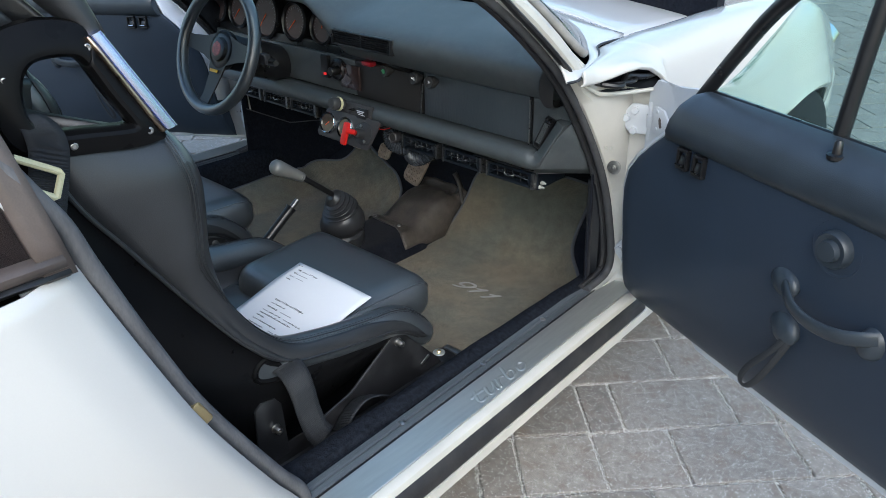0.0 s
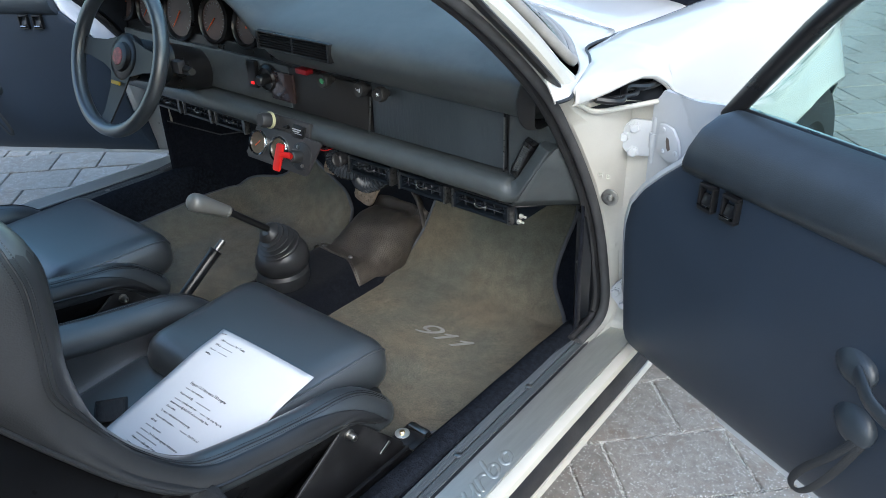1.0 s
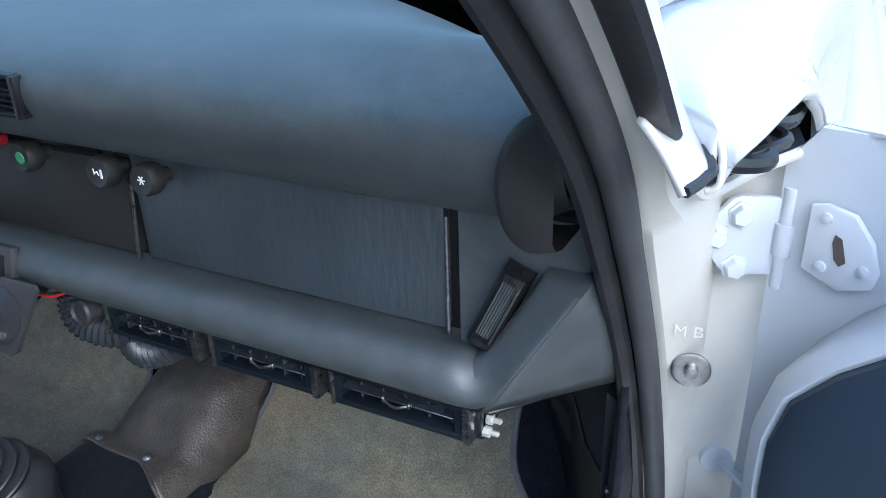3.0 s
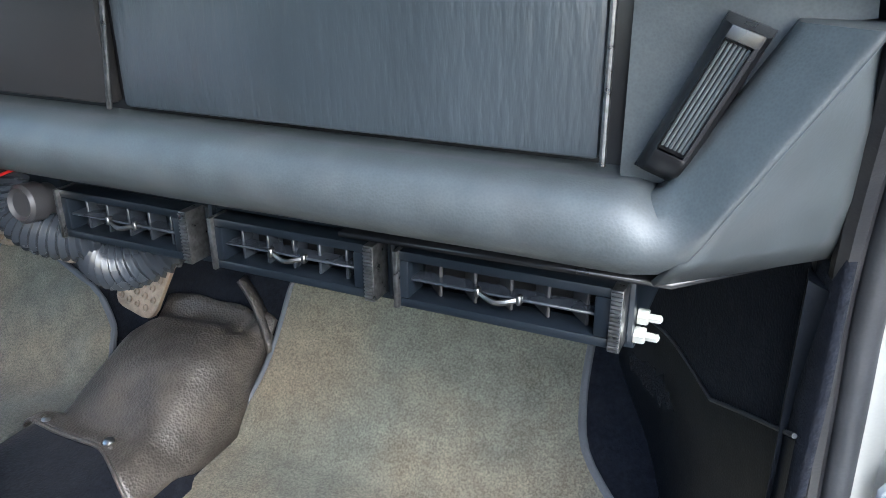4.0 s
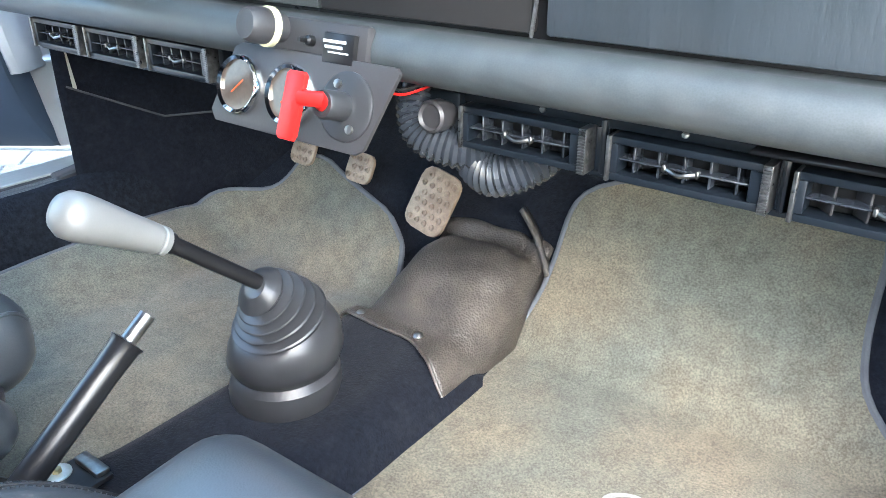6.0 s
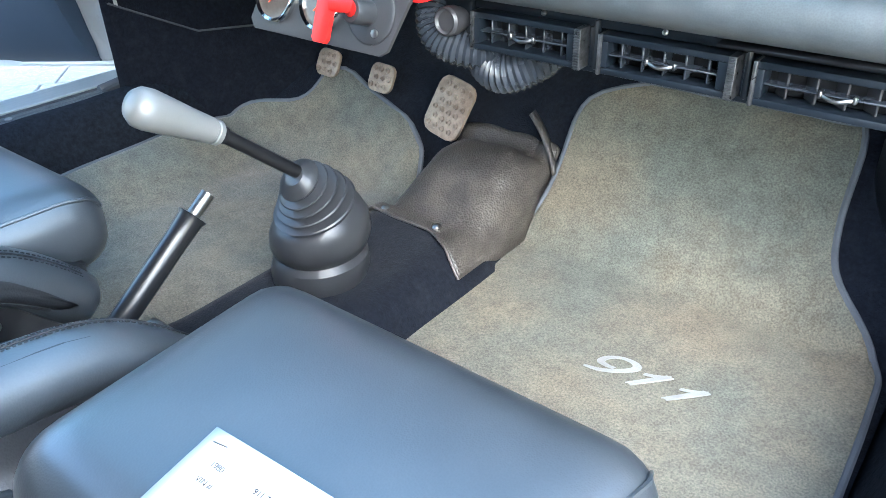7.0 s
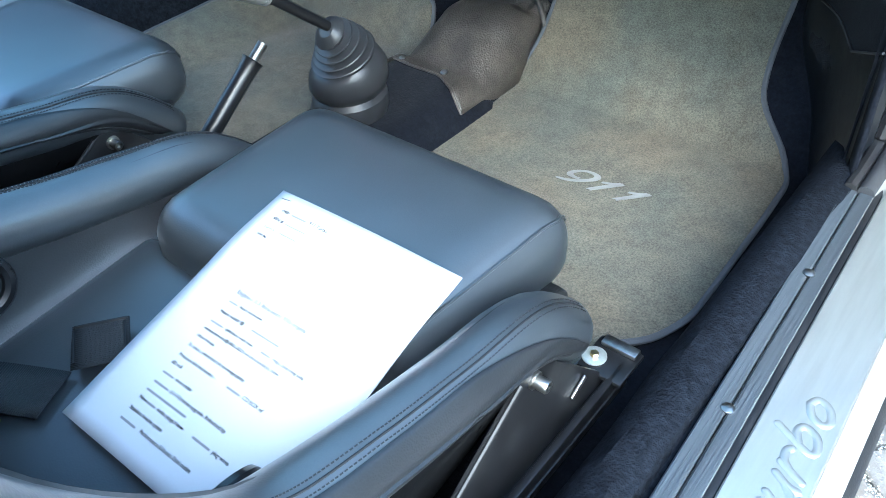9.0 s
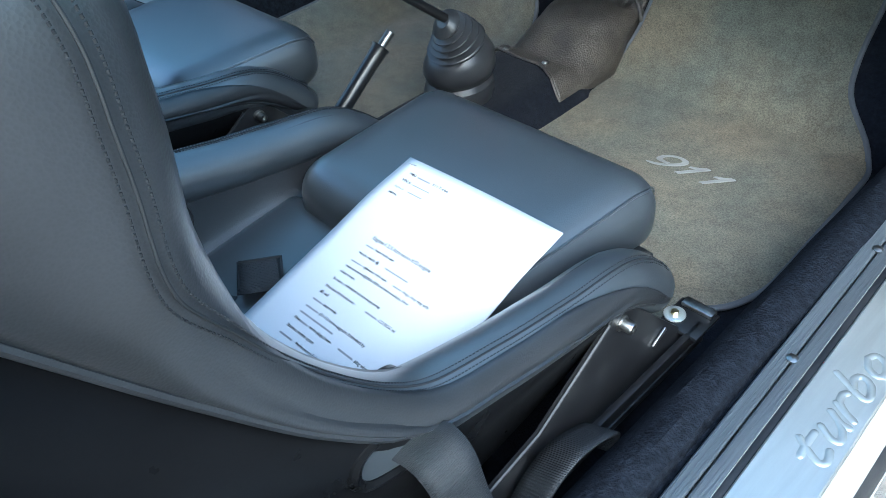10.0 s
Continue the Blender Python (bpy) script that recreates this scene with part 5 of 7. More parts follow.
    part("round_switch", bm, M_PLASTIC, dash, "black round rotary switch")
    bm = B()
    box(bm, (-0.030, -0.104, 0.678), (0.072, 0.008, 0.062), bevel=0.002)
    part("display_window", bm, mat("tinted_display", (0.045, 0.028, 0.026), 0.14, coat=0.5), dash, "dark tinted display window")
    bm = B()
    box(bm, (-0.128, -0.104, 0.690), (0.03, 0.012, 0.06), bevel=0.003)
    sw = part("rocker_switch", bm, M_PLASTIC, dash)
    bm = B()
    box(bm, (-0.124, -0.1115, 0.672), (0.009, 0.004, 0.006), bevel=0.001)
    part("lamp_lens", bm, M_LED, sw, "small red lamp")
    # knob and label plate on the roll
    bm = B()
    box(bm, (0.018, -0.139, 0.611), (0.135, 0.012, 0.034), Matrix.Rotation(-0.25, 4, "X"), 0.004)
    sp = part("switch_plate", bm, M_GREY, dash, "dark grey auxiliary switch plate")
    bm = B()
    lathe(bm, (-0.020, -0.142, 0.617), (-0.1, -1, 0.25), [(0.013, 0), (0.013, 0.012), (0.015, 0.013), (0.016, 0.018), (0.016, 0.034), (0.013, 0.040), (0.001, 0.041)], 24)
    part("rheostat_knob", bm, M_GREY, sp, "grey round knob")
    bm = B()
    lathe(bm, (-0.020, -0.143, 0.617), (-0.1, -1, 0.25), [(0.0165, 0.011), (0.018, 0.012), (0.018, 0.017), (0.0165, 0.018)], 24)
    part("knob_ring", bm, M_CREAM, sp)
    bm = B()
    box(bm, (0.058, -0.1475, 0.608), (0.036, 0.008, 0.026), Matrix.Rotation(-0.25, 4, "X"), 0.0015)
    lp = part("label_plate", bm, M_PLASTIC, sp)
    for k, (dx, w) in enumerate(((0, 0.026), (-0.003, 0.02), (0.001, 0.024), (-0.004, 0.016))):
        bm = B()
        box(bm, (0.058 + dx, -0.1525 - 0.0013 * (1.5 - k), 0.6155 - 0.0052 * k), (w, 0.0012, 0.0024))
        part("label_bar", bm, M_PAPER, lp)
    bm = B()
    lathe(bm, (0.022, -0.146, 0.611), (0, -1, 0.25), [(0.005, 0), (0.0045, 0.006), (0.002, 0.008), (0.002, 0.016), (0.0005, 0.016)], 12)
    part("toggle", bm, M_PLASTIC, sp)


def gauges():
    bm = B()
    sheet(bm, [[(x, -0.070 + 0.02 * bez(z, 0.70, 0.86), z) for z in np.linspace(0.715, 0.862, 8)] for x in np.linspace(-0.66, -0.085, 12)])
    pod = part("gauge_panel", bm, M_PLASTIC, dash, solid=0.004)
    nrm = Vector((0, -1, 0.18)).normalized()
    up = Vector((0, 0.18, 1)).normalized()
    for x, r, a in ((-0.640, 0.040, 200), (-0.535, 0.045, 230), (-0.405, 0.058, 235), (-0.272, 0.048, 228), (-0.155, 0.042, 80)):
        c = Vector((x, -0.076, 0.783))
        bm = B()
        lathe(bm, c, nrm, [(r + 0.006, -0.012), (r + 0.006, 0.012), (r + 0.001, 0.016), (r - 0.003, 0.012), (r - 0.004, 0.004)], 36)
        g = part("gauge", bm, M_PLASTIC, pod, "round instrument with faded brown dial")
        bm = B()
        lathe(bm, c + nrm * 0.006, nrm, [(r - 0.004, 0), (r - 0.004, 0.001), (0.001, 0.001)], 32)
        part("dial", bm, M_DIAL, g)
        bm = B()
        for k in range(21):
            t = radians(225 - 270 * k / 20)
            dv = Vector((1, 0, 0)) * math.cos(t) + up * math.sin(t)
            tube(bm, [c + nrm * 0.0076 + dv * (r * 0.80), c + nrm * 0.0076 + dv * (r * (0.72 if k % 2 else 0.66))], 0.0007, 4)
        part("tick_marks", bm, M_GREYPRINT, g)
        bm = B()
        dv = Vector((1, 0, 0)) * math.cos(radians(a)) + up * math.sin(radians(a))
        tube(bm, [c + nrm * 0.0095 - dv * r * 0.1, c + nrm * 0.0095 + dv * r * 0.74], [0.0018, 0.0008], 6)
        part("needle", bm, M_NEEDLE, g)


dash_pad()
dash_face()
gauges()


def air_outlet(owner, x0, x1, z0, z1, y, lit):
    """A rectangular outlet: frame, blades and thumb tab; lit turns the blades and paints them lighter."""
    w, h = x1 - x0, z1 - z0
    cx, cz = (x0 + x1) / 2, (z0 + z1) / 2
    # wide sunk margins round the blades: left, right, bottom and top
    ml, mr, mz = 0.0085, 0.0150, 0.0060
    bm = B()
    for a, b in (((cx, y, z1 - mz / 2), (w, 0.020, mz)), ((cx, y, z0 + mz / 2), (w, 0.020, mz)), ((x0 + ml / 2, y, cz), (ml, 0.020, h - 2 * mz)), ((x1 - mr / 2, y, cz), (mr, 0.020, h - 2 * mz))):
        box(bm, a, b, bevel=0.0012)
    v = part("air_outlet", bm, M_VENT, owner, "black rectangular air outlet with blades")
    gx0, gx1 = x0 + ml, x1 - mr
    gw, gh, gc = gx1 - gx0, h - 2 * mz, (gx0 + gx1) / 2
    bm = B()
    box(bm, (gc, y + 0.020, cz), (gw + 0.006, 0.002, gh + 0.006))
    part("outlet_back", bm, M_STITCH, v)
    bm = B()
    box(bm, (gc, y - 0.0015, cz), (gw, 0.013, 0.0018), bevel=0.0006, seg=1)
    part("slat", bm, M_BLADE, v)
    k = 5
    for i in range(k):
        bm = B()
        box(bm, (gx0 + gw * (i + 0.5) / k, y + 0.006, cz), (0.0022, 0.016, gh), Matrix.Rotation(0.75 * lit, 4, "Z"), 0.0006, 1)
        # the light on turned blades is put into their colour as lighter grey
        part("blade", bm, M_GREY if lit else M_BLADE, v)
    # thumb tab: a bowed bar with a square clip at each end
    bm = B()
    tube(bm, catmull([(gc - 0.014, y - 0.006, cz), (gc - 0.008, y - 0.0095, cz - 0.0012), (gc, y - 0.0115, cz - 0.0026), (gc + 0.008, y - 0.0095, cz - 0.0012), (gc + 0.014, y - 0.006, cz)], 12), 0.0013, 6, flat=1.4)
    for e in (-1, 1):
        box(bm, (gc + e * 0.0125, y - 0.0075, cz), (0.0030, 0.005, 0.0060), bevel=0.0008, seg=1)
    part("thumb_tab", bm, M_TAB, v)
    # worn raised bars at both ends, the wide one ribbed
    bm = B()
    box(bm, (x0 + 0.0012, y - 0.0035, cz), (0.0034, 0.019, h + 0.001), bevel=0.001)
    part("end_bar", bm, M_EDGEBAR, v)
    bm = B()
    box(bm, (x1 - 0.0030, y - 0.0030, cz), (0.0068, 0.019, h + 0.001), bevel=0.0008)
    for i in range(15):
        box(bm, (x1 - 0.0030, y - 0.0130, z0 + h * (i + 0.5) / 15), (0.0056, 0.0016, 0.0011))
    part("end_bar", bm, M_EDGEBAR, v)


def vent_units():
    u = thing("under_dash_vent_unit", (0.34, -0.04, 0.52), "black air conditioning outlet unit hung under the dash", "vent unit", "vent units")
    bm = B()
    box(bm, (0.34, -0.035, 0.5725), (0.46, 0.10, 0.006), bevel=0.002)
    box(bm, (0.34, -0.035, 0.5245), (0.45, 0.10, 0.005), bevel=0.002)
    for x in (0.281, 0.4185, 0.5625):
        box(bm, (x, -0.04, 0.548), (0.006, 0.104, 0.046), bevel=0.003)
    box(bm, (0.126, -0.04, 0.550), (0.036, 0.104, 0.042), bevel=0.004)
    part("housing", bm, M_VENT, u)
    bm = B()
    box(bm, (0.3560, -0.0855, 0.5690), (0.420, 0.006, 0.0105), bevel=0.001)
    box(bm, (0.3560, -0.0855, 0.5245), (0.420, 0.006, 0.0050), bevel=0.001)
    for x0, x1 in ((0.2735, 0.2850), (0.4135, 0.4215), (0.5612, 0.5655)):
        box(bm, ((x0 + x1) / 2, -0.0855, 0.5455), (x1 - x0, 0.006, 0.036), bevel=0.001)
    part("face_plate", bm, M_VENT, u, "blue-black outlet face plate")
    air_outlet(u, 0.152, 0.273, 0.5275, 0.5640, -0.093, 0)
    air_outlet(u, 0.291, 0.413, 0.5275, 0.5630, -0.093, 0)
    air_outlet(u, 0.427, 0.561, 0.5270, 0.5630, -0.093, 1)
    bm = B()
    plate(bm, [(0.565, -0.10, 0.5725), (0.590, -0.102, 0.5725), (0.598, -0.096, 0.5725), (0.598, -0.086, 0.5725), (0.588, -0.078, 0.5725), (0.565, -0.075, 0.5725)], (0, 0, 1), 0.0022)
    part("bracket_tab", bm, M_BLACKSTEEL, u)
    for y, z in ((-0.080, 0.5385), (-0.086, 0.530)):
        bm = B()
        lathe(bm, (0.5652, y, z), (1, 0, 0), [(0.0048, 0), (0.0048, 0.005), (0.0044, 0.006), (0.0025, 0.006), (0.0025, 0.0125), (0.001, 0.0135)], 6)
        part("bolt", bm, mat("white_zinc", (0.50, 0.50, 0.46), 0.4, 0.4), u, "bright plated bolt")
    bm = B()
    lathe(bm, (0.130, -0.092, 0.551), (0, -1, 0.1), [(0.012, 0), (0.012, 0.010), (0.0145, 0.011), (0.0145, 0.024), (0.012, 0.0265), (0.0095, 0.024), (0.001, 0.024)], 24)
    part("fan_knob", bm, M_GREY, u, "grey round fan knob")
    for x in (0.225, 0.345, 0.46, 0.53):
        bm = B()
        lathe(bm, (x, -0.0885, 0.5690), (0, -1, 0.3), [(0.0028, 0), (0.0028, 0.002), (0.0005, 0.003)], 8)
        part("screw", bm, M_STEEL, u)
    u2 = thing("under_dash_vent_unit", (-0.36, -0.04, 0.52), "black air outlet row below the driver's side of the dash", "vent unit", "vent units")
    bm = B()
    box(bm, (-0.375, -0.04, 0.579), (0.40, 0.10, 0.008), bevel=0.002)
    box(bm, (-0.375, -0.04, 0.532), (0.40, 0.10, 0.006), bevel=0.002)
    for x in (-0.437, -0.3075, -0.178):
        box(bm, (x, -0.042, 0.555), (0.009, 0.104, 0.046), bevel=0.003)
    part("housing", bm, M_VENT, u2)
    for a in (-0.557, -0.427, -0.298):
        air_outlet(u2, a, a + 0.114, 0.537, 0.574, -0.095, 0)


vent_units()


def cutoff_panel():
    p = thing("gauge_plate", (0.02, -0.15, 0.53), "dark grey plate with two small gauges and battery cut-off switch", "switch panel")
    rot = Matrix.Rotation(-0.30, 4, "X")
    nrm = (rot @ Vector((0, -1, 0))).normalized()
    c0 = Vector((0.020, -0.160, 0.563))
    ax, az = Vector((1, 0, 0)), (rot @ Vector((0, 0, 1))).normalized()

    def at(a, b, o=0.0):
        return c0 + ax * a + az * b + nrm * o
    bm = B()
    shape = [(-0.095, 0.034), (-0.086, 0.039), (0.104, 0.039), (0.108, 0.034), (0.082, -0.033), (0.072, -0.039), (-0.112, -0.038), (-0.119, -0.028)]
    plate(bm, [at(a, b) for a, b in shape], nrm, 0.004, 0.0012)
    part("plate", bm, M_GREY, p)
    for a, r in ((-0.079, 0.0285), (-0.011, 0.0285)):
        bm = B()
        lathe(bm, at(a, 0.0, 0.003), nrm, [(r, 0), (r, 0.006), (r - 0.002, 0.009), (r - 0.005, 0.007), (r - 0.005, 0.003)], 28)
        g = part("small_gauge", bm, M_CHROME, p, "small round gauge with bright bezel")
        bm = B()
        lathe(bm, at(a, 0.0, 0.0065), nrm, [(r - 0.004, 0), (r - 0.004, 0.001), (0.001, 0.001)], 24)
        part("dial", bm, M_TAN, g)
        bm = B()
        tube(bm, [at(a + 0.006, 0.005, 0.0085), at(a - 0.008, -0.008, 0.0085)], 0.0008, 5)
        part("needle", bm, M_NEEDLE, g)
    bm = B()
    lathe(bm, at(0.057, 0.0, 0.003), nrm, [(0.030, 0), (0.030, 0.003), (0.027, 0.005), (0.016, 0.006), (0.0125, 0.008), (0.0125, 0.030), (0.011, 0.032), (0.001, 0.032)], 28)
    sw = part("cutoff_switch", bm, M_BOOT, p, "grey round cut-off switch body")
    for b in (0.020, -0.020):
        bm = B()
        lathe(bm, at(0.058 + b * 0.5, -abs(b) * (1 if b > 0 else -1) * 0.9, 0.007), nrm, [(0.004, 0), (0.004, 0.004), (0.0005, 0.005)], 8)
        part("screw", bm, M_STEEL, sw)
    bm = B()
    tube(bm, [at(0.057, 0.0, 0.034), at(0.066, 0.004, 0.045), at(0.046, 0.002, 0.049)], 0.0065, 12)
    e = at(0.041, -0.006, 0.047)
    plate(bm, [tuple(e + ax * a + az * b) for a, b in ((-0.011, 0.026), (-0.008, 0.029), (0.007, 0.029), (0.010, 0.026), (0.006, -0.024), (0.003, -0.028), (-0.012, -0.028), (-0.015, -0.024))], nrm, 0.005, 0.0015)
    part("red_key", bm, M_RED, sw, "bright red plastic key")
    # corrugated ducts behind
    for nm, pts, r in (("flexible_duct", [(0.100, -0.05, 0.585), (0.094, -0.085, 0.560), (0.108, -0.098, 0.532), (0.145, -0.085, 0.520), (0.18, -0.05, 0.525)], 0.019),
                       ("flexible_duct", [(0.132, -0.02, 0.530), (0.140, -0.062, 0.510), (0.170, -0.078, 0.499), (0.200, -0.062, 0.510), (0.208, -0.02, 0.530)], 0.020)):
        d = thing(nm, pts[2], "ribbed black flexible air duct under the dash", "air duct", "air ducts")
        bm = B()
        tube(bm, catmull(pts, 180), [r * (1.0 + 0.075 * math.cos(i * math.pi / 3.0)) for i in range(180)], 20)
        part("duct_wall", bm, M_BLADE, d)
    wire = thing("wire", (0.10, -0.10, 0.58), "thin red and black wires beside the gauge plate", "wire")
    for o, m in ((0.0, M_RED), (0.004, M_STITCH)):
        bm = B()
        tube(bm, catmull([(0.088, -0.13, 0.573 + o), (0.105, -0.125, 0.571 + o), (0.118, -0.115, 0.575 + o), (0.125, -0.09, 0.58)], 14), 0.0012, 6)
        part("strand", bm, m, wire)


cutoff_panel()
loom = thing("cable", (-0.30, -0.02, 0.515), "thin black cable slung below the dash", "cable")
bm = B()
tube(bm, catmull([(-0.52, -0.03, 0.530), (-0.38, -0.03, 0.519), (-0.22, -0.035, 0.519), (-0.08, -0.05, 0.525), (0.03, -0.05, 0.545)], 30), 0.0024, 6)
part("sleeve", bm, M_SEAL, loom)


# ---- steering wheel ----
def steering():
    w = thing("steering_wheel", (-0.335, -0.284, 0.735), "black leather three-spoke sports steering wheel", "steering wheel")
    c = Vector((-0.335, -0.284, 0.735))
    nrm = Vector((0, -0.93, 0.37)).normalized()
    ax = Vector((1, 0, 0))
    az = Vector((0, 0.37, 0.93)).normalized()

    def at(r, deg, o=0.0):
        return c + (ax * math.cos(radians(deg)) + az * math.sin(radians(deg))) * r + nrm * o
    bm = B()
    rows = []
    for k in range(72):
        t = 5 * k
        rad = (ax * math.cos(radians(t)) + az * math.sin(radians(t)))
        o = at(0.160, t, 0.012)
        rows.append([o + rad * 0.0145 * math.cos(a) + nrm * 0.0165 * math.sin(a) for a in np.linspace(0, 2 * math.pi, 14, endpoint=False)])
    rows.append(rows[0])
    sheet(bm, rows, closed=True)
    bmesh.ops.remove_doubles(bm, verts=bm.verts, dist=1e-5)
    part("rim", bm, M_LEATHER, w, "black leather rim")
    for deg in (178, 2, 262):
        bm = B()
        pts = []
        for r, h, o in ((0.020, 0.042, 0.0), (0.075, 0.026, -0.002), (0.125, 0.019, 0.004), (0.152, 0.019, 0.010)):
            tang = (-ax * math.sin(radians(deg)) + az * math.cos(radians(deg)))
            pts.append([at(r, deg, o) + tang * h, at(r, deg, o) - tang * h, at(r, deg, o - 0.004) - tang * h, at(r, deg, o - 0.004) + tang * h])
        vs = sheet(bm, pts, closed=True)
        bm.faces.new(vs[0])
        bm.faces.new(list(reversed(vs[-1])))
        part("spoke", bm, M_PANEL, w, "flat black spoke")
    bm = B()
    lathe(bm, c, nrm, [(0.05, -0.02), (0.052, -0.004), (0.048, 0.0), (0.032, 0.002), (0.030, 0.010), (0.024, 0.0125), (0.001, 0.013)], 32)
    hub = part("hub", bm, M_PLASTIC, w, "black hub with horn button")
    bm = B()
    lathe(bm, c + nrm * 0.0125, nrm, [(0.019, 0), (0.018, 0.001), (0.001, 0.0015)], 24)
    part("horn_badge", bm, mat("badge_red", (0.28, 0.05, 0.05), 0.4, spread=0.6, spots=0.008), hub, "round red and gold horn button")
    bm = B()
    o = at(0.058, 262, 0.004)
    box(bm, o, (0.034, 0.003, 0.008), Matrix.Rotation(-0.38, 4, "X"), 0.001)
    part("badge_bar", bm, mat("badge_yellow", (0.70, 0.42, 0.02), 0.5), w, "small yellow badge")
    bm = B()
    prof = [(0.040, 0.0)]
    for k in range(8):
        prof += [(0.046, 0.004 + 0.008 * k), (0.041, 0.008 + 0.008 * k)]
    prof += [(0.05, 0.075), (0.05, 0.16), (0.04, 0.2)]
    lathe(bm, c - nrm * 0.02, -nrm, prof, 28)
    part("column_shroud", bm, M_PLASTIC, w, "ribbed black column shroud")
    for sx in (1, -1):
        bm = B()
        b = c - nrm * 0.11
        tube(bm, [b + ax * sx * 0.04, b + ax * sx * 0.085 - nrm * -0.005, b + ax * sx * 0.115 + nrm * 0.015], [0.012, 0.010, 0.008], 10)
        st = part("column_stalk", bm, M_PLASTIC, w)
        if sx > 0:
            bm = B()
            box(bm, b + ax * 0.062 + az * 0.004 + nrm * 0.014, (0.03, 0.02, 0.028), bevel=0.004)
            part("stalk_block", bm, M_GREY, st)


steering()


# ---- gear lever, hand brake, pedals ----
def gear_lever():
    g = thing("gear_lever", (-0.05, -0.16, 0.21), "gear lever with satin silver knob and ribbed grey rubber boot", "gear lever")
    base, top = np.array((-0.050, -0.160, 0.213)), np.array((0.004, -0.226, 0.395))
    prof = []
    rad = [0.060, 0.063, 0.060, 0.052, 0.059, 0.0635, 0.062, 0.056, 0.046]
    hts = [0.0, 0.018, 0.036, 0.044, 0.052, 0.068, 0.088, 0.104, 0.114]
    prof = list(zip(rad, hts))
    r, h = 0.050, 0.114
    for k in range(5):
        R = 0.050 - 0.0062 * k
        prof += [(R * 0.80, h + 0.001), (R * 0.84, h + 0.004), (R * 1.03, h + 0.0135), (R * 0.99, h + 0.0155)]
        h += 0.0165
    prof += [(0.020, h + 0.004), (0.014, h + 0.010), (0.012, h + 0.012)]
    L = h + 0.012
    bm = B()
    rows = []
    for rr, hh in prof:
        f = hh / L
        bend = f ** 1.5
        c = base * (1 - f) + top * f + np.array((-0.004, 0.022, 0.012)) * math.sin(math.pi * f) * 0.9
        d = (np.array((0, 0, 1.0)) * (1 - bend) + (np.array((-0.02, -0.68, 0.60)) * bend))
        d = Vector(d).normalized()
        sx = Vector((1, 0, 0))
        sx = (sx - d * sx.dot(d)).normalized()
        sy = d.cross(sx)
        rows.append([Vector(c) + (sx * math.cos(a) + sy * math.sin(a)) * rr for a in np.linspace(0, 2 * math.pi, 36, endpoint=False)])
    vs = sheet(bm, rows, closed=True)
    bm.faces.new(list(reversed(vs[-1])))
    part("boot", bm, M_BOOT, g, "ribbed grey rubber boot")
    bm = B()
    lathe(bm, (-0.05, -0.16, 0.207), (0, 0, 1), [(0.062, 0), (0.064, 0.004), (0.062, 0.008)], 32)
    part("boot_base", bm, M_BOOT, g, "worn base ring")
    j, tip = Vector((-0.008, -0.297, 0.463)), Vector((-0.012, -0.378, 0.517))
    s0 = Vector((0.006, -0.225, 0.397))
    d = (tip - j).normalized()
    bm = B()
    tube(bm, [s0 - d * 0.02, j + d * 0.004], 0.0075, 14)
    part("shaft", bm, M_PLASTIC, g, "black lever shaft")
    bm = B()
    lathe(bm, j, d, [(0.0095, 0), (0.0095, 0.003), (0.0075, 0.004), (0.0095, 0.006), (0.0095, 0.008)], 18)
    part("collar", bm, M_PLASTIC, g)
    bm = B()
    lathe(bm, j + d * 0.006, d, [(0.0110, 0), (0.0124, 0.001), (0.0126, 0.006), (0.0114, 0.007), (0.0114, 0.009), (0.0130, 0.0105), (0.0155, 0.04), (0.0185, 0.068), (0.0195, 0.080), (0.0185, 0.090), (0.014, 0.0965), (0.007, 0.099), (0.001, 0.0995)], 28)
    part("knob", bm, M_KNOB, g, "satin silver gear knob")


def hand_brake():
    h = thing("hand_brake", (0.02, -0.55, 0.24), "black hand brake lever with metal button between the seats", "hand brake")
    a, b, tip = Vector((0.022, -0.60, 0.245)), Vector((0.030, -0.372, 0.418)), Vector((0.031, -0.352, 0.433))
    d = (tip - b).normalized()
    bm = B()
    tube(bm, [a, a.lerp(b, 0.5)], 0.008, 10, flat=0.7)
    part("lever", bm, M_BLACKSTEEL, h)
    bm = B()
    tube(bm, [a.lerp(b, 0.42), a.lerp(b, 0.46), a.lerp(b, 0.9), b - d * 0.004, b, b + d * 0.001], [0.009, 0.0115, 0.0115, 0.0125, 0.0145, 0.009], 16)
    part("grip", bm, M_PLASTIC, h, "glossy black grip")
    bm = B()
    tube(bm, [b, tip], 0.0065, 14)
    part("button", bm, M_TAB, h, "metal release button")


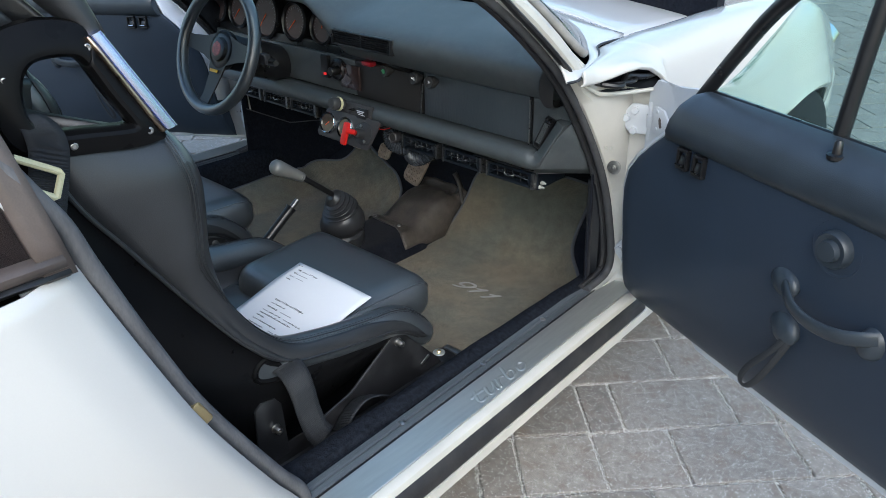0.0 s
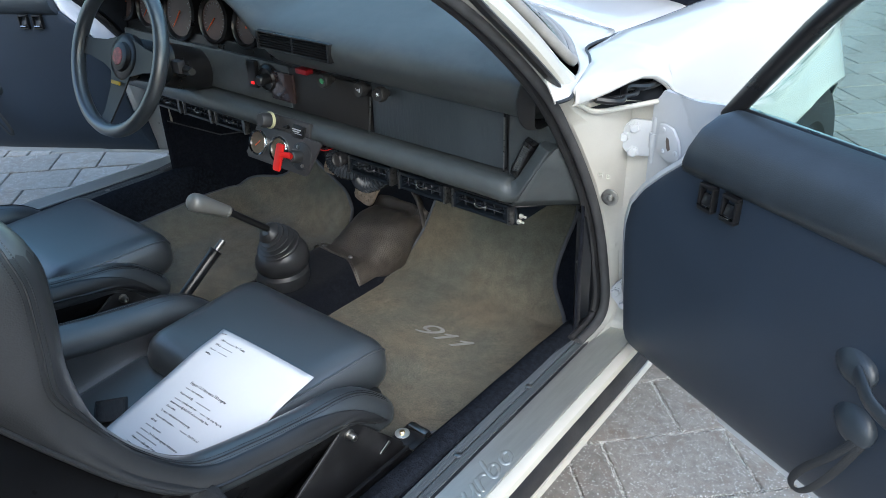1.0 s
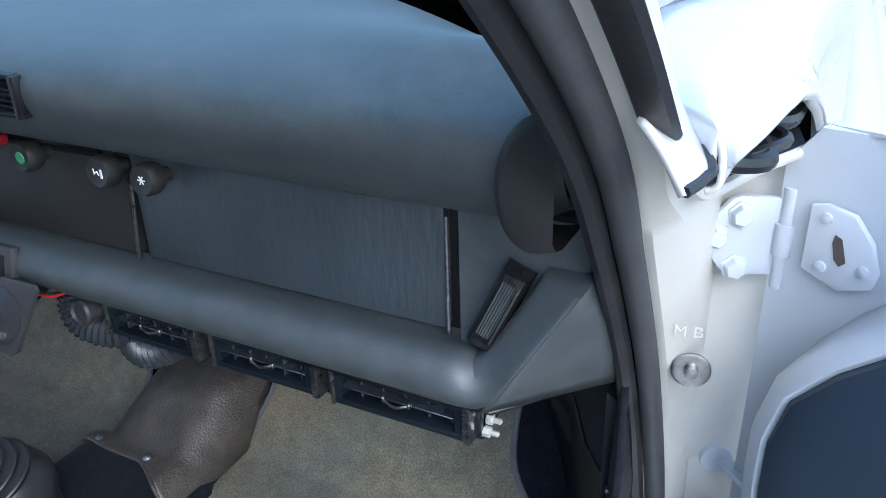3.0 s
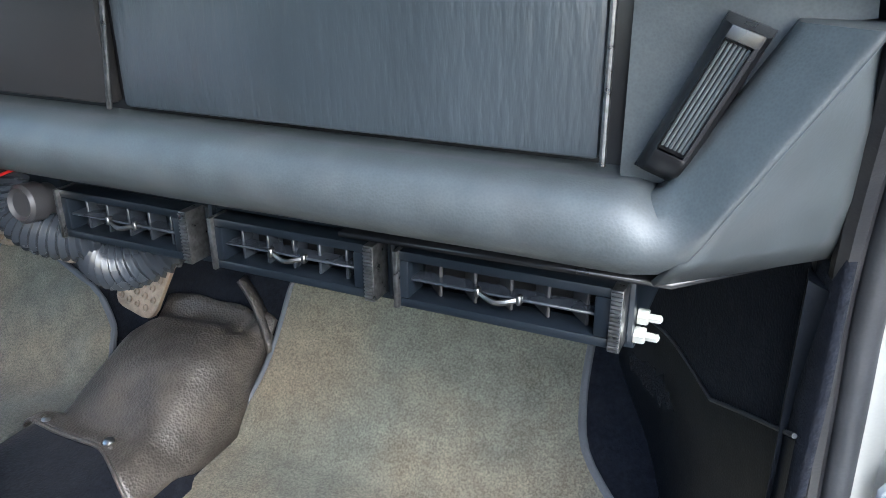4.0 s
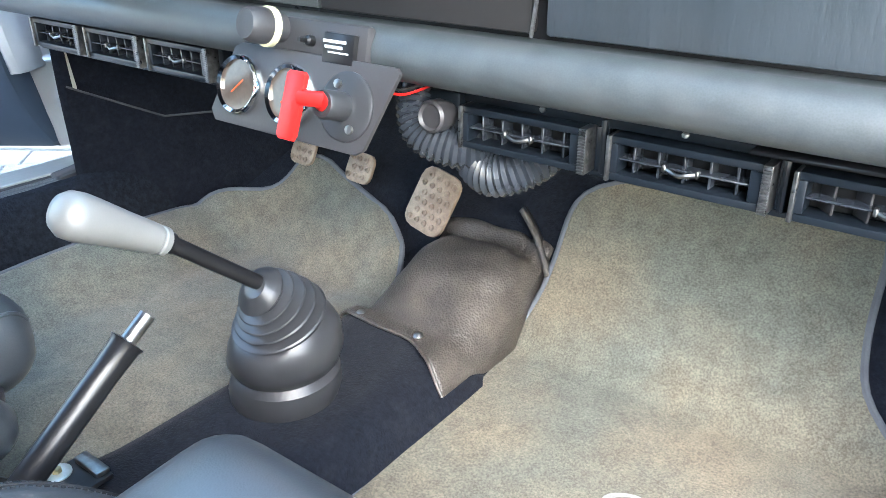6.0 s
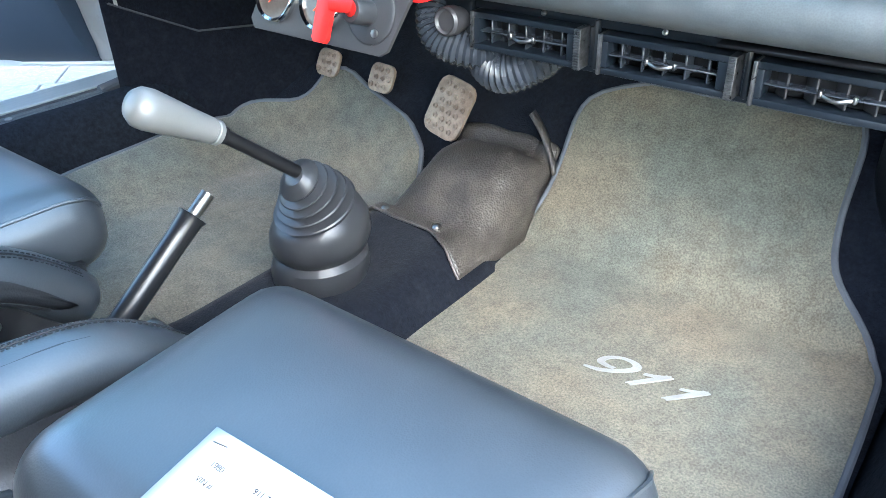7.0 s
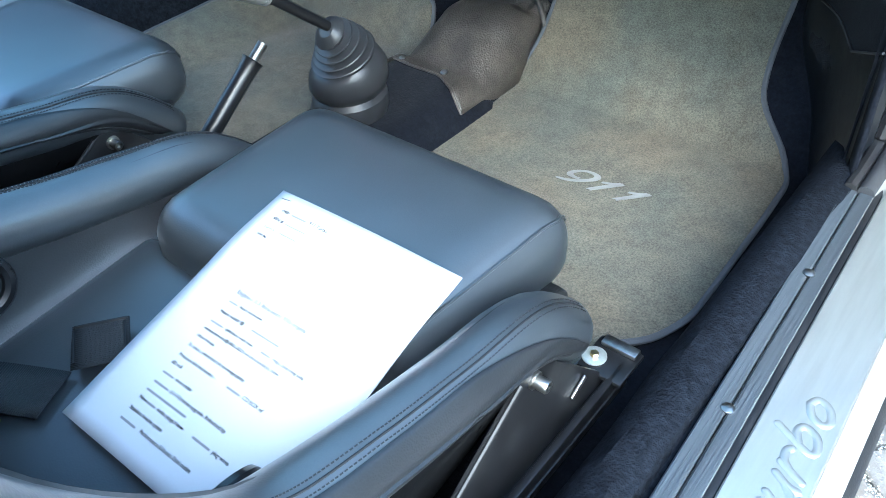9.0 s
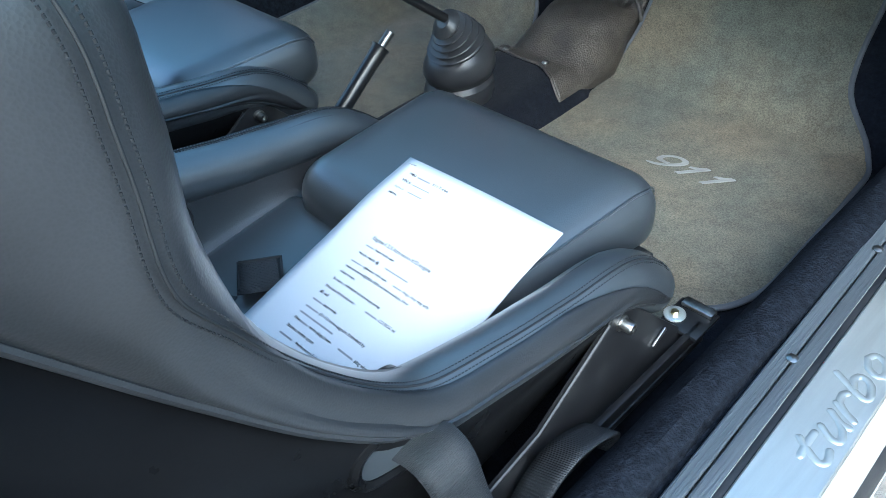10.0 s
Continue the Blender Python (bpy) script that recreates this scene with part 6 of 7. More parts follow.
def pedal(kind, cx, cz, y, w, hgt, nx, nz):
    p = thing(kind, (cx, y, cz - hgt / 2), "drilled bare metal pedal pad with worn edges", "pedal", "pedals")
    rot = Matrix.Rotation(-0.45, 4, "X") @ Matrix.Rotation(0.22 if nx > 3 else 0.05, 4, "Y")
    bm = B()
    rim = []
    rc = w * 0.26
    for qx, qz, a0 in ((1, 1, 0), (-1, 1, 90), (-1, -1, 180), (1, -1, 270)):
        for a in (0, 30, 60, 90):
            rim.append(Vector((cx, y, cz)) + rot @ Vector((qx * (w / 2 - rc) + rc * math.cos(radians(a0 + a)), 0.003, qz * (hgt / 2 - rc) + rc * math.sin(radians(a0 + a)))))
    plate(bm, rim, rot @ Vector((0, -1, 0)), 0.006, 0.0015)
    part("pad", bm, M_PEDAL, p)
    for i in range(nx):
        for k in range(nz):
            dx = (i - (nx - 1) / 2) * w * 0.8 / nx + (0.2 * w / nx if k % 2 else -0.2 * w / nx)
            o = rot @ Vector((dx, -0.003, (k - (nz - 1) / 2) * hgt * 0.86 / nz))
            bm = B()
            lathe(bm, Vector((cx, y, cz)) + o, rot @ Vector((0, -1, 0)), [(0.0052, 0), (0.0046, 0.0022), (0.0030, 0.0022), (0.0030, -0.001)], 10)
            part("stud", bm, M_PEDAL, p)
    bm = B()
    tube(bm, [(cx, y + 0.01, cz - 0.01), (cx + 0.01, y + 0.06, cz - 0.10)], 0.009, 8, flat=0.6)
    part("arm", bm, M_BLACKSTEEL, p)


gear_lever()
hand_brake()
pedal("throttle_pedal", -0.134, 0.300, 0.226, 0.076, 0.098, 4, 6)
pedal("brake_pedal", -0.302, 0.312, 0.25, 0.055, 0.05, 3, 3)
pedal("clutch_pedal", -0.443, 0.312, 0.26, 0.055, 0.05, 3, 3)


# ---- mats and tunnel cover ----
def ground_z(y):
    return 0.160 + max(0.0, y - 0.125) * 0.95


def floor_mat(name, s, outline, rear_label, bunch=None):
    m = thing(name, (s * 0.33, -0.1, 0.16), rear_label, "floor mat", "floor mats")
    ys = np.linspace(outline[0][0], outline[-1][0], 70)
    L = np.interp(ys, [o[0] for o in outline], [o[1] for o in outline])
    R = np.interp(ys, [o[0] for o in outline], [o[2] for o in outline])
    for i in range(3):
        L[1:-1] = (L[:-2] + 2 * L[1:-1] + L[2:]) / 4
        R[1:-1] = (R[:-2] + 2 * R[1:-1] + R[2:]) / 4
    bm = B()
    rows = []
    for y, a, b in zip(ys, L, R):
        rows.append([(s * lerp(a, b, u), y, ground_z(y) + 0.006 + 0.0025 * noise.noise((u * 5, y * 9, s)) + (bunch(lerp(a, b, u), y) if bunch else 0)) for u in np.linspace(0, 1, 44)])
    sheet(bm, rows)
    part("carpet_face", bm, M_MAT, m, "olive grey carpet pile", solid=0.006)
    edge = [r[0] for r in rows] + [rows[-1][k] for k in range(1, 43)] + [r[-1] for r in reversed(rows)] + [rows[0][k] for k in range(42, 0, -1)]
    edge.append(edge[0])
    bm = B()
    tube(bm, edge, 0.0048, 8, caps=False)
    part("binding", bm, M_MATEDGE, m, "grey bound edge")
    return m, rows


m1, mat_rows = floor_mat("floor_mat", 1, [(-0.42, 0.10, 0.50), (-0.31, 0.095, 0.52), (-0.285, 0.09, 0.555), (-0.22, 0.088, 0.578), (0.0, 0.076, 0.572), (0.11, 0.070, 0.566), (0.145, 0.068, 0.545), (0.19, 0.080, 0.478), (0.24, 0.076, 0.464), (0.275, 0.068, 0.461), (0.30, 0.071, 0.460), (0.318, 0.086, 0.459), (0.330, 0.112, 0.457), (0.336, 0.16, 0.45)], "olive grey carpet floor mat with numbers, worn")
bm = B()


def stroke(bm, pts, at, widths, height=0.0012):
    """A flat raised brush stroke through pts, laid out by at."""
    path = catmull(pts, 30)
    wd = np.interp(np.linspace(0, 1, 30), np.linspace(0, 1, len(widths)), widths)
    L, R = [], []
    for i, p in enumerate(path):
        d = path[min(i + 1, 29)] - path[max(i - 1, 0)]
        n = np.array((-d[1], d[0])) / (np.linalg.norm(d) + 1e-9)
        L.append(at(*(p + n * wd[i] / 2)))
        R.append(at(*(p - n * wd[i] / 2)))
    up = Vector((0, 0, height))
    sheet(bm, [[tuple(Vector(a)), tuple(Vector(a) + up), tuple(Vector(b) + up), tuple(Vector(b))] for a, b in zip(L, R)])


def on_mat(a, b):
    return (0.288 + a * 0.046 + b * 0.030, -0.073 + b * 0.038, 0.1700)


stroke(bm, [(0.43, 0.43), (0.28, 0.40), (-0.02, 0.48), (-0.12, 0.78), (0.05, 1.0), (0.42, 0.98), (0.66, 0.74), (0.60, 0.38), (0.35, 0.10), (0.02, 0.02)], on_mat, [0.10, 0.12, 0.16, 0.16, 0.12, 0.14, 0.20, 0.20, 0.16, 0.06])
for k in (1.22, 2.16):
    stroke(bm, [(k - 0.28, 0.70), (k - 0.08, 0.80), (k + 0.14, 0.99)], on_mat, [0.10, 0.14, 0.20])
    stroke(bm, [(k + 0.10, 1.0), (k + 0.06, 0.5), (k + 0.01, 0.0)], on_mat, [0.20, 0.18, 0.14], 0.0018)
part("woven_number", bm, M_LETTER, m1, "pale woven 911 numerals")


def driver_bunch(x, y):
    """Leans up the sill, ripples, and is pushed into folds beside the throttle."""
    lean = 0.055 * bez(x, 0.46, 0.60)
    fold = 0.030 * math.exp(-(((x - 0.175) / 0.035) ** 2) - (((y - 0.165) / 0.022) ** 2)) + 0.022 * math.exp(-(((x - 0.23) / 0.06) ** 2) - (((y - 0.205) / 0.020) ** 2))
    ripple = 0.0025 * math.sin(x * 34 + y * 21) * bez(y, -0.05, 0.1) + 0.003 * noise.noise((x * 11, y * 13, 7))
    return lean + fold + ripple


floor_mat("floor_mat", -1, [(-0.42, 0.15, 0.585), (-0.2, 0.14, 0.595), (0.03, 0.135, 0.600), (0.10, 0.132, 0.595), (0.15, 0.140, 0.575), (0.185, 0.158, 0.520), (0.205, 0.19, 0.475), (0.225, 0.24, 0.455), (0.25, 0.32, 0.450), (0.268, 0.39, 0.445)], "olive grey carpet floor mat, worn and bunched at the pedals", driver_bunch)

cover = thing("tunnel_cover", (-0.03, 0.15, 0.22), "worn brown grained vinyl cover over the front tunnel", "tunnel cover")
bm = B()
rows = []
for y in np.linspace(0.0, 0.240, 34):
    rise, drop = bez(y, -0.02, 0.17), bez(y, 0.175, 0.240)
    row = []
    for u in np.linspace(-1, 1, 37):
        w = 0.100 - 0.012 * bez(y, 0.1, 0.26)
        hem = 0.034 * bez(u, 0.15, 1.0) - 0.006 * bez(-u, 0.3, 1.0)
        x = -0.022 + w * u
        yy = y - hem * (1 - bez(y, 0.0, 0.12))
        crown = 0.213 + 0.068 * rise + 0.008 * u * rise
        low = ground_z(y) + 0.004 - 0.004 * bez(u, 0.5, 1.0)
        t = max(0.0, 1 - abs(u) ** lerp(3.2, 4.6, rise)) ** 0.62
        z = lerp(low, lerp(max(crown, low + 0.004), low + 0.010, drop), t)
        z += 0.003 * noise.noise((x * 12, y * 12, 5)) + 0.0035 * noise.noise((x * 26, y * 34, 2)) * bez(y, 0.02, 0.12)
        z -= 0.007 * math.exp(-(((u - 0.58 - 0.25 * (y - 0.15)) / 0.10) ** 2)) * bez(y, 0.10, 0.20)
        hump = (0.062 + 0.10 * bez(-yy, 0.30, 0.7)) * (1 - 0.55 * bez(yy, 0.02, 0.06)) * bez(0.135 - abs(x + 0.03), 0.0, 0.06)
        row.append((x, yy, max(z, 0.152 + hump + 0.008)))
    rows.append(row)
sheet(bm, rows)
part("vinyl", bm, M_VINYL, cover, solid=0.004)
bm = B()
tube(bm, [(x, y, z + 0.001) for x, y, z in rows[0]], 0.0026, 8)
part("folded_hem", bm, M_VINYL, cover)
bm = B()
sheet(bm, [[tuple(lerp(np.array(p), np.array(q), f) + np.array((0, 0.006, 0.004)) * math.sin(math.pi * f)) for f in np.linspace(0, 1, 8)] for p, q in (((0.013, 0.237, 0.319), (0.079, 0.202, 0.248)), ((0.006, 0.258, 0.316), (0.072, 0.225, 0.246)))])
part("standing_flap", bm, M_VINYL, cover, solid=0.006)
for p in ((-0.090, 0.012, 0.222), (0.009, 0.008, 0.225)):
    bm = B()
    lathe(bm, p, (0, -0.1, 1), [(0.0065, 0), (0.0065, 0.002), (0.004, 0.0045), (0.001, 0.005)], 12)
    part("press_stud", bm, M_STEEL, cover, "rusty press stud")

# ---- seats ----
RIDGE = [(0.222, -0.425, 0.338), (0.228, -0.515, 0.408), (0.230, -0.60, 0.426), (0.230, -0.68, 0.440), (0.230, -0.77, 0.466), (0.230, -0.828, 0.520), (0.230, -0.873, 0.598),
         (0.230, -0.890, 0.68), (0.230, -0.884, 0.755), (0.228, -0.886, 0.815), (0.218, -0.925, 0.885), (0.200, -0.985, 0.985), (0.178, -1.045, 1.065), (0.150, -1.095, 1.125), (0.11, -1.12, 1.165)]
SPINE = [(-0.41, 0.325), (-0.50, 0.335), (-0.62, 0.335), (-0.74, 0.325), (-0.86, 0.325), (-0.945, 0.37), (-1.0, 0.47), (-1.04, 0.60), (-1.07, 0.73), (-1.10, 0.86), (-1.125, 0.96), (-1.15, 1.05), (-1.165, 1.10), (-1.17, 1.145), (-1.165, 1.175)]
SEAM = [(-0.47, 0.325), (-0.535, 0.372), (-0.62, 0.398), (-0.70, 0.418), (-0.80, 0.448), (-0.865, 0.512), (-0.925, 0.598), (-0.972, 0.672), (-1.015, 0.742), (-1.06, 0.815), (-1.085, 0.89), (-1.11, 0.98), (-1.13, 1.05), (-1.14, 1.12), (-1.145, 1.155)]


def bucket_seat():
    cx = 0.32
    seat = thing("bucket_seat", (cx, -0.75, 0.20), "black leather racing bucket seat with bolsters and harness openings", "car seat", "front seats")
    N = 64
    ridge, spine, seam = catmull(RIDGE, N), catmull(SPINE, N), catmull(SEAM, N)
    st = np.linspace(0, 14, N)

    def hole(i, j, us):
        return 9.75 < st[i] < 11.25 and 0.60 < abs((us[j] + us[j + 1]) / 2)
    # padded inside
    us = [math.copysign(abs(v) ** 0.6, v) for v in np.linspace(-1, 1, 45)]
    bm = B()
    rows = []
    for i in range(N):
        hw, ry, rz = ridge[i]
        sy, sz = spine[i]
        row = []
        for u in us:
            w = abs(u) ** lerp(18.0, 2.6, bez(st[i], 4.5, 8.0))
            x = cx + math.copysign((hw - 0.012) * abs(u) ** 0.85, u)
            row.append((x, lerp(sy, ry, w), lerp(sz, rz, w) - 0.004))
        rows.append(row)
    sheet(bm, rows, skip=lambda i, j: hole(i, j, us))
    # inside walls use the darkened leather, so their shade is painted in
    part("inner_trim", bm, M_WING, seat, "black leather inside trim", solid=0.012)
    # hard shell
    bm = B()
    rows = []
    for i in range(N):
        hw, ry, rz = ridge[i]
        sy, sz = spine[i]
        f = bez(st[i], 2, 8)
        oy, oz = -0.035 * f, -0.045 * (1 - f)
        row = []
        for u in us:
            w = abs(u) ** 3.6
            x = cx + math.copysign((hw + 0.012) * abs(u) ** 0.62, u)
            row.append((x, lerp(sy + oy, lerp(ry, seam[i][0], 0.6), w), lerp(sz + oz, lerp(rz, seam[i][1], 0.6), w)))
        rows.append(row)
    sheet(bm, rows, skip=lambda i, j: hole(i, j, us))
    part("shell", bm, M_SHELL, seat, "satin black hard seat shell", solid=0.006)
    # skirt of the shell below the seat pan sides
    for s in (1, -1):
        bm = B()
        rows = []
        for i in range(4, 46):
            hw = ridge[i][0]
            y, z = seam[i]
            low = lerp(0.335, 0.30, bez(-y, 0.5, 0.8))
            low = min(low, z - 0.02)
            rows.append([(cx + s * (hw + 0.018), y, z), (cx + s * (hw + 0.014), y - 0.003, lerp(z, low, 0.4)), (cx + s * (hw + 0.004), y - 0.006, low)])
        sheet(bm, rows)
        part("shell_side", bm, M_SHELL, seat, solid=0.006)
    # bolster rolls and outer leather wings
    for s in (1, -1):
        bm = B()
        pts, rad = [], []
        for i in range(0, N):
            if st[i] > 10.02:
                break
            hw, ry, rz = ridge[i]
            sy, sz = spine[i]
            q = np.array((ry, rz)) - np.array((lerp(sy, seam[i][0], 0.5), lerp(sz, seam[i][1], 0.6)))
            q = q / np.linalg.norm(q)
            r = 0.031 + 0.006 * bez(st[i], 3, 6) - 0.004 * bez(st[i], 8, 10) - 0.012 * bez(st[i], 9.0, 9.7) - 0.016 * bez(st[i], 9.6, 10.02)
            r -= 0.011 * bez(st[i], 3.6, 4.6) * (1 - bez(st[i], 6.2, 7.2))
            c = np.array((ry, rz)) - q * r
            pts.append((cx + s * (hw - 0.004), c[0], c[1]))
            rad.append(r)
        tube(bm, pts, rad, 20, flat=1.0, round_ends=1)
        b = part("bolster", bm, M_LEATHER, seat, "rounded black leather bolster")
        for off, dashed in ((0.30, True), (0.44, False), (0.58, True)):
            bm = B()
            line = []
            for i in range(len(pts)):
                p, r = Vector(pts[i]), rad[i]
                d = (Vector(pts[min(i + 1, len(pts) - 1)]) - Vector(pts[max(i - 1, 0)])).normalized()
                hw, ry, rz = ridge[i]
                q = (Vector((p.x, ry, rz)) - p)
                q = (q - d * q.dot(d)).normalized()
                e = Vector((1, 0, 0))
                e = (e - d * e.dot(d)).normalized()
                back = bez(st[i], 5.0, 7.5)
                a = s * (off - (0.34 * (1 - back) if s < 0 else 0.0) + 1.0 * back)
                line.append(tuple(p + (e * math.sin(a) + q * math.cos(a)) * (r * (1.004 + 0.013 * back) + 0.0050 * back)))
            if dashed:
                dense = catmull(line[1:], 1200)
                for k in range(0, 1196, 5):
                    tube(bm, [dense[k], dense[k + 3]], 0.0007, 4)
                part("stitching", bm, M_THREAD, b, "black dashed stitching")
            else:
                tube(bm, catmull(line[1:], 120), 0.0010, 6)
                part("piped_seam", bm, M_THREAD, b, "piped leather seam")
        bm = B()
        rows = []
        for i in range(1, N):
            hw, ry, rz = ridge[i]
            qy, qz = seam[i]
            row = []
            if i < len(pts):
                # starts on the bolster's crown seam, hugs its flank, then runs flat to the piping
                p, r = Vector(pts[i]), rad[i] * 1.015
                q = Vector((0, ry - p.y, rz - p.z)).normalized()
                side = Vector((s, 0, 0))
                end = Vector((cx + s * (hw + 0.022), qy, qz))
                # higher up it wraps the whole bolster, covering it with the shade-dark leather
                first = lerp(lerp(88, 36, bez(st[i], 0.3, 2.2)), -70, bez(st[i], 6.0, 8.2))
                for a in np.linspace(radians(first), radians(90), 7):
                    row.append(tuple(p + (side * math.sin(a) + q * math.cos(a)) * r))
                last = Vector(row[-1])
                for f in (0.2, 0.4, 0.6, 0.8, 1.0):
                    at = last.lerp(end, f)
                    row.append((at.x + s * 0.004 * math.sin(math.pi * f), at.y, at.z))
            else:
                for f in np.linspace(0.2, 1, 12):
                    row.append((cx + s * (hw + 0.010 + 0.012 * f + 0.010 * math.sin(math.pi * (0.25 + 0.75 * f))), lerp(ry - 0.03, qy, f), lerp(rz, qz, f)))
            rows.append(row)
        sheet(bm, rows, skip=lambda i, j: 9.75 < st[i] < 11.25)
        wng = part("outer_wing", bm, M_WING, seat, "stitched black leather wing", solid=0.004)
        bm = B()
        tube(bm, [(cx + s * (ridge[i][0] + 0.024), seam[i][0], seam[i][1]) for i in range(1, N)], 0.0035, 8)
        part("wing_piping", bm, M_WING, wng)
        bm = B()
        up_pts = catmull([(cx + s * x, y, z) for x, y, z in ((0.207, -0.978, 0.998), (0.202, -0.986, 1.021), (0.195, -0.999, 1.045), (0.187, -1.016, 1.070), (0.174, -1.040, 1.100), (0.150, -1.075, 1.135), (0.11, -1.10, 1.158))], 26)
        tube(bm, up_pts, [0.0155 + 0.009 * bez(k, 0, 12) for k in range(len(up_pts))], 16, round_ends=1)
        hb = part("head_bolster", bm, M_WING, seat, "stitched black leather head bolster")
        for off in (0.15, 0.75):
            bm = B()
            line = [(x + s * 0.0165 * math.sin(off), y + 0.0165 * math.cos(off) * 0.85, z + 0.0165 * math.cos(off) * 0.5) for x, y, z in up_pts[:14]]
            tube(bm, line, 0.0011, 6)
            part("piped_seam", bm, M_STITCH, hb, "piped leather seam")
        # bright bar and glossy frame of the harness opening
        def across_bar(f, g, dx):
            a = (lerp(-0.9975, -0.9365, f), lerp(1.0058, 0.8790, f))
            b = (lerp(-0.9765, -0.9115, f), lerp(1.0108, 0.8815, f))
            return (cx + s * (lerp(0.2205, 0.2425, f) + dx), lerp(a[0], b[0], g), lerp(a[1], b[1], g))
        bm = B()
        sec = ((-0.010, 0.0), (0.009, 0.0), (0.0110, 0.05), (0.0110, 0.29), (0.0085, 0.31), (0.0085, 0.35), (0.0125, 0.38), (0.0130, 0.60), (0.0120, 0.86), (0.0085, 0.885), (0.0085, 0.92), (0.0115, 0.94), (0.0100, 1.0), (-0.012, 1.0))
        vs = sheet(bm, [[across_bar(f, g, dx) for dx, g in sec] for f in np.linspace(0, 1, 6)], closed=True)
        bm.faces.new(vs[0])
        bm.faces.new(list(reversed(vs[-1])))
        br = part("bright_bar", bm, M_BAR, seat, "polished metal bar at the harness opening")
        bm = B()
        sheet(bm, [[across_bar(f, g, dx) for dx, g in ((0.0085, 0.0), (0.0125, 0.04), (0.0140, 0.12), (0.0138, 0.22), (0.0118, 0.29))] for f in np.linspace(-0.004, 1.004, 6)])
        part("bar_edge", bm, M_BRONZE, br, "tarnished bronze edge", solid=0.0012)
        hole_line = [(-1.0005, 0.9745), (-0.985, 0.936), (-0.968, 0.901), (-0.969, 0.8935), (-0.984, 0.894), (-1.024, 0.900), (-1.063, 0.906), (-1.085, 0.925), (-1.085, 0.956), (-1.0745, 0.979), (-1.0555, 0.9905), (-1.0155, 0.988), (-1.0005, 0.9745)]
        outer_line = [(-0.990, 1.000), (-0.962, 0.94), (-0.930, 0.877), (-0.944, 0.868), (-0.975, 0.868), (-1.014, 0.873), (-1.068, 0.882), (-1.104, 0.900), (-1.118, 0.937), (-1.122, 0.975), (-1.11, 1.015), (-1.05, 1.03), (-1.0, 1.02), (-0.990, 1.000)]
        h1, o1 = catmull(hole_line, 66), catmull(outer_line, 66)

        def face_x(z):
            return cx + s * (0.2500 - 0.18 * (z - 0.88))
        bm = B()
        rows = []
        for f, dx in ((0.0, -0.026), (-0.03, -0.010), (0.00, -0.001), (0.10, 0.004), (0.24, 0.005), (0.5, 0.002), (0.8, 0.0), (1.0, -0.003), (1.05, -0.012)):
            rows.append([(face_x(z) + s * dx, y, z) for y, z in (lerp(a, b, f) for a, b in zip(h1, o1))])
        sheet(bm, rows)
        part("opening_frame", bm, M_SHELL, seat, "glossy black frame of the harness opening", solid=0.004)
        for y, z in ((-0.9975, 0.9945), (-0.950, 0.8835), (-1.050, 1.000), (-1.098, 0.975), (-1.0465, 0.8885)):
            bm = B()
            lathe(bm, (face_x(z) + s * 0.003, y, z), (s, -0.1, 0.1), [(0.0050, 0), (0.0046, 0.0012), (0.003, 0.0018), (0.0022, 0.0010), (0.0005, 0.0010)], 12)
            part("rivet", bm, M_STEEL, seat)
        # grommet inside the lap belt opening
        bm = B()
        gx = cx + s * 0.174
        tube(bm, [(gx + s * 0.010 * math.sin(t), -0.787 + 0.030 * math.cos(t), 0.410 + 0.024 * math.sin(t)) for t in np.linspace(0, 2 * math.pi, 33)], 0.0062, 8, caps=False)
        part("belt_grommet", bm, M_PLASTIC, seat, "black oval belt grommet")
    # thigh cushion
    bm = B()
    rbox(bm, (cx - 0.196, -0.630, 0.300), (cx + 0.188, -0.358, 0.404), 0.046, crown=0.003, taper=0.10)
    c1 = part("thigh_cushion", bm, M_LEATHER, seat, "padded black leather thigh cushion")
    # welt round the end panel: along the rounded top edge, then over the front corner
    bm = B()
    arc = [(cx - 0.004 + 0.1785 * (1 - 0.05 * (1 - (y + 0.494) / 0.136)), y, 0.3915) for y in np.linspace(-0.60, -0.41, 8)]
    corner = np.array((cx - 0.004 + 0.146, -0.404, 0.358))
    for dx, dy, dz in ((0.68, 0.30, 0.67), (0.62, 0.50, 0.60), (0.56, 0.70, 0.44), (0.52, 0.80, 0.28)):
        arc.append(tuple(corner + 0.0462 * np.array((dx, dy, dz)) / math.sqrt(dx * dx + dy * dy + dz * dz)))
    tube(bm, catmull(arc, 40), 0.0020, 6, round_ends=1)
    part("cushion_seam", bm, M_LEATHER, c1)
    # lower pad
    bm = B()
    rbox(bm, (cx - 0.192, -0.875, 0.300), (cx + 0.192, -0.612, 0.351), 0.012, crown=0.004, taper=0.16)
    part("seat_pad", bm, M_LEATHER, seat, "flat black leather seat pad")
    # back pad
    bm = B()
    rows = []
    for i in np.linspace(26, 52, 22):
        k = int(i)
        sy, sz = spine[k]
        hy = 1 - abs((i - 39) / 13) ** 8
        rows.append([(cx + 0.150 * u, sy + 0.03 * (max(0, 1 - abs(u) ** 7) ** 0.5) * (max(0, hy) ** 0.5) + 0.02, sz + 0.004) for u in np.linspace(-1, 1, 21)])
    sheet(bm, rows)
    part("back_pad", bm, M_LEATHER, seat, "black leather back pad")
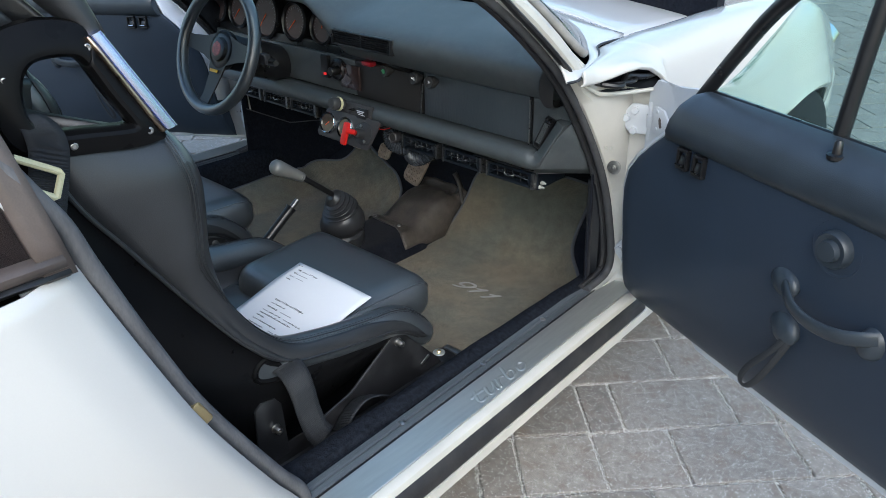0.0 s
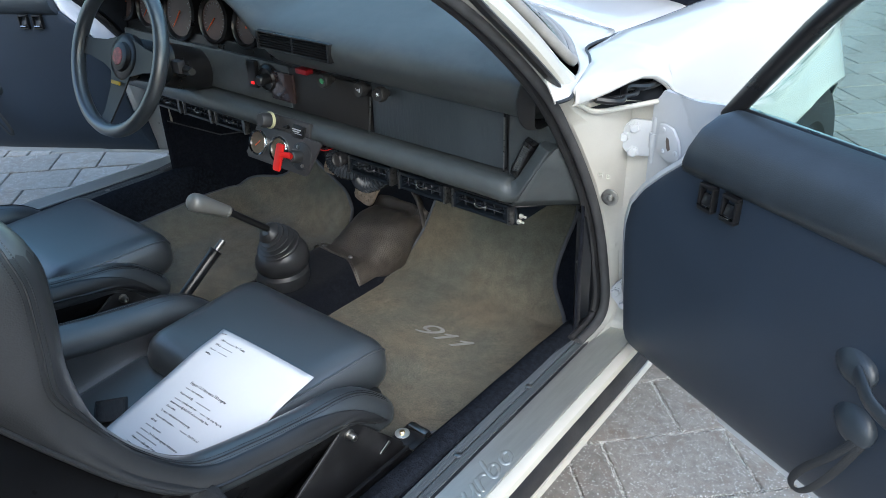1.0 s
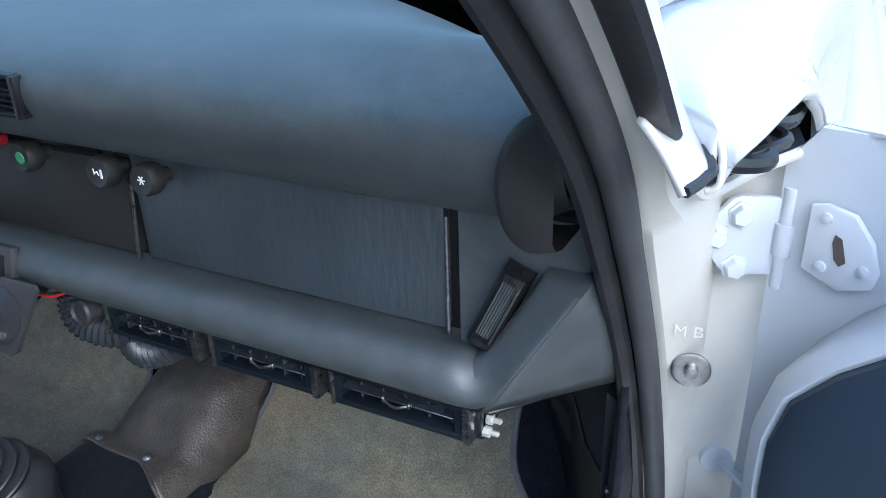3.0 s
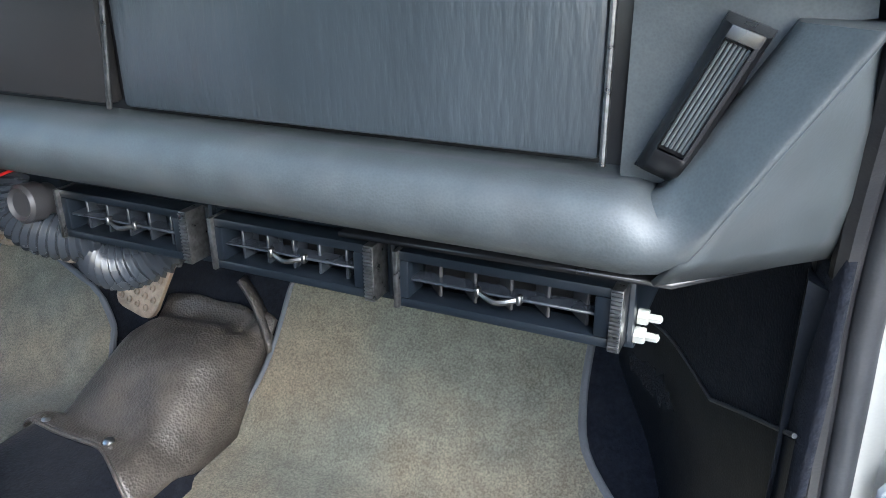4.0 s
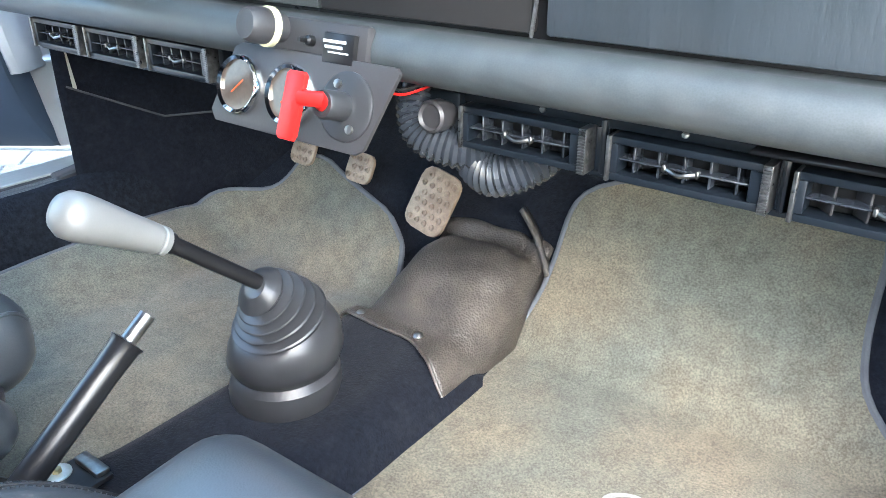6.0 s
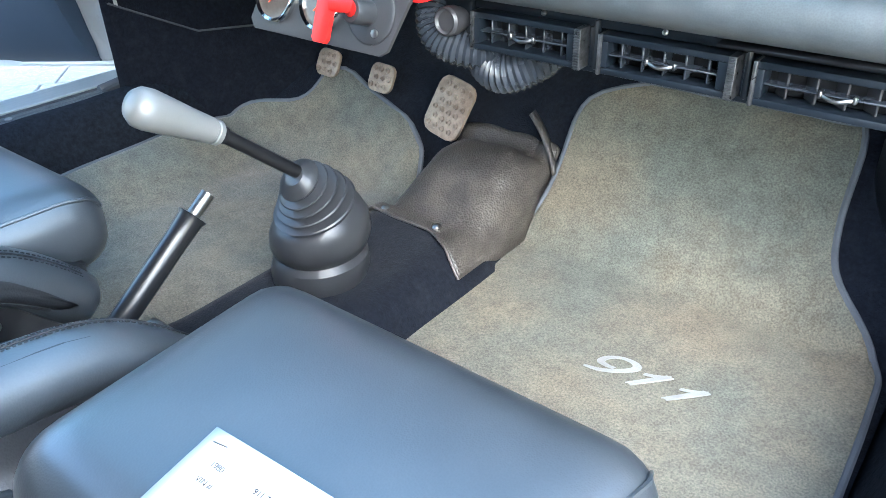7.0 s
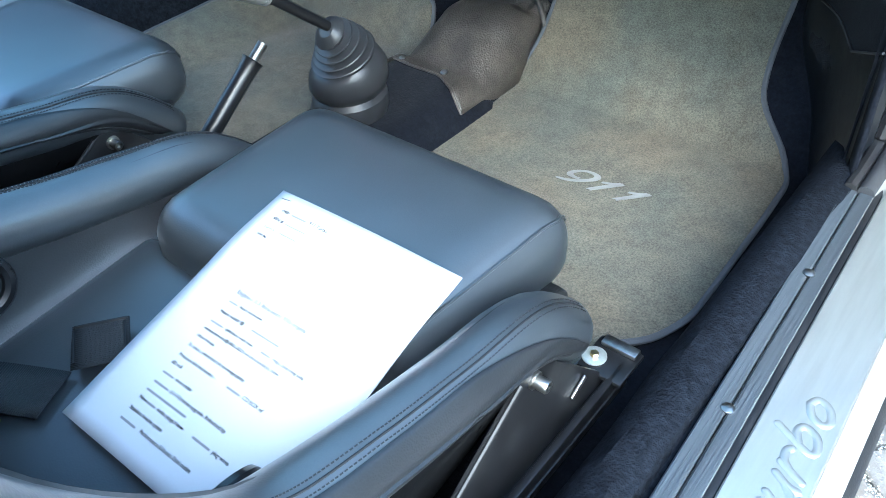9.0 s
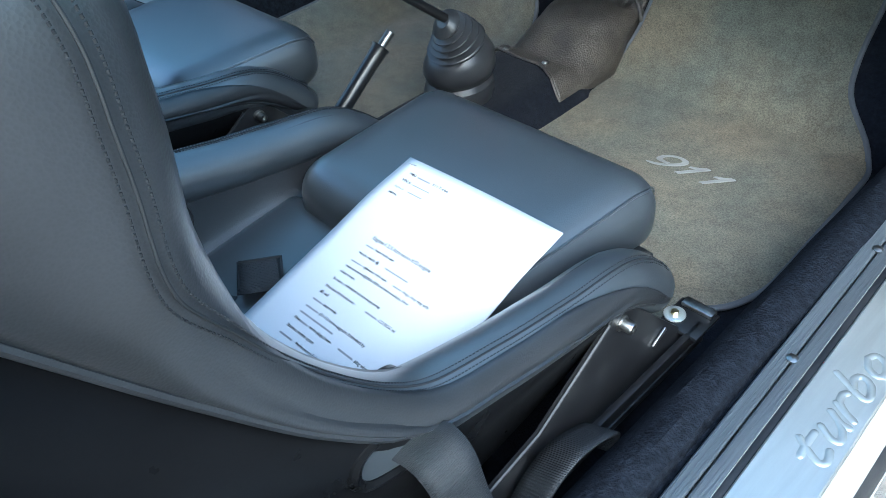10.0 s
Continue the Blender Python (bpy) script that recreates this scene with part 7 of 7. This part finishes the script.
    # belt openings with their rims, brackets and bolts
    for s in (1, -1):
        xo = cx + s * 0.2465
        bm = B()
        ring = [(-0.853, 0.440), (-0.845, 0.457), (-0.820, 0.464), (-0.785, 0.448), (-0.759, 0.428), (-0.757, 0.416), (-0.771, 0.410), (-0.810, 0.414), (-0.843, 0.425), (-0.853, 0.440)]
        tube(bm, [(xo, a, b) for a, b in catmull(ring, 40)], 0.0065, 8, caps=False)
        h = part("belt_opening", bm, M_SHELL, seat, "raised rim of the lap belt opening")
        bm = B()
        # added plate closes the hole; its dark grey paints the shade inside
        plate(bm, [(xo - s * 0.0005, a, b) for a, b in ring[:-1]], (s, 0, 0), 0.004)
        part("opening_shade", bm, mat("opening_dark", (0.035, 0.04, 0.045), 0.5), h, "dark grey plate standing for the shade in the opening")
        bm = B()
        xb = cx + s * 0.243
        plate(bm, [(xb, -0.505, 0.345), (xb, -0.512, 0.362), (xb, -0.530, 0.370), (xb, -0.552, 0.362), (xb, -0.66, 0.295), (xb, -0.76, 0.272), (xb, -0.88, 0.272), (xb, -0.88, 0.215), (xb, -0.40, 0.215), (xb, -0.42, 0.25)], (s, 0, 0), 0.004, 0.001)
        br = part("side_bracket", bm, M_BLACKSTEEL, seat, "black steel seat bracket")
        bm = B()
        tube(bm, [(xb + s * 0.006, -0.556, 0.362), (xb + s * 0.006, -0.66, 0.297), (xb + s * 0.006, -0.76, 0.274)], 0.0025, 8)
        part("bracket_fold", bm, M_BLACKSTEEL, br)
        bm = B()
        plate(bm, [(xb, -0.805, 0.25), (xb, -0.810, 0.36), (xb, -0.822, 0.378), (xb, -0.850, 0.382), (xb, -0.862, 0.37), (xb, -0.868, 0.25)], (s, 0, 0), 0.005, 0.001)
        part("rear_bracket", bm, M_BLACKSTEEL, br)
        for y, z in ((-0.534, 0.347), (-0.828, 0.318)):
            bm = B()
            lathe(bm, (xb + s * 0.004, y, z), (s, 0, 0), [(0.009, 0), (0.009, 0.002), (0.0065, 0.0025), (0.0065, 0.013), (0.0055, 0.0145), (0.003, 0.0145), (0.003, 0.010), (0.0005, 0.010)], 16)
            part("socket_bolt", bm, M_STEEL, br, "bright socket head bolt")
        bm = B()
        box(bm, (xb + s * 0.006, -0.462, 0.268), (0.003, 0.026, 0.007), Matrix.Rotation(0.5, 4, "X"), 0.0012)
        part("bracket_slot", bm, M_STEEL, br)
        # slide rail
        bm = B()
        box(bm, (xb + s * 0.004, -0.62, 0.222), (0.036, 0.46, 0.012), bevel=0.002)
        box(bm, (xb + s * 0.016, -0.62, 0.236), (0.008, 0.46, 0.018), bevel=0.002)
        box(bm, (xb - s * 0.012, -0.62, 0.236), (0.006, 0.46, 0.018), bevel=0.002)
        box(bm, (xb + s * 0.003, -0.395, 0.242), (0.050, 0.05, 0.006), bevel=0.002)
        rl = part("slide_rail", bm, M_BLACKSTEEL, seat, "black seat slide rail")
        bm = B()
        lathe(bm, (xb - s * 0.012, -0.402, 0.2455), (0, 0, 1), [(0.0130, 0), (0.0130, 0.0015), (0.0120, 0.002), (0.0060, 0.002), (0.001, 0.002)], 20)
        part("washer", bm, mat("zinc_washer", (0.72, 0.74, 0.70), 0.3, 0.7), rl, "pale zinc washer and bolt")
        bm = B()
        lathe(bm, (xb - s * 0.012, -0.402, 0.248), (0, 0, 1), [(0.0048, 0), (0.0048, 0.0030), (0.004, 0.0038), (0.001, 0.0038)], 6)
        part("rail_bolt", bm, M_ZINC, rl)
        bm = B()
        box(bm, (xb + s * 0.004, -0.377, 0.2475), (0.04, 0.014, 0.006), bevel=0.002)
        part("rail_tip", bm, M_STEEL, rl)
    return seat


seat = bucket_seat()
driver_seat = copy_thing(seat, Matrix.Translation((-0.32, -0.75, 0.20)))
tagged(driver_seat, "black leather racing bucket seat behind the steering wheel")


def strap(name, pts, width, label, across=(1, 0, 0), group="harness straps", extra=None):
    t = thing(name, pts[len(pts) // 2], label, "seat belt", group)
    # woven ribs run across the webbing, 2.4 mm apart
    span = sum(np.linalg.norm(np.array(b) - np.array(a)) for a, b in zip(pts, pts[1:]))
    n = max(40, int(span / 0.0006))
    path = catmull(pts, n)
    bm = B()
    rows = []
    for i, p in enumerate(path):
        a = Vector(across if not callable(across) else across(i / (n - 1))).normalized()
        d = Vector(path[min(i + 1, n - 1)] - path[max(i - 1, 0)]).normalized()
        rib = a.cross(d).normalized() * 0.00032 * math.sin(i * math.pi / 2)
        rows.append([tuple(Vector(p) + a * width * f + rib) for f in np.linspace(-0.5, 0.5, 5)])
    sheet(bm, rows)
    part("webbing", bm, M_WEB, t, solid=0.0022)
    if extra:
        extra(t)
    return t


strap("lap_belt", [(0.546, -0.806, 0.428), (0.568, -0.800, 0.437), (0.584, -0.792, 0.428), (0.592, -0.784, 0.395), (0.595, -0.775, 0.335), (0.594, -0.762, 0.288), (0.592, -0.745, 0.258)], 0.047, "charcoal lap belt looping out of the seat side opening", lambda f: (0.2 * (1 - f), 0.88 - 0.1 * f, 0.05 + 0.5 * f))
strap("lap_belt", [(0.593, -0.712, 0.255), (0.597, -0.685, 0.288), (0.598, -0.655, 0.297), (0.596, -0.615, 0.28), (0.592, -0.59, 0.255), (0.590, -0.60, 0.235)], 0.044, "folded charcoal belt end lying by the seat rail", (1, 0, 0.5))
strap("lap_belt", [(0.090, -0.798, 0.418), (0.106, -0.802, 0.412), (0.135, -0.818, 0.388), (0.155, -0.834, 0.370), (0.190, -0.848, 0.366), (0.235, -0.864, 0.366)], 0.058, "charcoal lap belt through the inner side opening", (0.5, 0.85, -0.1))
strap("lap_belt", [(0.150, -0.855, 0.3595), (0.200, -0.827, 0.3595), (0.235, -0.809, 0.3600), (0.262, -0.7955, 0.3600)], 0.050, "dark charcoal lap belt lying across the seat pad", (0.45, -0.89, 0))


def crotch_end(t):
    bm = B()
    for a, b in (((0.210, -0.744, 0.3655), (0.238, -0.707, 0.3655)), ((0.214, -0.747, 0.3655), (0.250, -0.768, 0.3655)), ((0.240, -0.711, 0.3655), (0.282, -0.735, 0.3655))):
        tube(bm, [a, b], 0.0014, 6)
    part("sewn_edge", bm, M_STITCH, t)


strap("crotch_strap", [(0.222, -0.7245, 0.3640), (0.238, -0.7345, 0.3640), (0.254, -0.7445, 0.3640), (0.268, -0.753, 0.3640)], 0.050, "charcoal crotch strap with a sewn end on the seat pad", (0.6, 0.8, 0), extra=crotch_end)
lab = thing("belt_label", (0.21, -0.82, 0.37), "bright yellow belt label", "label")
bm = B()
plate(bm, [(0.160, -0.800, 0.372), (0.170, -0.806, 0.372), (0.262, -0.838, 0.3695), (0.250, -0.841, 0.3695)], (0, 0, 1), 0.0012)
part("tag", bm, M_YELLOW, lab)

# shoulder harness over the seat back with its adjuster
strap("shoulder_strap", [(0.46, -1.085, 0.925), (0.53, -1.080, 0.926), (0.568, -1.078, 0.918), (0.584, -1.080, 0.896), (0.591, -1.092, 0.860), (0.594, -1.11, 0.80), (0.59, -1.12, 0.70)], 0.044, "charcoal shoulder strap through the harness opening", (0.15, 1, -0.2))
bk = thing("strap_adjuster", (0.60, -1.10, 0.875), "cream painted metal strap adjuster", "buckle")
bm = B()
q = [Vector((0.600, -1.128, 0.905)), Vector((0.600, -1.078, 0.872)), Vector((0.604, -1.092, 0.845)), Vector((0.604, -1.135, 0.876))]
tube(bm, [lerp(q[k], q[(k + 1) % 4], f) for k in range(4) for f in (0.06, 0.5, 0.94)] + [lerp(q[0], q[1], 0.06)], 0.0045, 8, caps=False)
part("frame_bar", bm, M_CREAM, bk)

# ---- printed sheet on the seat ----
sheet_thing = thing("printed_sheet", (0.39, -0.65, 0.40), "white printed sheets stapled together lying on the leather seat", "paper")
PA, PB, PC = Vector((0.268, -0.531, 0.4135)), Vector((0.486, -0.524, 0.4105)), Vector((0.287, -0.801, 0.362))
px, py = PB - PA, PC - PA


def on_sheet(f, g):
    """The point at f across and g down the sheet."""
    p = PA + px * f + py * g
    p.z += 0.003 * math.exp(-(((g - 0.24) / 0.16) ** 2)) + 0.002 * math.sin(math.pi * g) + 0.002 * math.sin(math.pi * f)
    return p


bm = B()
grid = [[on_sheet(f, g) for f in np.linspace(0, 1, 16)] for g in np.linspace(0, 1, 22)]
sheet(bm, grid)
part("sheet", bm, M_PAPER, sheet_thing, solid=0.0016)
bm = B()
tube(bm, [on_sheet(0.035, 0.035) + Vector((0, 0, 0.0014)), on_sheet(0.085, 0.03) + Vector((0, 0, 0.0014))], 0.0005, 5)
part("staple", bm, M_STEEL, sheet_thing)
LINES = [(0.085, 0.085, 5.2, "1980", 0), (0.150, 0.085, 5.2, "#46", 1), (0.255, 0.085, 5.2, "911 Turbo", 0), (0.085, 0.128, 5.2, "VIN #", 0), (0.165, 0.128, 3.6, "#62", 1), (0.085, 0.170, 3.8, "Engine #", 1), (0.180, 0.170, 3.6, "#52", 1), (0.085, 0.208, 3.6, "2450 lbs.", 0),
         (0.235, 0.42, 6.0, "Engine / 3.3 litre euro 930 engine", 0), (0.235, 0.457, 4.3, "#27", 0), (0.299, 0.457, 4.3, "head studs-new", 0), (0.235, 0.498, 4.3, "Heads rebuilt @", 0), (0.42, 0.498, 4.3, "#80", 1), (0.235, 0.539, 4.3, "#38", 0), (0.321, 0.539, 4.3, "cylinders with new", 0), (0.524, 0.539, 4.3, "#27", 0), (0.588, 0.539, 4.3, "rings. (top ring side", 0),
         (0.235, 0.569, 4.3, "measurements@.002-.0025 w/ zero ovality). New", 0), (0.235, 0.599, 4.3, "chain ramps.", 0), (0.235, 0.637, 4.3, "Sc cams , refreshed oil scavenge pump", 0), (0.235, 0.677, 4.3, "Pressure fed tensioners -", 0), (0.513, 0.677, 4.3, "#38", 0), (0.599, 0.677, 4.3, "CD BOX w/", 0), (0.235, 0.707, 4.3, "#2 coil", 0),
         (0.235, 0.744, 4.3, "#33", 0), (0.310, 0.744, 4.3, "intercooler", 0), (0.235, 0.780, 4.3, "#44", 0), (0.331, 0.780, 4.3, "(11-11) turbo upgrade. Refreshed by", 0), (0.235, 0.810, 4.3, "#120", 1), (0.235, 0.840, 4.3, "New", 0), (0.278, 0.840, 4.3, "#27", 0), (0.342, 0.840, 4.3, "turbo plugs / new-", 0), (0.545, 0.840, 4.3, "#49", 0), (0.652, 0.840, 4.3, "plug wires", 0), (0.235, 0.878, 4.3, "Stainless header sytem", 0), (0.235, 0.914, 4.3, "#46", 1), (0.35, 0.914, 4.3, "Performance Exhaust. Dual outlet", 0)]
inks = (B(), B())
for f0, g0, pt, words, ink in LINES:
    size = pt * 0.00115
    if words[0] == "#" and words[1:].isdigit():
        wd = int(words[1:]) * 0.00042
        f1 = f0 + wd / px.length
        g1 = g0 - size * 0.40 / py.length
        vs = [inks[1].verts.new(on_sheet(a, b) + Vector((0, 0, 0.0012))) for a, b in ((f0, g0), (f1, g0), (f1, g1), (f0, g1))]
        inks[1].faces.new(vs)
    else:
        text_into(inks[ink], words, (0, 0, 0), (1, 0, 0), (0, 1, 0), size, 0.00015, surface=lambda a, b: on_sheet(f0 + a * 0.92 / px.length, g0 - b / py.length) + Vector((0, 0, 0.0010)))
part("black_print", inks[0], M_PRINT, sheet_thing, "black printed text", smooth=False)
part("grey_print", inks[1], M_GREYPRINT, sheet_thing, "faint grey printed text", smooth=False, kind="stuff")


# ---- ground ----
ground = tagged(new("ground", bpy.data.meshes.new("ground")), "sandy bed under grey concrete pavers", "ground", kind="structure")
bm = B()
sheet(bm, [[(x, y, -0.009) for x in (-400, -30, -10, 0, 10, 30, 400)] for y in (-400, -30, -10, 0, 10, 30, 400)])
bm.to_mesh(ground.data)
bm.free()
ground.data.materials.append(M_SAND)

ROW_TURN = radians(47.0)
ru, rv = Vector((math.cos(ROW_TURN), math.sin(ROW_TURN), 0)), Vector((math.sin(ROW_TURN), -math.cos(ROW_TURN), 0))
DEPTH = 0.181
rng = random.Random(4)
paver_meshes = {}


def paver_geometry(w, dpt):
    hw, hd, r, h = w / 2 - 0.004, dpt / 2 - 0.004, 0.0022, 0.0
    lo = [(-hw, -hd, -0.02), (hw, -hd, -0.02), (hw, hd, -0.02), (-hw, hd, -0.02)]
    mid = [(x, y, -0.0022) for x, y, _ in lo]
    top = [(math.copysign(hw - r, x), math.copysign(hd - r, y), 0.0) for x, y, _ in lo]
    faces = [(8, 9, 10, 11)]
    for k in range(4):
        n = (k + 1) % 4
        faces += [(k, n, 4 + n, 4 + k), (4 + k, 4 + n, 8 + n, 8 + k)]
    return lo + mid + top, faces


near, far_v, far_f = [], [], []
LAID = {0: (0.422, 0.690, 0.960), 1: (0.427, 0.510, 0.780, 0.869), 2: (0.424, 0.603, 0.867, 1.045), 3: (0.510, 0.779, 0.958)}
seams = []
for row in range(-75, 76):
    v = 0.315 + DEPTH * (row + 0.5)
    fixed = LAID.get(row)
    edges = [-14.0 + rng.random() * 0.2]
    if fixed:
        # whole stones both ways from the first fixed joint
        back = [fixed[0]]
        while back[-1] > -14:
            back.append(back[-1] - rng.choice((0.0895, 0.179, 0.179, 0.268)))
        edges = back[::-1] + list(fixed[1:])
    while edges[-1] < 14.0:
        edges.append(edges[-1] + rng.choice((0.0895, 0.179, 0.179, 0.268, 0.268)))
    for u, nxt in zip(edges, edges[1:]):
        w = nxt - u
        c = ru * (u + w / 2) + rv * v
        tilt = (rng.uniform(-0.004, 0.004), rng.uniform(-0.004, 0.004), rng.uniform(-0.008, 0.008), rng.uniform(-0.0015, 0.0015))
        if c.length < 14 and not (abs(c.x) < 0.5 and -2.2 < c.y < 1.3):
            if 0.55 < c.x < 1.75 and -0.8 < c.y < 1.6 and len(near) < 290:
                near.append((round(w, 3), c, tilt))
                seams.append((u, v, w))
            else:
                gv, gf = paver_geometry(w, DEPTH)
                base = len(far_v)
                far_v += [tuple(c + ru * x + rv * y + Vector((0, 0, z + tilt[3] + x * tilt[0] + y * tilt[1]))) for x, y, z in gv]
                far_f += [tuple(base + i for i in f) for f in gf]
# crumbs of grit in the joints, heaped to one side, a few strewn over the stones
grit_v, grit_f = [], []
crumb = random.Random(9)


def grit(u, v, z, size):
    at = ru * u + rv * v
    base = len(grit_v)
    spin = crumb.uniform(0, 6.28)
    for k in range(4):
        a = spin + k * 1.571 + crumb.uniform(-0.4, 0.4)
        r = size * crumb.uniform(0.6, 1.1)
        grit_v.append((at.x + r * math.cos(a), at.y + r * math.sin(a), z + size * crumb.uniform(-0.3, 0.3)))
    grit_v.append((at.x, at.y, z + size * 0.8))
    grit_v.append((at.x, at.y, z - size * 0.8))
    for k in range(4):
        grit_f.append((base + k, base + (k + 1) % 4, base + 4))
        grit_f.append((base + (k + 1) % 4, base + k, base + 5))


for u, v, w in seams:
    c = ru * u + rv * v
    if not (0.55 < c.x < 1.5 and -0.6 < c.y < 0.75):
        continue
    for k in range(int(w * 1900)):
        grit(u + crumb.random() * w, v - DEPTH / 2 + crumb.gauss(0.0024, 0.0036), crumb.uniform(-0.006, 0.0025), crumb.uniform(0.0007, 0.0021))
    for k in range(int(DEPTH * 1900)):
        grit(u + crumb.gauss(-0.0024, 0.0036), v + (crumb.random() - 0.5) * DEPTH, crumb.uniform(-0.006, 0.0025), crumb.uniform(0.0007, 0.0021))
    for k in range(int(w * DEPTH * 1400)):
        grit(u + crumb.random() * w, v + (crumb.random() - 0.5) * DEPTH, 0.0006, crumb.uniform(0.0005, 0.0011))
me = bpy.data.meshes.new("pavers")
me.from_pydata(far_v, [], far_f)
me.materials.append(M_PAVER)
rest = new("pavers", me)
rest.parent = ground
tagged(rest, "grey concrete pavers with sandy joints", kind="stuff")
turn = Matrix(((ru.x, rv.x, 0, 0), (ru.y, rv.y, 0, 0), (0, 0, 1, 0), (0, 0, 0, 1)))
for w, c, tilt in near:
    if w not in paver_meshes:
        gv, gf = paver_geometry(w, DEPTH)
        pm = bpy.data.meshes.new("paver")
        pm.from_pydata(gv, [], gf)
        pm.materials.append(M_PAVER)
        paver_meshes[w] = pm
    ob = new("paver", paver_meshes[w])
    ob.parent = ground
    ob.matrix_basis = Matrix.Translation(c + Vector((0, 0, tilt[3]))) @ turn @ pose(0, 0, 0, math.degrees(tilt[1]), math.degrees(-tilt[0]), math.degrees(tilt[2]))
me = bpy.data.meshes.new("joint_grit")
me.from_pydata(grit_v, [], grit_f)
me.materials.append(M_CRUMB)
ob = new("joint_grit", me)
ob.parent = ground
tagged(ob, "pale crumbs of grit in the paver joints", kind="stuff")
